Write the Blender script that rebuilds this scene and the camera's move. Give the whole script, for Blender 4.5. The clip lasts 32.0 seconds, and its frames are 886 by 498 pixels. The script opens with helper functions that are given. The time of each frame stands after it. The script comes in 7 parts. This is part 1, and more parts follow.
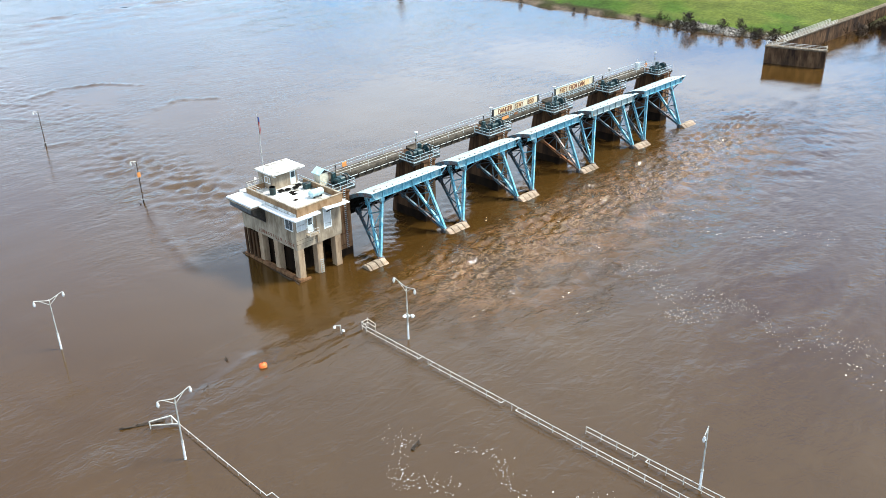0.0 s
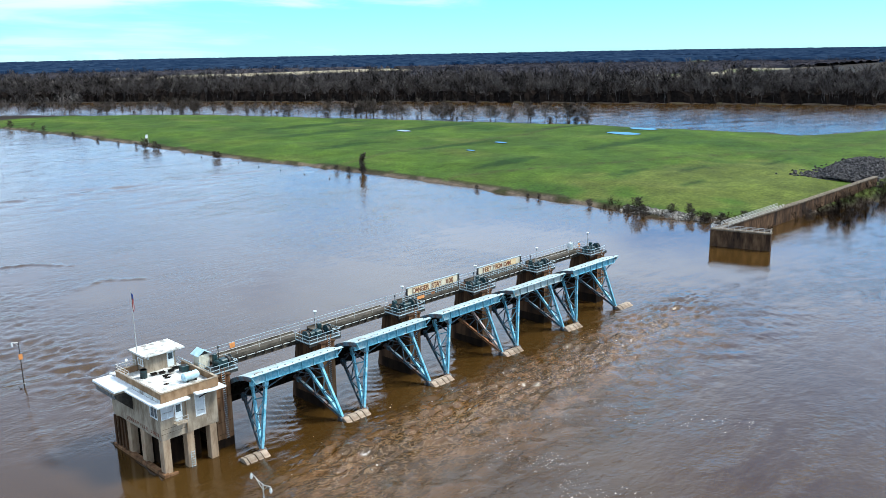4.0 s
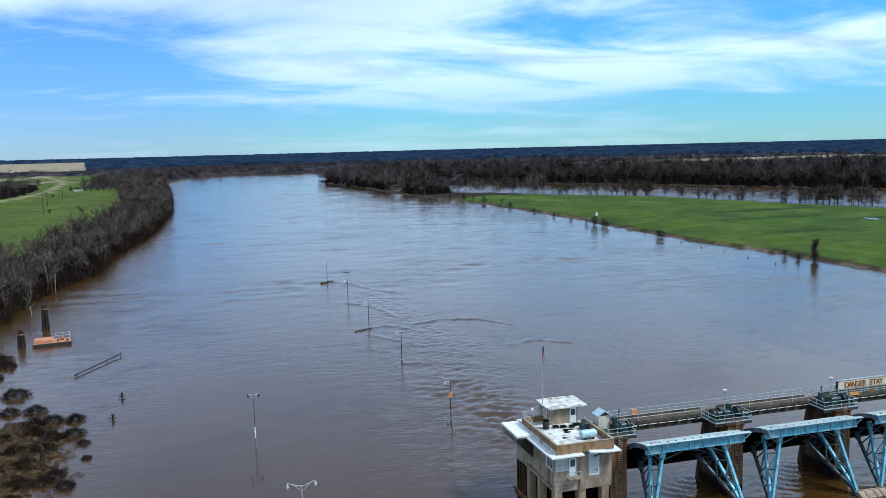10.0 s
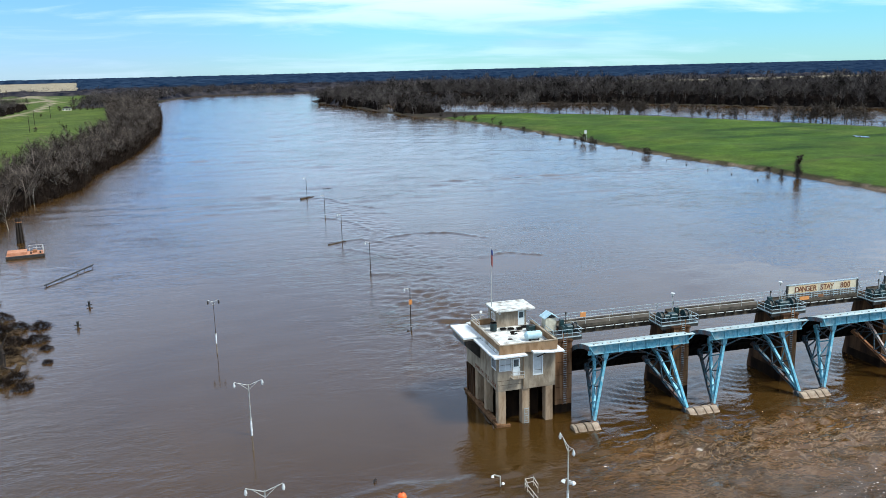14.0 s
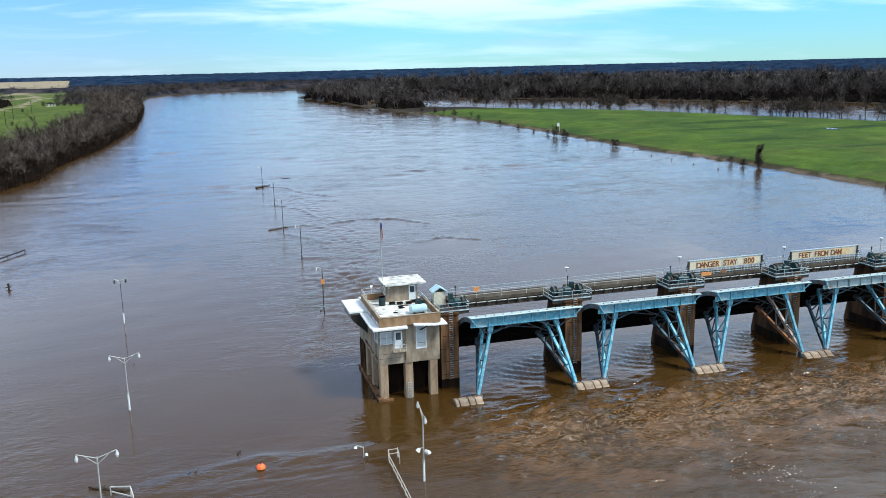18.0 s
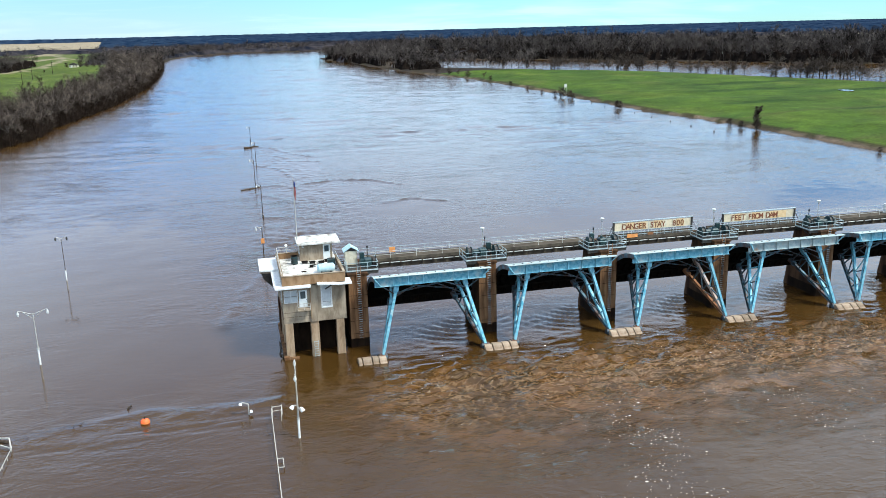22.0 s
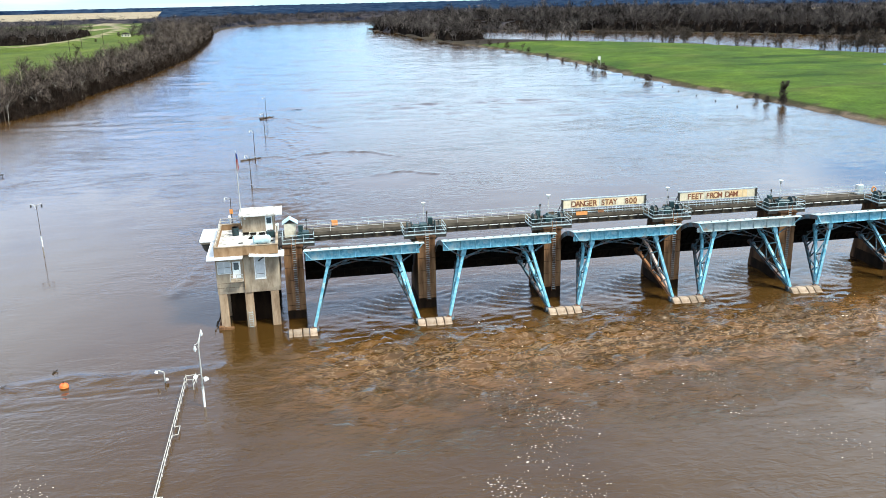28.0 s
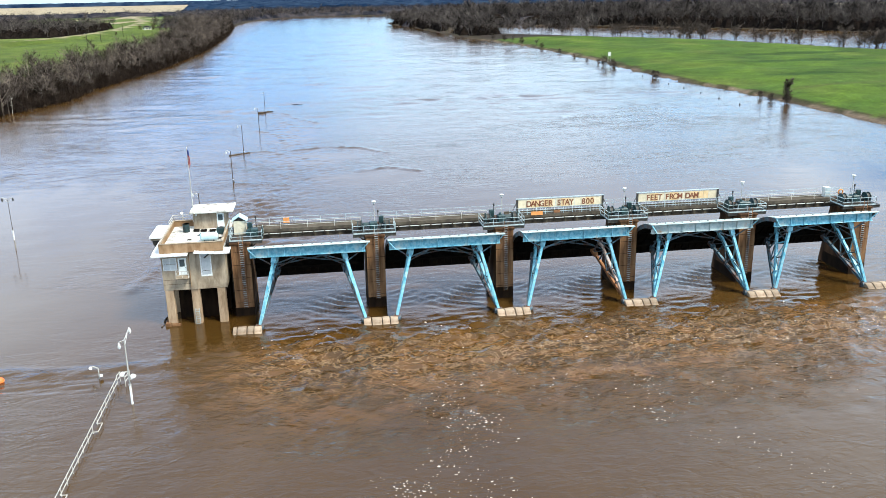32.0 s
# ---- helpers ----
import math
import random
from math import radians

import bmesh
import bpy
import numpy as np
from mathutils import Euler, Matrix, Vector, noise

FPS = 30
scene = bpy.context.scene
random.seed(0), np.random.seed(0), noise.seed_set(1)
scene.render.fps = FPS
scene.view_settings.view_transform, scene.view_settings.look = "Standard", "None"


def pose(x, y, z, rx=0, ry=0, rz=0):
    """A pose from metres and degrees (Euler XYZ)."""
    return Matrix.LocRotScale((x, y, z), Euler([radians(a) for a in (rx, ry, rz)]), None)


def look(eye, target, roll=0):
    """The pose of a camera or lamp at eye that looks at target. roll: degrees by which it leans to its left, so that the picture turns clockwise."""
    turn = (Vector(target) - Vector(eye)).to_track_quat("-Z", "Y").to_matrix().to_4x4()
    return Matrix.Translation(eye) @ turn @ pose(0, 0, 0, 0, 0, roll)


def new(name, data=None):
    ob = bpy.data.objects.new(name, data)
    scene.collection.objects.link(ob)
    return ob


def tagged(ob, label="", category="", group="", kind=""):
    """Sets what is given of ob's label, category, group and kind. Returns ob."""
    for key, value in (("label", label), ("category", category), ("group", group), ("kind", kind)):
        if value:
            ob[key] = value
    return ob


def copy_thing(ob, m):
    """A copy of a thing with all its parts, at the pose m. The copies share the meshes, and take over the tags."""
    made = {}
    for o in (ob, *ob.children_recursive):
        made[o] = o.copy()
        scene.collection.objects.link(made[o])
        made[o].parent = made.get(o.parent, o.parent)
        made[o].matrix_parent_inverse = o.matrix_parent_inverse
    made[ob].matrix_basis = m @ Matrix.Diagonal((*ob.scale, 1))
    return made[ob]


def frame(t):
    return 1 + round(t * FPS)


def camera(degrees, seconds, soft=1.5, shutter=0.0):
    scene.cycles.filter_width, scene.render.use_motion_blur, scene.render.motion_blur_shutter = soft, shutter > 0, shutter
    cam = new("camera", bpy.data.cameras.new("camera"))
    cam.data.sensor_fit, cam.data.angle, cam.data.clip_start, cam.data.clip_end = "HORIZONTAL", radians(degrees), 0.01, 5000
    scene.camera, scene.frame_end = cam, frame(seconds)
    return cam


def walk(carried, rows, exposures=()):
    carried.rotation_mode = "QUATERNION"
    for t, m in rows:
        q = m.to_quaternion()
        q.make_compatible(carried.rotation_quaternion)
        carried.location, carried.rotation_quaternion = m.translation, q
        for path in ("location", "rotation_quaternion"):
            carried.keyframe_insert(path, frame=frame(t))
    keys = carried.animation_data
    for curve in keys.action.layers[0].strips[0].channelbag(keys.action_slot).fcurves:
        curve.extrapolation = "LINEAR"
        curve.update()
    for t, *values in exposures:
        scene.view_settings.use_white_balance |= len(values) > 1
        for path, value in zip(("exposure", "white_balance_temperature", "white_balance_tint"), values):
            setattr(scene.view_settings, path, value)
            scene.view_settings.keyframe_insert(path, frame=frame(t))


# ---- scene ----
cam = camera(55.24, 32.0, soft=0.8)
PATH = [
    (0, (-70.48, -84.01, 55.80), (-6.88, -20.35, 12.18), -1.40),
    (0.5, (-68.78, -84.60, 55.38), (-6.89, -22.49, 7.29), -1.39),
    (1, (-66.78, -85.26, 54.78), (-5.59, -23.62, 5.22), -1.53),
    (1.5, (-64.86, -85.78, 53.89), (-2.09, -22.83, 8.10), -1.55),
    (2, (-62.80, -86.05, 53.31), (1.67, -21.83, 11.85), -1.45),
    (2.5, (-60.71, -86.54, 52.96), (5.21, -21.16, 15.82), -1.39),
    (3, (-58.60, -87.15, 52.64), (8.57, -20.73, 19.83), -1.23),
    (3.5, (-56.50, -87.63, 52.13), (11.83, -20.30, 23.88), -1.11),
    (5.5, (-51.68, -87.22, 49.99), (20.54, -19.05, 38.34), -1.00),
    (6, (-51.57, -87.35, 49.99), (18.51, -16.96, 38.32), -1.13),
    (6.5, (-51.72, -87.72, 50.22), (6.30, -7.06, 38.89), -1.33),
    (7, (-52.05, -88.06, 50.26), (0.05, -3.46, 38.93), -1.35),
    (7.5, (-52.37, -88.69, 50.27), (-10.00, 1.19, 39.06), -1.37),
    (8, (-52.60, -89.27, 50.12), (-17.97, 3.88, 38.96), -1.38),
    (8.5, (-52.46, -89.73, 49.88), (-23.62, 5.36, 38.66), -1.39),
    (9, (-52.09, -89.94, 49.52), (-25.33, 5.75, 38.21), -1.37),
    (9.5, (-51.45, -90.01, 49.24), (-24.56, 5.61, 37.68), -1.39),
    (10, (-50.84, -90.25, 48.89), (-23.86, 5.27, 36.75), -1.37),
    (10.5, (-50.26, -90.50, 48.53), (-23.53, 4.32, 31.31), -1.34),
    (11, (-49.47, -90.73, 48.07), (-22.92, 3.46, 27.47), -1.35),
    (11.5, (-48.77, -90.93, 47.74), (-22.10, 3.18, 26.98), -1.33),
    (12, (-47.89, -91.13, 47.44), (-21.16, 2.94, 26.57), -1.39),
    (12.5, (-47.05, -91.28, 47.10), (-20.25, 2.75, 26.12), -1.36),
    (13, (-46.22, -91.53, 46.57), (-19.45, 2.52, 25.63), -1.33),
    (13.5, (-45.30, -91.68, 46.32), (-18.60, 2.36, 25.26), -1.33),
    (14, (-44.27, -92.08, 46.00), (-17.77, 2.01, 24.91), -1.33),
    (14.5, (-43.11, -92.29, 45.46), (-16.62, 1.81, 24.40), -1.35),
    (16.5, (-34.03, -94.06, 42.69), (-7.07, -0.13, 21.48), -1.32),
    (17, (-32.73, -94.61, 42.39), (-5.85, -0.65, 21.21), -1.35),
    (17.5, (-31.36, -94.86, 41.98), (-4.49, -0.88, 20.87), -1.32),
    (18, (-29.91, -95.22, 41.89), (-3.10, -1.25, 20.66), -1.31),
    (18.5, (-28.58, -95.53, 41.64), (-1.91, -1.50, 20.46), -1.34),
    (19, (-27.38, -95.76, 41.39), (-0.93, -1.67, 20.26), -1.36),
    (19.5, (-26.07, -96.05, 41.37), (0.06, -1.88, 20.19), -1.33),
    (20, (-24.35, -96.52, 41.22), (1.37, -2.21, 20.11), -1.41),
    (20.5, (-18.03, -98.17, 41.00), (5.10, -3.18, 20.00), -1.55),
    (21, (-16.75, -98.34, 40.97), (6.43, -3.37, 19.90), -1.40),
    (21.5, (-15.49, -98.54, 41.00), (7.71, -3.59, 19.89), -1.32),
    (22, (-14.25, -98.78, 40.92), (8.58, -4.79, 15.53), -1.39),
    (22.5, (-12.95, -99.02, 40.77), (9.64, -5.78, 12.56), -1.33),
    (23, (-11.63, -99.31, 40.91), (10.92, -6.10, 12.57), -1.28),
    (23.5, (-10.33, -99.65, 40.74), (12.22, -6.41, 12.50), -1.32),
    (24, (-9.06, -99.72, 40.62), (13.54, -6.50, 12.32), -1.37),
    (24.5, (-7.85, -99.94, 40.66), (14.80, -6.77, 12.27), -1.27),
    (25, (-6.54, -100.20, 40.62), (16.11, -7.02, 12.23), -1.27),
    (25.5, (-5.29, -100.35, 40.66), (17.41, -7.20, 12.24), -1.19),
    (27.5, (-0.26, -101.11, 40.65), (19.38, -7.26, 12.26), -1.23),
    (28, (1.12, -101.60, 40.80), (17.40, -7.11, 12.40), -1.31),
    (28.5, (2.17, -101.65, 40.90), (16.52, -6.86, 12.47), -1.30),
    (29, (3.48, -101.93, 40.94), (16.82, -7.00, 12.48), -1.28),
    (29.5, (4.77, -102.00, 40.93), (18.01, -7.07, 12.42), -1.29),
    (30, (5.98, -101.98, 40.93), (19.29, -7.10, 12.29), -1.26),
    (30.5, (7.26, -102.07, 40.96), (20.60, -7.22, 12.24), -1.20),
    (31, (8.65, -102.23, 41.00), (21.93, -7.39, 12.22), -1.20),
    (31.5, (9.95, -102.28, 40.88), (23.26, -7.45, 12.07), -1.26),
    (32, (11.20, -102.29, 40.98), (24.62, -7.52, 12.02), -1.13),
]
EXPOSURES = [(0, 1.32, 5850, 3), (2, 1.32, 5850, 3), (3.5, 1.14, 5600, 3), (5.5, 0.2, 5200, 3), (9.8, 0.2, 5200, 3), (11, 0.55, 5550, 3), (21.5, 0.58, 5550, 3), (22.6, 1.18, 5950, 3), (32, 1.18, 5950, 3)]
walk(cam, [(t, look(eye, target, roll)) for t, eye, target, roll in PATH], EXPOSURES)

# ---- sky and sun ----
SUN_EL, SUN_AZ = 52.0, 128.0  # degrees: height, and bearing clockwise from +y
GAP_EAST, GREY_NORTH = (68.0, 17.0), (4.0, 29.0)  # bearing and height of a blue gap and of a grey bank in the clouds


def make_world():
    w = bpy.data.worlds.new("sky")
    w.use_nodes = True
    scene.world = w
    nt = w.node_tree
    nt.nodes.clear()
    out = nt.nodes.new("ShaderNodeOutputWorld")
    bg = nt.nodes.new("ShaderNodeBackground")
    sky = nt.nodes.new("ShaderNodeTexSky")
    sky.sky_type = "NISHITA"
    sky.sun_disc = False
    sky.sun_elevation = radians(SUN_EL)
    sky.sun_rotation = radians(SUN_AZ)
    sky.ozone_density = 3.0
    sky.dust_density = 0.0
    sky.air_density = 1.0
    co = nt.nodes.new("ShaderNodeTexCoord")
    sep = nt.nodes.new("ShaderNodeSeparateXYZ")
    nt.links.new(co.outputs["Generated"], sep.inputs[0])
    # clouds lie on a high plane: direction divided by its height
    up = nt.nodes.new("ShaderNodeMath")
    up.operation = "MAXIMUM"
    up.inputs[1].default_value = 0.0
    nt.links.new(sep.outputs[2], up.inputs[0])
    lift = nt.nodes.new("ShaderNodeMath")
    lift.operation = "ADD"
    lift.inputs[1].default_value = 0.12
    nt.links.new(up.outputs[0], lift.inputs[0])
    dv = nt.nodes.new("ShaderNodeVectorMath")
    dv.operation = "DIVIDE"
    cm = nt.nodes.new("ShaderNodeCombineXYZ")
    for k in range(3):
        nt.links.new(lift.outputs[0], cm.inputs[k])
    nt.links.new(co.outputs["Generated"], dv.inputs[0])
    nt.links.new(cm.outputs[0], dv.inputs[1])
    mp = nt.nodes.new("ShaderNodeMapping")
    mp.inputs["Scale"].default_value = (0.55, 0.8, 0.0)
    mp.inputs["Rotation"].default_value = (0, 0, 0.35)
    mp.inputs["Location"].default_value = (3.1, 1.7, 0)
    nt.links.new(dv.outputs[0], mp.inputs[0])
    def noise_on(vec, scale, detail, rough, dist):
        n = nt.nodes.new("ShaderNodeTexNoise")
        n.inputs["Scale"].default_value = scale
        n.inputs["Detail"].default_value = detail
        n.inputs["Roughness"].default_value = rough
        n.inputs["Distortion"].default_value = dist
        nt.links.new(vec, n.inputs["Vector"])
        return n.outputs["Fac"]

    def math_node(op, a, b, c=None, clamp=False):
        n = nt.nodes.new("ShaderNodeMath")
        n.operation, n.use_clamp = op, clamp
        for k, v in enumerate((a, b, c)):
            if v is None:
                continue
            if isinstance(v, (int, float)):
                n.inputs[k].default_value = v
            else:
                nt.links.new(v, n.inputs[k])
        return n.outputs[0]

    def ramp(v, lo, hi, a=0.0, b=1.0, smooth=True):
        n = nt.nodes.new("ShaderNodeMapRange")
        n.interpolation_type = "SMOOTHSTEP" if smooth else "LINEAR"
        for k, q in zip(("From Min", "From Max", "To Min", "To Max"), (lo, hi, a, b)):
            n.inputs[k].default_value = q
        nt.links.new(v, n.inputs[0])
        return n.outputs[0]

    height_ = up.outputs[0]
    # the deck breaks up to the east, greys to the north, and thins out in the last degrees above the horizon
    def opening(az, el, wide):
        dot = nt.nodes.new("ShaderNodeVectorMath")
        dot.operation = "DOT_PRODUCT"
        az, el = radians(az), radians(el)
        dot.inputs[1].default_value = (math.sin(az) * math.cos(el), math.cos(az) * math.cos(el), math.sin(el))
        nt.links.new(co.outputs["Generated"], dot.inputs[0])
        return ramp(dot.outputs["Value"], wide, 0.99)

    hole = opening(*GAP_EAST, 0.90)
    banks = noise_on(mp.outputs[0], 0.55, 3, 0.5, 0.3)
    wisps = noise_on(mp.outputs[0], 1.5, 9, 0.60, 0.7)
    cover = math_node("ADD", math_node("MULTIPLY", banks, 0.62), math_node("MULTIPLY", wisps, 0.38))
    cover = math_node("ADD", cover, ramp(height_, 0.10, 0.34, 0.0, 0.17))
    cover = math_node("SUBTRACT", cover, math_node("MULTIPLY", hole, 0.13))
    cover = math_node("MULTIPLY", ramp(cover, 0.455, 0.60), ramp(height_, 0.02, 0.10, 0.28, 0.84))
    shade = ramp(noise_on(mp.outputs[0], 1.15, 5, 0.5, 0.6), 0.50, 0.72)
    shade = math_node("MAXIMUM", shade, opening(*GREY_NORTH, 0.88))
    mix = nt.nodes.new("ShaderNodeMixRGB")
    tone = nt.nodes.new("ShaderNodeMixRGB")
    tone.inputs["Color1"].default_value = (11.6, 12.0, 12.8, 1)
    tone.inputs["Color2"].default_value = (6.0, 6.7, 8.5, 1)
    nt.links.new(shade, tone.inputs[0])
    nt.links.new(tone.outputs[0], mix.inputs["Color2"])
    nt.links.new(cover, mix.inputs[0])
    tint = nt.nodes.new("ShaderNodeMixRGB")
    tint.blend_type = "MULTIPLY"
    tint.inputs[0].default_value = 1.0
    hue = nt.nodes.new("ShaderNodeMixRGB")
    hue.inputs["Color1"].default_value = (0.66, 1.10, 1.42, 1)
    hue.inputs["Color2"].default_value = (0.61, 0.83, 1.30, 1)
    nt.links.new(opening(-22.0, 4.0, 0.80), hue.inputs[0])
    nt.links.new(hue.outputs[0], tint.inputs["Color2"])
    nt.links.new(sky.outputs[0], tint.inputs["Color1"])
    nt.links.new(tint.outputs[0], mix.inputs["Color1"])
    both = math_node("MULTIPLY", ramp(height_, 0.0, 0.14, 0.80, 1.0), ramp(height_, 0.28, 0.6, 1.0, 0.74))
    dim = nt.nodes.new("ShaderNodeVectorMath")
    dim.operation = "SCALE"
    nt.links.new(mix.outputs[0], dim.inputs[0])
    nt.links.new(both, dim.inputs["Scale"])
    nt.links.new(dim.outputs[0], bg.inputs[0])
    bg.inputs[1].default_value = 0.085
    nt.links.new(bg.outputs[0], out.inputs[0])


make_world()
sun_data = bpy.data.lights.new("sun", "SUN")
sun_data.energy = 3.4
sun_data.angle = radians(14.0)
sun_data.color = (1.0, 0.90, 0.76)
sun = new("sun", sun_data)
_az, _el = radians(SUN_AZ), radians(SUN_EL)
sun.matrix_world = look((math.sin(_az) * math.cos(_el) * 300, math.cos(_az) * math.cos(_el) * 300, math.sin(_el) * 300), (0, 0, 0))

# ---- materials ----
def mat(name, c1, c2, scale=1.0, rough=0.7, metal=0.0, bump=0.2, c3=None, scale3=0.2, lo3=0.55, hi3=0.75, rand=0.0, stretch=(1, 1, 1), lo=0.35, hi=0.65, spec=None):
    """A surface of two tones in fine grain, with larger stains of a third tone, in metres."""
    m = bpy.data.materials.new(name)
    m.use_nodes = True
    nt = m.node_tree
    b = nt.nodes["Principled BSDF"]
    co = nt.nodes.new("ShaderNodeTexCoord")
    mp = nt.nodes.new("ShaderNodeMapping")
    mp.inputs["Scale"].default_value = stretch
    nt.links.new(co.outputs["Object"], mp.inputs[0])
    n = nt.nodes.new("ShaderNodeTexNoise")
    n.inputs["Scale"].default_value = scale
    n.inputs["Detail"].default_value = 6
    n.inputs["Roughness"].default_value = 0.6
    nt.links.new(mp.outputs[0], n.inputs["Vector"])
    r = nt.nodes.new("ShaderNodeValToRGB")
    r.color_ramp.elements[0].position, r.color_ramp.elements[1].position = lo, hi
    r.color_ramp.elements[0].color, r.color_ramp.elements[1].color = (*c1, 1), (*c2, 1)
    nt.links.new(n.outputs["Fac"], r.inputs[0])
    col = r.outputs[0]
    if c3:
        n3 = nt.nodes.new("ShaderNodeTexNoise")
        n3.inputs["Scale"].default_value = scale3
        n3.inputs["Detail"].default_value = 5
        n3.inputs["Roughness"].default_value = 0.65
        nt.links.new(mp.outputs[0], n3.inputs["Vector"])
        r3 = nt.nodes.new("ShaderNodeValToRGB")
        r3.color_ramp.elements[0].position, r3.color_ramp.elements[1].position = lo3, hi3
        nt.links.new(n3.outputs["Fac"], r3.inputs[0])
        mx = nt.nodes.new("ShaderNodeMixRGB")
        mx.inputs["Color2"].default_value = (*c3, 1)
        nt.links.new(r3.outputs[0], mx.inputs[0])
        nt.links.new(col, mx.inputs["Color1"])
        col = mx.outputs[0]
    if rand:
        oi = nt.nodes.new("ShaderNodeObjectInfo")
        mr = nt.nodes.new("ShaderNodeMapRange")
        mr.inputs["To Min"].default_value, mr.inputs["To Max"].default_value = 1 - rand, 1 + rand
        nt.links.new(oi.outputs["Random"], mr.inputs[0])
        hs = nt.nodes.new("ShaderNodeHueSaturation")
        nt.links.new(mr.outputs[0], hs.inputs["Value"])
        nt.links.new(col, hs.inputs["Color"])
        col = hs.outputs[0]
    nt.links.new(col, b.inputs["Base Color"])
    b.inputs["Roughness"].default_value = rough
    b.inputs["Metallic"].default_value = metal
    b.inputs["Specular IOR Level"].default_value = (0.12 if rough >= 0.8 else 0.4) if spec is None else spec
    if bump:
        bp = nt.nodes.new("ShaderNodeBump")
        bp.inputs["Strength"].default_value = bump
        bp.inputs["Distance"].default_value = 0.02
        nt.links.new(n.outputs["Fac"], bp.inputs["Height"])
        nt.links.new(bp.outputs[0], b.inputs["Normal"])
    return m


M_PARA = mat("rust_stained_concrete", (0.17, 0.10, 0.05), (0.30, 0.20, 0.115), 1.2, 0.85, c3=(0.08, 0.045, 0.022), scale3=0.6, stretch=(1, 1, 0.4))
# near black: shade under the house in the colour; also the piers' wet band
M_UNDER = mat("wet_and_shade_dark_concrete", (0.006, 0.004, 0.003), (0.020, 0.012, 0.007), 1.2, 0.85, spec=0.05, c3=(0.035, 0.022, 0.012), scale3=0.5, lo3=0.6, hi3=0.8, stretch=(1, 1, 0.3))
M_CONC = mat("weathered_concrete", (0.20, 0.158, 0.112), (0.36, 0.30, 0.222), 1.2, 0.85, c3=(0.09, 0.062, 0.038), scale3=0.5, lo3=0.5, hi3=0.72, stretch=(1, 1, 0.35))
# sunlit tone for the pier fronts; M_PIER is the darker, shaded copy
M_PIER_FACE = mat("rust_streaked_lit_face", (0.070, 0.030, 0.012), (0.23, 0.130, 0.065), 1.1, 0.85, c3=(0.03, 0.016, 0.009), scale3=0.5, stretch=(1.4, 1.4, 0.18), lo3=0.48, hi3=0.72)
M_COLUMN = mat("warm_stained_columns", (0.23, 0.155, 0.095), (0.40, 0.30, 0.20), 1.2, 0.85, c3=(0.12, 0.07, 0.035), scale3=0.5, stretch=(1, 1, 0.3))
M_PIER = mat("stained_shaded_concrete", (0.030, 0.014, 0.006), (0.105, 0.055, 0.026), 1.1, 0.85, c3=(0.02, 0.011, 0.007), scale3=0.5, stretch=(1.4, 1.4, 0.22), lo3=0.45, hi3=0.7)
M_WALL = mat("dark_stained_wall_concrete", (0.040, 0.020, 0.010), (0.12, 0.070, 0.036), 0.9, 0.85, c3=(0.02, 0.012, 0.008), scale3=0.35, stretch=(1, 1, 0.3), lo3=0.45, hi3=0.65)
M_WALL_TOP = mat("dark_wall_coping", (0.075, 0.055, 0.035), (0.17, 0.135, 0.095), 1.0, 0.85, c3=(0.04, 0.028, 0.02), scale3=0.4)
M_BLOCK = mat("trunnion_concrete", (0.17, 0.12, 0.08), (0.34, 0.275, 0.21), 1.0, 0.85, rand=0.25, c3=(0.2, 0.14, 0.09), scale3=0.9)
M_ROOF = mat("pale_roofing", (0.36, 0.36, 0.33), (0.68, 0.67, 0.63), 1.1, 0.8, c3=(0.16, 0.135, 0.11), scale3=0.7, lo3=0.50, hi3=0.66)
M_WHITE = mat("white_paint", (0.56, 0.58, 0.58), (0.74, 0.75, 0.74), 3.0, 0.5, c3=(0.48, 0.42, 0.33), scale3=1.0, lo3=0.6, hi3=0.8)
M_BLUE = mat("chalky_blue_paint", (0.07, 0.27, 0.38), (0.25, 0.50, 0.60), 2.2, 0.6, c3=(0.42, 0.50, 0.50), scale3=0.9, lo3=0.52, hi3=0.70, rand=0.25)
M_BLUE_PALE = mat("bleached_blue_paint", (0.24, 0.33, 0.35), (0.45, 0.51, 0.50), 1.8, 0.65, c3=(0.30, 0.20, 0.13), scale3=0.9, lo3=0.56, hi3=0.70, rand=0.15)
M_RUST_PALE = mat("pale_rusted_paint", (0.26, 0.17, 0.13), (0.44, 0.36, 0.31), 1.5, 0.7, c3=(0.30, 0.42, 0.48), scale3=0.8)
M_BLUE_DK = mat("rusty_blue_paint", (0.03, 0.05, 0.065), (0.09, 0.17, 0.22), 1.8, 0.65, c3=(0.08, 0.035, 0.018), scale3=0.8, lo3=0.45, hi3=0.62, rand=0.2)
M_SKIN = mat("flaking_gate_plate", (0.25, 0.34, 0.35), (0.46, 0.51, 0.48), 1.6, 0.65, c3=(0.17, 0.11, 0.07), scale3=0.8, lo3=0.52, hi3=0.66)
# rust taken down to near black for the shade under the raised gates
M_INNER = mat("rust_and_shade_black", (0.004, 0.0035, 0.003), (0.011, 0.009, 0.007), 1.2, 0.9, c3=(0.022, 0.011, 0.006), scale3=0.5, spec=0.03)
M_RAIL = mat("galvanised_rail", (0.28, 0.35, 0.37), (0.44, 0.51, 0.53), 3.0, 0.5, metal=0.2, bump=0.0)
M_RAIL_W = mat("white_rail_paint", (0.32, 0.31, 0.28), (0.48, 0.46, 0.42), 2.0, 0.6, bump=0.0, c3=(0.38, 0.30, 0.22), scale3=1.2, lo3=0.58, hi3=0.75)
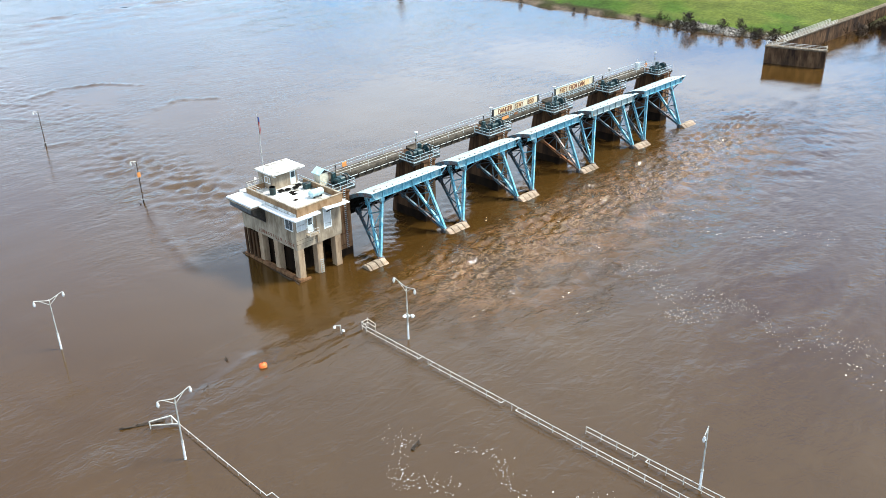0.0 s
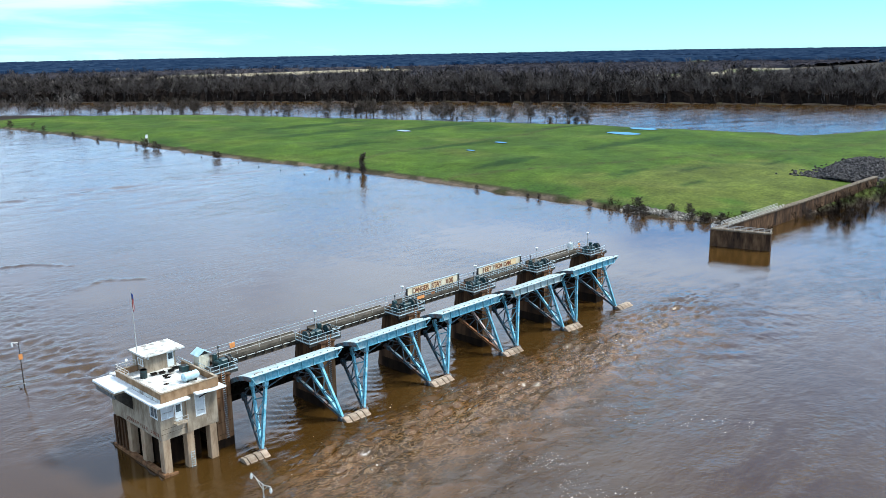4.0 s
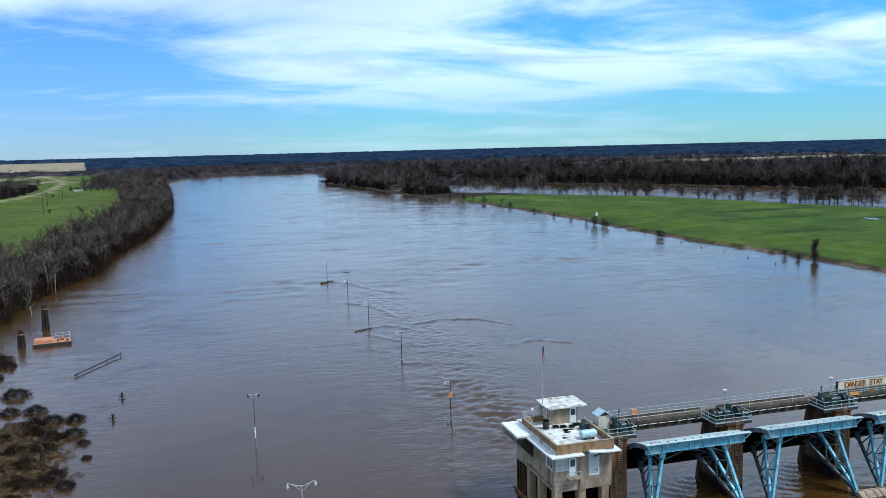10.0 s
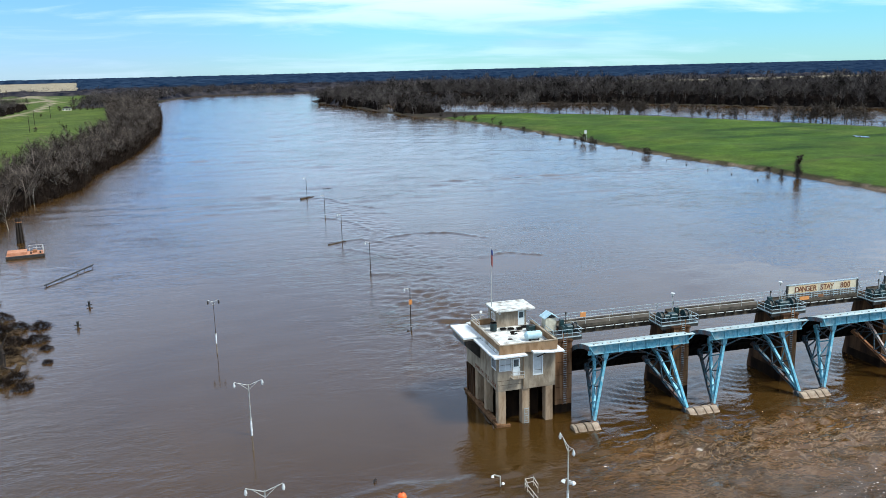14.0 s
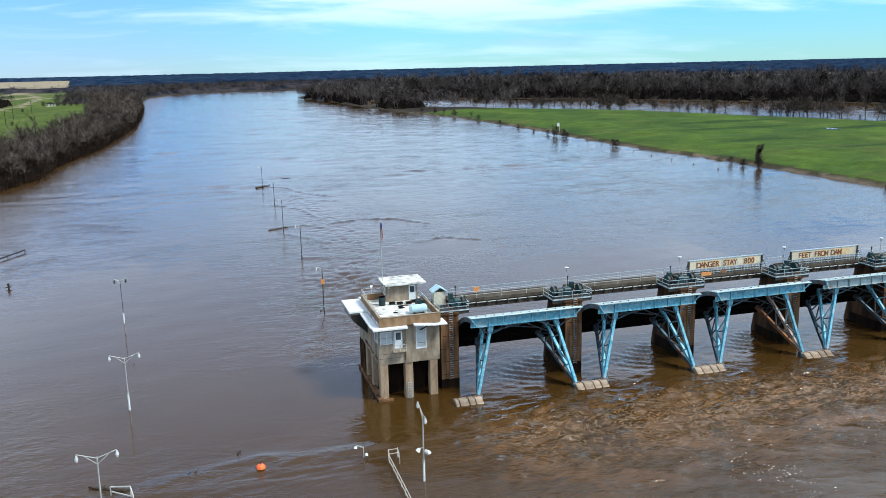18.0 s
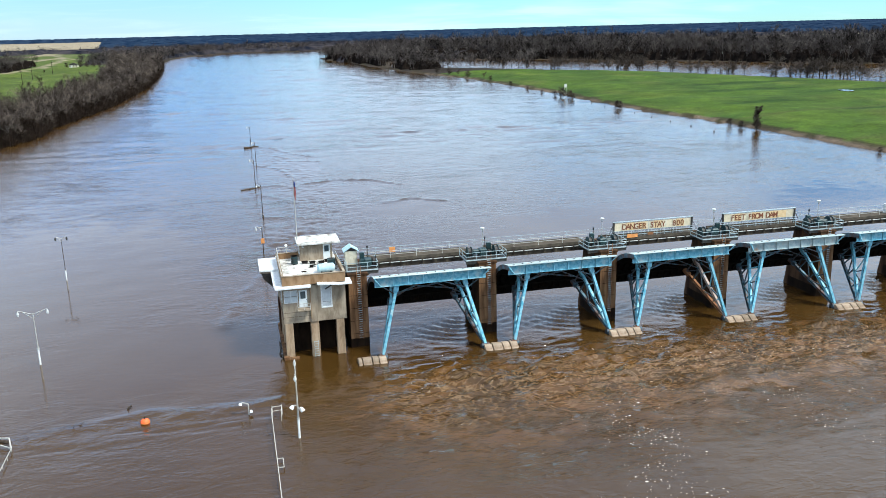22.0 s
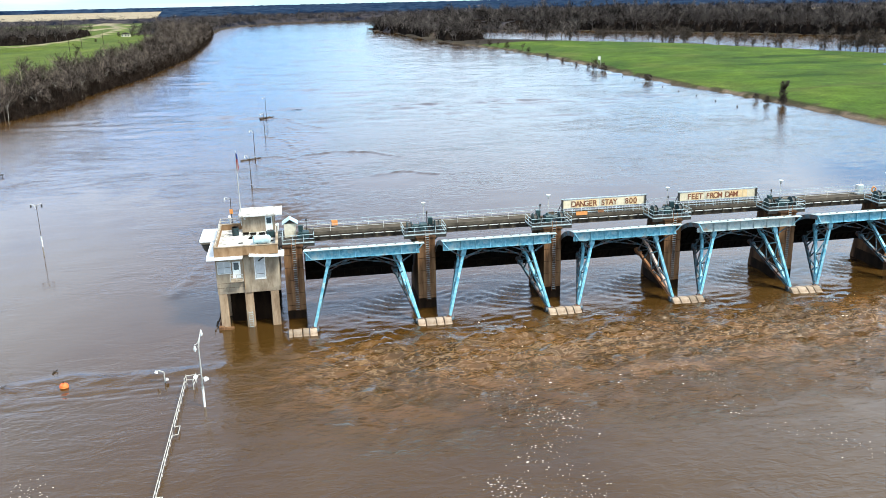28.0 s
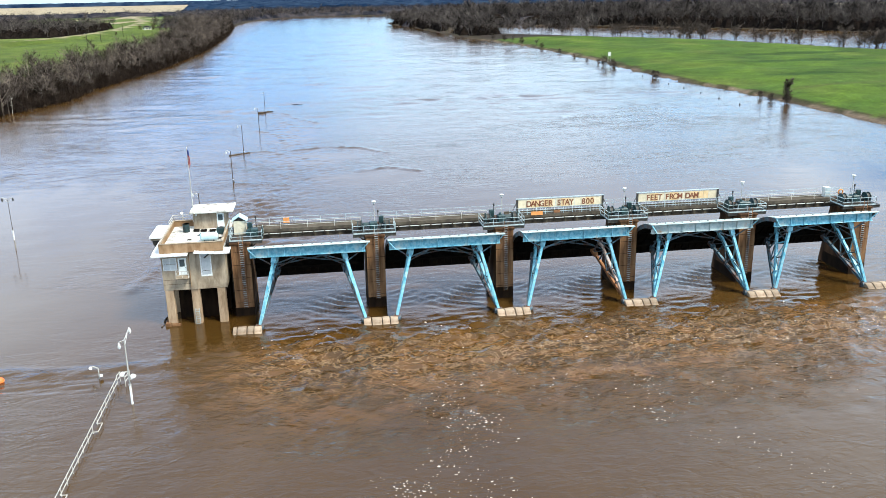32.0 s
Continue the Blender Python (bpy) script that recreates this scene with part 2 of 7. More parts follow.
M_GREEN = mat("dark_green_machine_paint", (0.008, 0.022, 0.024), (0.018, 0.045, 0.048), 2.0, 0.45, c3=(0.02, 0.02, 0.02), scale3=1.0)
M_DARK = mat("dark_steel", (0.02, 0.018, 0.016), (0.05, 0.045, 0.04), 2.0, 0.6, metal=0.3, bump=0.05)
M_DECK = mat("bridge_deck_concrete", (0.045, 0.037, 0.028), (0.10, 0.083, 0.062), 1.0, 0.85, c3=(0.05, 0.04, 0.03), scale3=0.4)
M_GIRDER = mat("bridge_girder_concrete", (0.016, 0.013, 0.011), (0.05, 0.04, 0.03), 1.0, 0.8, c3=(0.19, 0.15, 0.10), scale3=0.8, stretch=(1, 1, 0.5))
M_PANEL = mat("sign_panel", (0.46, 0.39, 0.27), (0.58, 0.50, 0.36), 2.0, 0.6, rand=0.12, bump=0.0)
M_AMBER = mat("amber_sign_panel", (0.50, 0.34, 0.17), (0.60, 0.45, 0.26), 2.0, 0.6, bump=0.0)
M_LETTER = mat("letter_brown", (0.10, 0.028, 0.012), (0.17, 0.055, 0.02), 3.0, 0.6, bump=0.0)
M_ORANGE = mat("orange_paint", (0.50, 0.19, 0.05), (0.62, 0.27, 0.08), 2.0, 0.5, bump=0.0)
M_BUOY = mat("orange_buoy_plastic", (0.75, 0.10, 0.02), (0.85, 0.16, 0.03), 2.0, 0.45, bump=0.0)
M_GALV = mat("galvanised_pole", (0.34, 0.34, 0.32), (0.50, 0.50, 0.47), 2.0, 0.5, metal=0.3, bump=0.0, c3=(0.3, 0.26, 0.22), scale3=0.7)
M_LAMP = mat("lamp_housing", (0.42, 0.43, 0.42), (0.58, 0.59, 0.58), 3.0, 0.4, bump=0.0)
M_TANK = mat("light_blue_tank", (0.30, 0.45, 0.50), (0.42, 0.56, 0.60), 2.0, 0.45, c3=(0.6, 0.62, 0.6), scale3=0.8)
M_HUT = mat("cream_sheet_metal", (0.48, 0.44, 0.33), (0.60, 0.56, 0.44), 2.0, 0.5)
M_DOOR = mat("pale_door_paint", (0.60, 0.64, 0.64), (0.72, 0.76, 0.76), 2.0, 0.5, bump=0.0)
M_FLAG_R = mat("flag_red", (0.14, 0.02, 0.02), (0.22, 0.03, 0.03), 4.0, 0.8, bump=0.0)
M_FLAG_W = mat("flag_white", (0.28, 0.24, 0.23), (0.38, 0.34, 0.33), 4.0, 0.8, bump=0.0)
M_FLAG_B = mat("flag_blue", (0.02, 0.03, 0.12), (0.03, 0.05, 0.17), 4.0, 0.8, bump=0.0)
M_RUST = mat("rusty_steel", (0.16, 0.07, 0.035), (0.30, 0.15, 0.07), 1.5, 0.8, c3=(0.08, 0.04, 0.025), scale3=0.6)
M_BARGE = mat("faded_red_deck", (0.34, 0.15, 0.08), (0.48, 0.24, 0.14), 1.0, 0.8, c3=(0.22, 0.1, 0.06), scale3=0.4)
M_WOOD = mat("black_timber_piles", (0.015, 0.012, 0.010), (0.04, 0.03, 0.024), 2.0, 0.85, stretch=(3, 3, 0.4))
M_ROCK = mat("pale_riprap", (0.12, 0.105, 0.088), (0.27, 0.245, 0.21), 1.5, 0.9)
M_ROCK_DK = mat("dark_riprap", (0.022, 0.020, 0.020), (0.080, 0.072, 0.070), 1.0, 0.9)
M_BARK = mat("bare_bark", (0.03, 0.023, 0.018), (0.06, 0.048, 0.038), 1.0, 0.9, bump=0.0)
M_TWIG = mat("bare_twigs", (0.008, 0.007, 0.0068), (0.125, 0.106, 0.095), 0.07, 0.95, lo=0.38, hi=0.64, bump=0.0, spec=0.0)
M_TWIG_NEAR = mat("bare_twigs_near", (0.007, 0.005, 0.004), (0.150, 0.121, 0.100), 0.12, 0.95, lo=0.38, hi=0.64, bump=0.0, spec=0.0)
M_PALE = mat("pale_sycamore_bark", (0.30, 0.27, 0.23), (0.45, 0.42, 0.37), 0.8, 0.9, bump=0.0)
# blue of distance haze put into the colour of the far woods
M_FAR = mat("far_woods_haze_blue", (0.004, 0.011, 0.028), (0.024, 0.039, 0.068), 0.022, 0.95, bump=0.0, spec=0.0)
M_FAR_BROWN = mat("far_bare_woods_hazed", (0.009, 0.011, 0.018), (0.055, 0.048, 0.050), 0.045, 0.95, bump=0.0, spec=0.0)
# dark brush tone that also carries the shade at the west woods' foot
M_DARK_BRUSH = mat("dark_shaded_brush", (0.006, 0.0045, 0.0035), (0.036, 0.026, 0.020), 0.2, 0.95, bump=0.0, spec=0.0)
# understorey in near black, the shade between the trunks included in the colour
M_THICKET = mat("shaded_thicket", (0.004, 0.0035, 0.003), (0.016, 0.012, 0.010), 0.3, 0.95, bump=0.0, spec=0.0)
M_STEMS = mat("dead_brown_stems", (0.02, 0.013, 0.008), (0.13, 0.088, 0.05), 0.3, 0.95, bump=0.0, spec=0.0)
M_BRUSH = mat("matted_brown_brush", (0.016, 0.011, 0.007), (0.10, 0.068, 0.038), 0.9, 0.95, bump=0.6, spec=0.0)
M_FOAM = mat("foam", (0.50, 0.44, 0.37), (0.70, 0.66, 0.60), 6.0, 0.7, bump=0.0)
M_DRIFT = mat("wet_driftwood", (0.02, 0.016, 0.012), (0.07, 0.052, 0.038), 2.0, 0.8)


def island_variation(m, lo, hi):
    """Each loose piece of a joined mesh a little lighter or darker."""
    nt = m.node_tree
    b = nt.nodes["Principled BSDF"]
    link = b.inputs["Base Color"].links[0]
    src = link.from_socket
    ge = nt.nodes.new("ShaderNodeNewGeometry")
    mr = nt.nodes.new("ShaderNodeMapRange")
    mr.inputs["To Min"].default_value, mr.inputs["To Max"].default_value = lo, hi
    nt.links.new(ge.outputs["Random Per Island"], mr.inputs[0])
    hs = nt.nodes.new("ShaderNodeHueSaturation")
    nt.links.new(mr.outputs[0], hs.inputs["Value"])
    nt.links.new(src, hs.inputs["Color"])
    nt.links.new(hs.outputs[0], b.inputs["Base Color"])


island_variation(M_TWIG, 0.1, 1.9)
island_variation(M_TWIG_NEAR, 0.1, 1.9)
island_variation(M_DARK_BRUSH, 0.3, 1.9)
island_variation(M_STEMS, 0.3, 1.8)
for m_ in (M_ROCK, M_ROCK_DK):
    island_variation(m_, 0.6, 1.3)


def glass_mat():
    m = bpy.data.materials.new("window_glass")
    m.use_nodes = True
    b = m.node_tree.nodes["Principled BSDF"]
    b.inputs["Base Color"].default_value = (0.05, 0.07, 0.08, 1)
    b.inputs["Roughness"].default_value = 0.05
    b.inputs["Specular IOR Level"].default_value = 0.8
    return m


M_GLASS = glass_mat()
M_BLIND = mat("drawn_window_blind", (0.40, 0.43, 0.45), (0.54, 0.56, 0.57), 1.5, 0.35, bump=0.0)


def water_mat():
    """Muddy river: silt-brown body, sky on the surface, ripples at three sizes with calm and ruffled patches."""
    m = bpy.data.materials.new("muddy_river_water")
    m.use_nodes = True
    nt = m.node_tree
    b = nt.nodes["Principled BSDF"]
    co = nt.nodes.new("ShaderNodeTexCoord")

    def noise_node(scale, detail, stretch=(1, 1, 1), rough=0.5, dist=0.0):
        mp = nt.nodes.new("ShaderNodeMapping")
        mp.inputs["Scale"].default_value = stretch
        nt.links.new(co.outputs["Object"], mp.inputs[0])
        n = nt.nodes.new("ShaderNodeTexNoise")
        n.inputs["Scale"].default_value = scale
        n.inputs["Detail"].default_value = detail
        n.inputs["Roughness"].default_value = rough
        n.inputs["Distortion"].default_value = dist
        nt.links.new(mp.outputs[0], n.inputs["Vector"])
        return n

    silt = noise_node(0.035, 5, (1.4, 0.7, 1), 0.6, 0.6)
    r = nt.nodes.new("ShaderNodeValToRGB")
    r.color_ramp.elements[0].position, r.color_ramp.elements[1].position = 0.3, 0.7
    r.color_ramp.elements[0].color, r.color_ramp.elements[1].color = (0.039, 0.0190, 0.0034, 1), (0.054, 0.0288, 0.0075, 1)
    nt.links.new(silt.outputs["Fac"], r.inputs[0])
    nt.links.new(r.outputs[0], b.inputs["Base Color"])
    ruffle = nt.nodes.new("ShaderNodeAttribute")
    ruffle.attribute_name = "ruffle"
    race_ = nt.nodes.new("ShaderNodeAttribute")
    race_.attribute_name = "race"
    patch = noise_node(0.02, 6, (0.6, 1.0, 1), 0.66, 1.2)
    pr = nt.nodes.new("ShaderNodeMapRange")
    pr.inputs["From Min"].default_value, pr.inputs["From Max"].default_value = 0.41, 0.59
    pr.inputs["To Min"].default_value, pr.inputs["To Max"].default_value = 0.15, 1.25
    nt.links.new(patch.outputs["Fac"], pr.inputs[0])
    streak = noise_node(0.30, 5, (0.6, 1.2, 1), 0.65, 1.4)
    small = noise_node(0.75, 4, (0.85, 1.2, 1), 0.55, 0.9)
    big = noise_node(0.16, 3, (0.7, 1.4, 1), 0.5, 0.5)
    add = nt.nodes.new("ShaderNodeMath")
    add.operation = "MULTIPLY_ADD"
    add.inputs[1].default_value = 2.2
    nt.links.new(big.outputs["Fac"], add.inputs[0])
    fine = noise_node(2.3, 4, (0.7, 1.4, 1), 0.6, 0.2)
    add2 = nt.nodes.new("ShaderNodeMath")
    add2.operation = "MULTIPLY_ADD"
    add2.inputs[1].default_value = 0.3
    nt.links.new(fine.outputs["Fac"], add2.inputs[0])
    nt.links.new(small.outputs["Fac"], add2.inputs[2])
    nt.links.new(add2.outputs[0], add.inputs[2])
    bp = nt.nodes.new("ShaderNodeBump")
    bp.inputs["Distance"].default_value = 0.2
    # cat's-paws: sharp-edged patches of ruffled water a few metres across
    paws = noise_node(0.085, 5, (0.55, 1.25, 1), 0.62, 1.6)
    pw = nt.nodes.new("ShaderNodeMapRange")
    pw.interpolation_type = "SMOOTHSTEP"
    pw.inputs["From Min"].default_value, pw.inputs["From Max"].default_value = 0.42, 0.60
    pw.inputs["To Min"].default_value, pw.inputs["To Max"].default_value = 0.45, 1.9
    nt.links.new(paws.outputs["Fac"], pw.inputs[0])
    pp = nt.nodes.new("ShaderNodeMath")
    pp.operation = "MULTIPLY"
    nt.links.new(pr.outputs[0], pp.inputs[0])
    nt.links.new(pw.outputs[0], pp.inputs[1])
    mu = nt.nodes.new("ShaderNodeMath")
    mu.operation = "MULTIPLY"
    nt.links.new(pp.outputs[0], mu.inputs[0])
    nt.links.new(ruffle.outputs["Fac"], mu.inputs[1])
    far_ = nt.nodes.new("ShaderNodeMath")
    far_.operation = "MULTIPLY"
    far_.inputs[1].default_value = 0.25
    nt.links.new(mu.outputs[0], far_.inputs[0])
    nt.links.new(far_.outputs[0], bp.inputs["Distance"])
    bp.inputs["Strength"].default_value = 1.0
    nt.links.new(add.outputs[0], bp.inputs["Height"])
    # long low ripples all over the slack reach
    calm = nt.nodes.new("ShaderNodeBump")
    calm.inputs["Strength"].default_value = 1.0
    cd = nt.nodes.new("ShaderNodeMath")
    cd.operation = "MULTIPLY"
    cd.use_clamp = True
    cd.inputs[1].default_value = 0.7
    nt.links.new(ruffle.outputs["Fac"], cd.inputs[0])
    cd2 = nt.nodes.new("ShaderNodeMath")
    cd2.operation = "MINIMUM"
    cd2.inputs[1].default_value = 0.08
    nt.links.new(cd.outputs[0], cd2.inputs[0])
    nt.links.new(cd2.outputs[0], calm.inputs["Distance"])
    nt.links.new(streak.outputs["Fac"], calm.inputs["Height"])
    nt.links.new(calm.outputs[0], bp.inputs["Normal"])
    nt.links.new(bp.outputs[0], b.inputs["Normal"])
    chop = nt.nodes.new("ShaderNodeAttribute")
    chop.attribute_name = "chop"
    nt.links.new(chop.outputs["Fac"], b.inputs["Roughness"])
    # thin curling foam lines where the race is most broken
    curl = noise_node(0.42, 5, (0.8, 1.2, 1), 0.6, 1.8)
    ab = nt.nodes.new("ShaderNodeMath")
    ab.operation = "SUBTRACT"
    ab.inputs[1].default_value = 0.5
    nt.links.new(curl.outputs["Fac"], ab.inputs[0])
    ab2 = nt.nodes.new("ShaderNodeMath")
    ab2.operation = "ABSOLUTE"
    nt.links.new(ab.outputs[0], ab2.inputs[0])
    band = nt.nodes.new("ShaderNodeMapRange")
    band.inputs["From Min"].default_value, band.inputs["From Max"].default_value = 0.0, 0.035
    band.inputs["To Min"].default_value, band.inputs["To Max"].default_value = 0.45, 0.0
    nt.links.new(ab2.outputs[0], band.inputs[0])
    most = nt.nodes.new("ShaderNodeMapRange")
    most.inputs["From Min"].default_value, most.inputs["From Max"].default_value = 0.9, 2.2
    nt.links.new(race_.outputs["Fac"], most.inputs[0])
    fm = nt.nodes.new("ShaderNodeMath")
    fm.operation = "MULTIPLY"
    nt.links.new(band.outputs[0], fm.inputs[0])
    nt.links.new(most.outputs[0], fm.inputs[1])
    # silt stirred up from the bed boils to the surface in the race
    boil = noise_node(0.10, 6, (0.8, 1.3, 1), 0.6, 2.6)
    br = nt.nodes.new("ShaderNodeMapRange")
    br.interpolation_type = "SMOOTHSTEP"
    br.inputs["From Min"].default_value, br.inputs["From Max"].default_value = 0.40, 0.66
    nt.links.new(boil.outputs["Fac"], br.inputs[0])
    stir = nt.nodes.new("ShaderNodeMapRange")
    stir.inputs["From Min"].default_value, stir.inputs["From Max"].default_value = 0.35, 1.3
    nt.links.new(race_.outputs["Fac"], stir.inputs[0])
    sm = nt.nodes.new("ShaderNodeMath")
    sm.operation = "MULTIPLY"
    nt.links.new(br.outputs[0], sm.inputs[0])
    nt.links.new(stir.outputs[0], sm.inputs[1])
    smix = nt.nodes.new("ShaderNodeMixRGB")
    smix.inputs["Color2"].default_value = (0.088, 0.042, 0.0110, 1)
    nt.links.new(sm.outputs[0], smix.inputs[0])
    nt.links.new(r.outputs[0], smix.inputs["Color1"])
    fmix = nt.nodes.new("ShaderNodeMixRGB")
    fmix.inputs["Color2"].default_value = (0.42, 0.28, 0.15, 1)
    nt.links.new(fm.outputs[0], fmix.inputs[0])
    nt.links.new(smix.outputs[0], fmix.inputs["Color1"])
    nt.links.new(fmix.outputs[0], b.inputs["Base Color"])
    b.inputs["IOR"].default_value = 1.46
    return m


M_WATER = water_mat()


def ground_mat():
    """Grass, mud, woodland floor and far fields, by the zones painted on the sheet, with tufts and clods."""
    m = bpy.data.materials.new("riverside_ground")
    m.use_nodes = True
    nt = m.node_tree
    b = nt.nodes["Principled BSDF"]
    at = nt.nodes.new("ShaderNodeAttribute")
    at.attribute_name = "zone"
    co = nt.nodes.new("ShaderNodeTexCoord")
    val = None
    for scale, lo, hi in ((0.018, 0.75, 1.2), (0.11, 0.66, 1.3), (0.9, 0.6, 1.4)):
        n = nt.nodes.new("ShaderNodeTexNoise")
        n.inputs["Scale"].default_value = scale
        n.inputs["Detail"].default_value = 6
        n.inputs["Roughness"].default_value = 0.65
        nt.links.new(co.outputs["Object"], n.inputs["Vector"])
        mr = nt.nodes.new("ShaderNodeMapRange")
        mr.inputs["From Min"].default_value, mr.inputs["From Max"].default_value = 0.3, 0.7
        mr.inputs["To Min"].default_value, mr.inputs["To Max"].default_value = lo, hi
        nt.links.new(n.outputs["Fac"], mr.inputs[0])
        if val:
            mu = nt.nodes.new("ShaderNodeMath")
            mu.operation = "MULTIPLY"
            nt.links.new(val, mu.inputs[0])
            nt.links.new(mr.outputs[0], mu.inputs[1])
            val = mu.outputs[0]
        else:
            val = mr.outputs[0]
    hs = nt.nodes.new("ShaderNodeHueSaturation")
    nt.links.new(at.outputs["Color"], hs.inputs["Color"])
    nt.links.new(val, hs.inputs["Value"])
    nt.links.new(hs.outputs[0], b.inputs["Base Color"])
    b.inputs["Roughness"].default_value = 0.95
    b.inputs["Specular IOR Level"].default_value = 0.1
    bp = nt.nodes.new("ShaderNodeBump")
    bp.inputs["Strength"].default_value = 0.5
    bp.inputs["Distance"].default_value = 0.3
    nt.links.new(n.outputs["Fac"], bp.inputs["Height"])
    nt.links.new(bp.outputs[0], b.inputs["Normal"])
    return m


M_GROUND = ground_mat()


# ---- mesh helpers ----
def box(bm, x0, x1, y0, y1, z0, z1):
    vs = [bm.verts.new((x, y, z)) for z in (z0, z1) for x, y in ((x0, y0), (x1, y0), (x1, y1), (x0, y1))]
    for f in ((3, 2, 1, 0), (4, 5, 6, 7), (0, 1, 5, 4), (1, 2, 6, 5), (2, 3, 7, 6), (3, 0, 4, 7)):
        bm.faces.new([vs[k] for k in f])
    return bm


def bar(bm, a, b, w, h=None, up=(0, 0, 1)):
    """A square-edged bar from a to b, w wide and h deep."""
    a, b, h = Vector(a), Vector(b), h or w
    d = (b - a).normalized()
    s = d.cross(Vector(up))
    if s.length < 1e-3:
        s = d.cross(Vector((1, 0, 0)))
    s.normalize()
    u = s.cross(d).normalized()
    vs = [bm.verts.new(p + s * i * w / 2 + u * j * h / 2) for p in (a, b) for i, j in ((-1, -1), (1, -1), (1, 1), (-1, 1))]
    for f in ((3, 2, 1, 0), (4, 5, 6, 7), (0, 1, 5, 4), (1, 2, 6, 5), (2, 3, 7, 6), (3, 0, 4, 7)):
        bm.faces.new([vs[k] for k in f])
    return bm


def rod(bm, a, b, r0, r1=None, n=8):
    """A round rod from a to b, tapering from r0 to r1."""
    a, b, r1 = Vector(a), Vector(b), r0 if r1 is None else r1
    d = (b - a).normalized()
    s = d.cross(Vector((0, 0, 1)))
    if s.length < 1e-3:
        s = Vector((1, 0, 0))
    s.normalize()
    u = s.cross(d)
    rings = [[bm.verts.new(p + (s * math.cos(k * 2 * math.pi / n) + u * math.sin(k * 2 * math.pi / n)) * r) for k in range(n)] for p, r in ((a, r0), (b, r1))]
    for k in range(n):
        bm.faces.new([rings[0][k], rings[0][(k + 1) % n], rings[1][(k + 1) % n], rings[1][k]])
    bm.faces.new(rings[0][::-1])
    bm.faces.new(rings[1])
    return bm


def prism(bm, outline, lo, hi, axis="x"):
    """A solid from a closed outline of (u, v), drawn out along an axis."""
    put = {"x": lambda u, v, w: (w, u, v), "y": lambda u, v, w: (u, w, v), "z": lambda u, v, w: (u, v, w)}[axis]
    a = [bm.verts.new(put(u, v, lo)) for u, v in outline]
    b = [bm.verts.new(put(u, v, hi)) for u, v in outline]
    n = len(outline)
    for k in range(n):
        bm.faces.new([a[k], a[(k + 1) % n], b[(k + 1) % n], b[k]])
    bm.faces.new(a[::-1])
    bm.faces.new(b)
    return bm


def bevelled(bm, w=0.03):
    bmesh.ops.recalc_face_normals(bm, faces=bm.faces)
    bmesh.ops.bevel(bm, geom=list(bm.edges), offset=w, segments=1, affect="EDGES")
    return bm


def part(name, bm, material, parent=None, label=""):
    """One mesh object from a bmesh, under a thing or a part."""
    bmesh.ops.recalc_face_normals(bm, faces=bm.faces)
    me = bpy.data.meshes.new(name)
    bm.to_mesh(me)
    bm.free()
    me.materials.append(material)
    ob = new(name, me)
    if parent:
        ob.parent = parent
    if label:
        ob["label"] = label
    return ob


def thing(name, label, category, group="", kind="", at=(0, 0, 0)):
    ob = new(name)
    ob.location = at
    return tagged(ob, label, category, group, kind)


def share(name, mesh, parent, at=(0, 0, 0), rot=(0, 0, 0), scale=(1, 1, 1)):
    """Another object on a mesh that is there already."""
    ob = new(name, mesh)
    ob.parent = parent
    ob.location, ob.rotation_euler, ob.scale = at, [radians(a) for a in rot], scale
    return ob


B = bmesh.new


def glyphs(text):
    """A mesh for each character of the built-in font, one metre high lines."""
    cu = bpy.data.curves.new("text", "FONT")
    cu.extrude, cu.align_x, cu.offset = 0.02, "CENTER", 0.016
    holder = new("text", cu)
    out = {}
    for ch in sorted(set(text) - {" "}):
        cu.body = ch
        dg = bpy.context.evaluated_depsgraph_get()
        dg.update()
        out[ch] = bpy.data.meshes.new_from_object(holder.evaluated_get(dg))
        out[ch].name = "letter"
        out[ch].materials.clear()
        out[ch].materials.append(M_LETTER)
    bpy.data.objects.remove(holder)
    bpy.data.curves.remove(cu)
    return out


GLYPH = glyphs("DANGER STAY 800 FEET FROM DAM JONESVILLE LOCK")

# ---- land and water ----
RIVER = [(-120, -1500), (-110, -300), (-104, -60), (-100, 40), (-102, 75), (-106, 100), (-108, 128), (-113, 165), (-108, 235), (-97, 275), (-94, 340), (-84, 430), (-79, 600),
         (-86, 850), (-104, 1140), (-96, 1400), (-60, 1540), (-6, 1640), (140, 1650), (600, 1600), (1500, 1500), (1500, 1420), (700, 1440), (330, 1380), (140, 1240),
         (107, 1150), (120, 1060), (138, 880), (146, 740), (160, 640), (172, 560), (178, 400), (174, 290), (181, 210), (181, 150), (178, 90), (174, 45), (178, 20),
         (235, 2), (290, -10), (330, -60), (300, -300), (280, -1500)]
LAKE = [(150, 800), (237, 700), (290, 615), (329, 565), (366, 440), (392, 350), (425, 228), (424, 198), (435, 125), (431, 101), (480, 78), (560, 40), (720, -40), (900, -60),
        (820, 60), (700, 150), (642, 304), (557, 509), (436, 734), (322, 915), (215, 1000), (175, 930)]


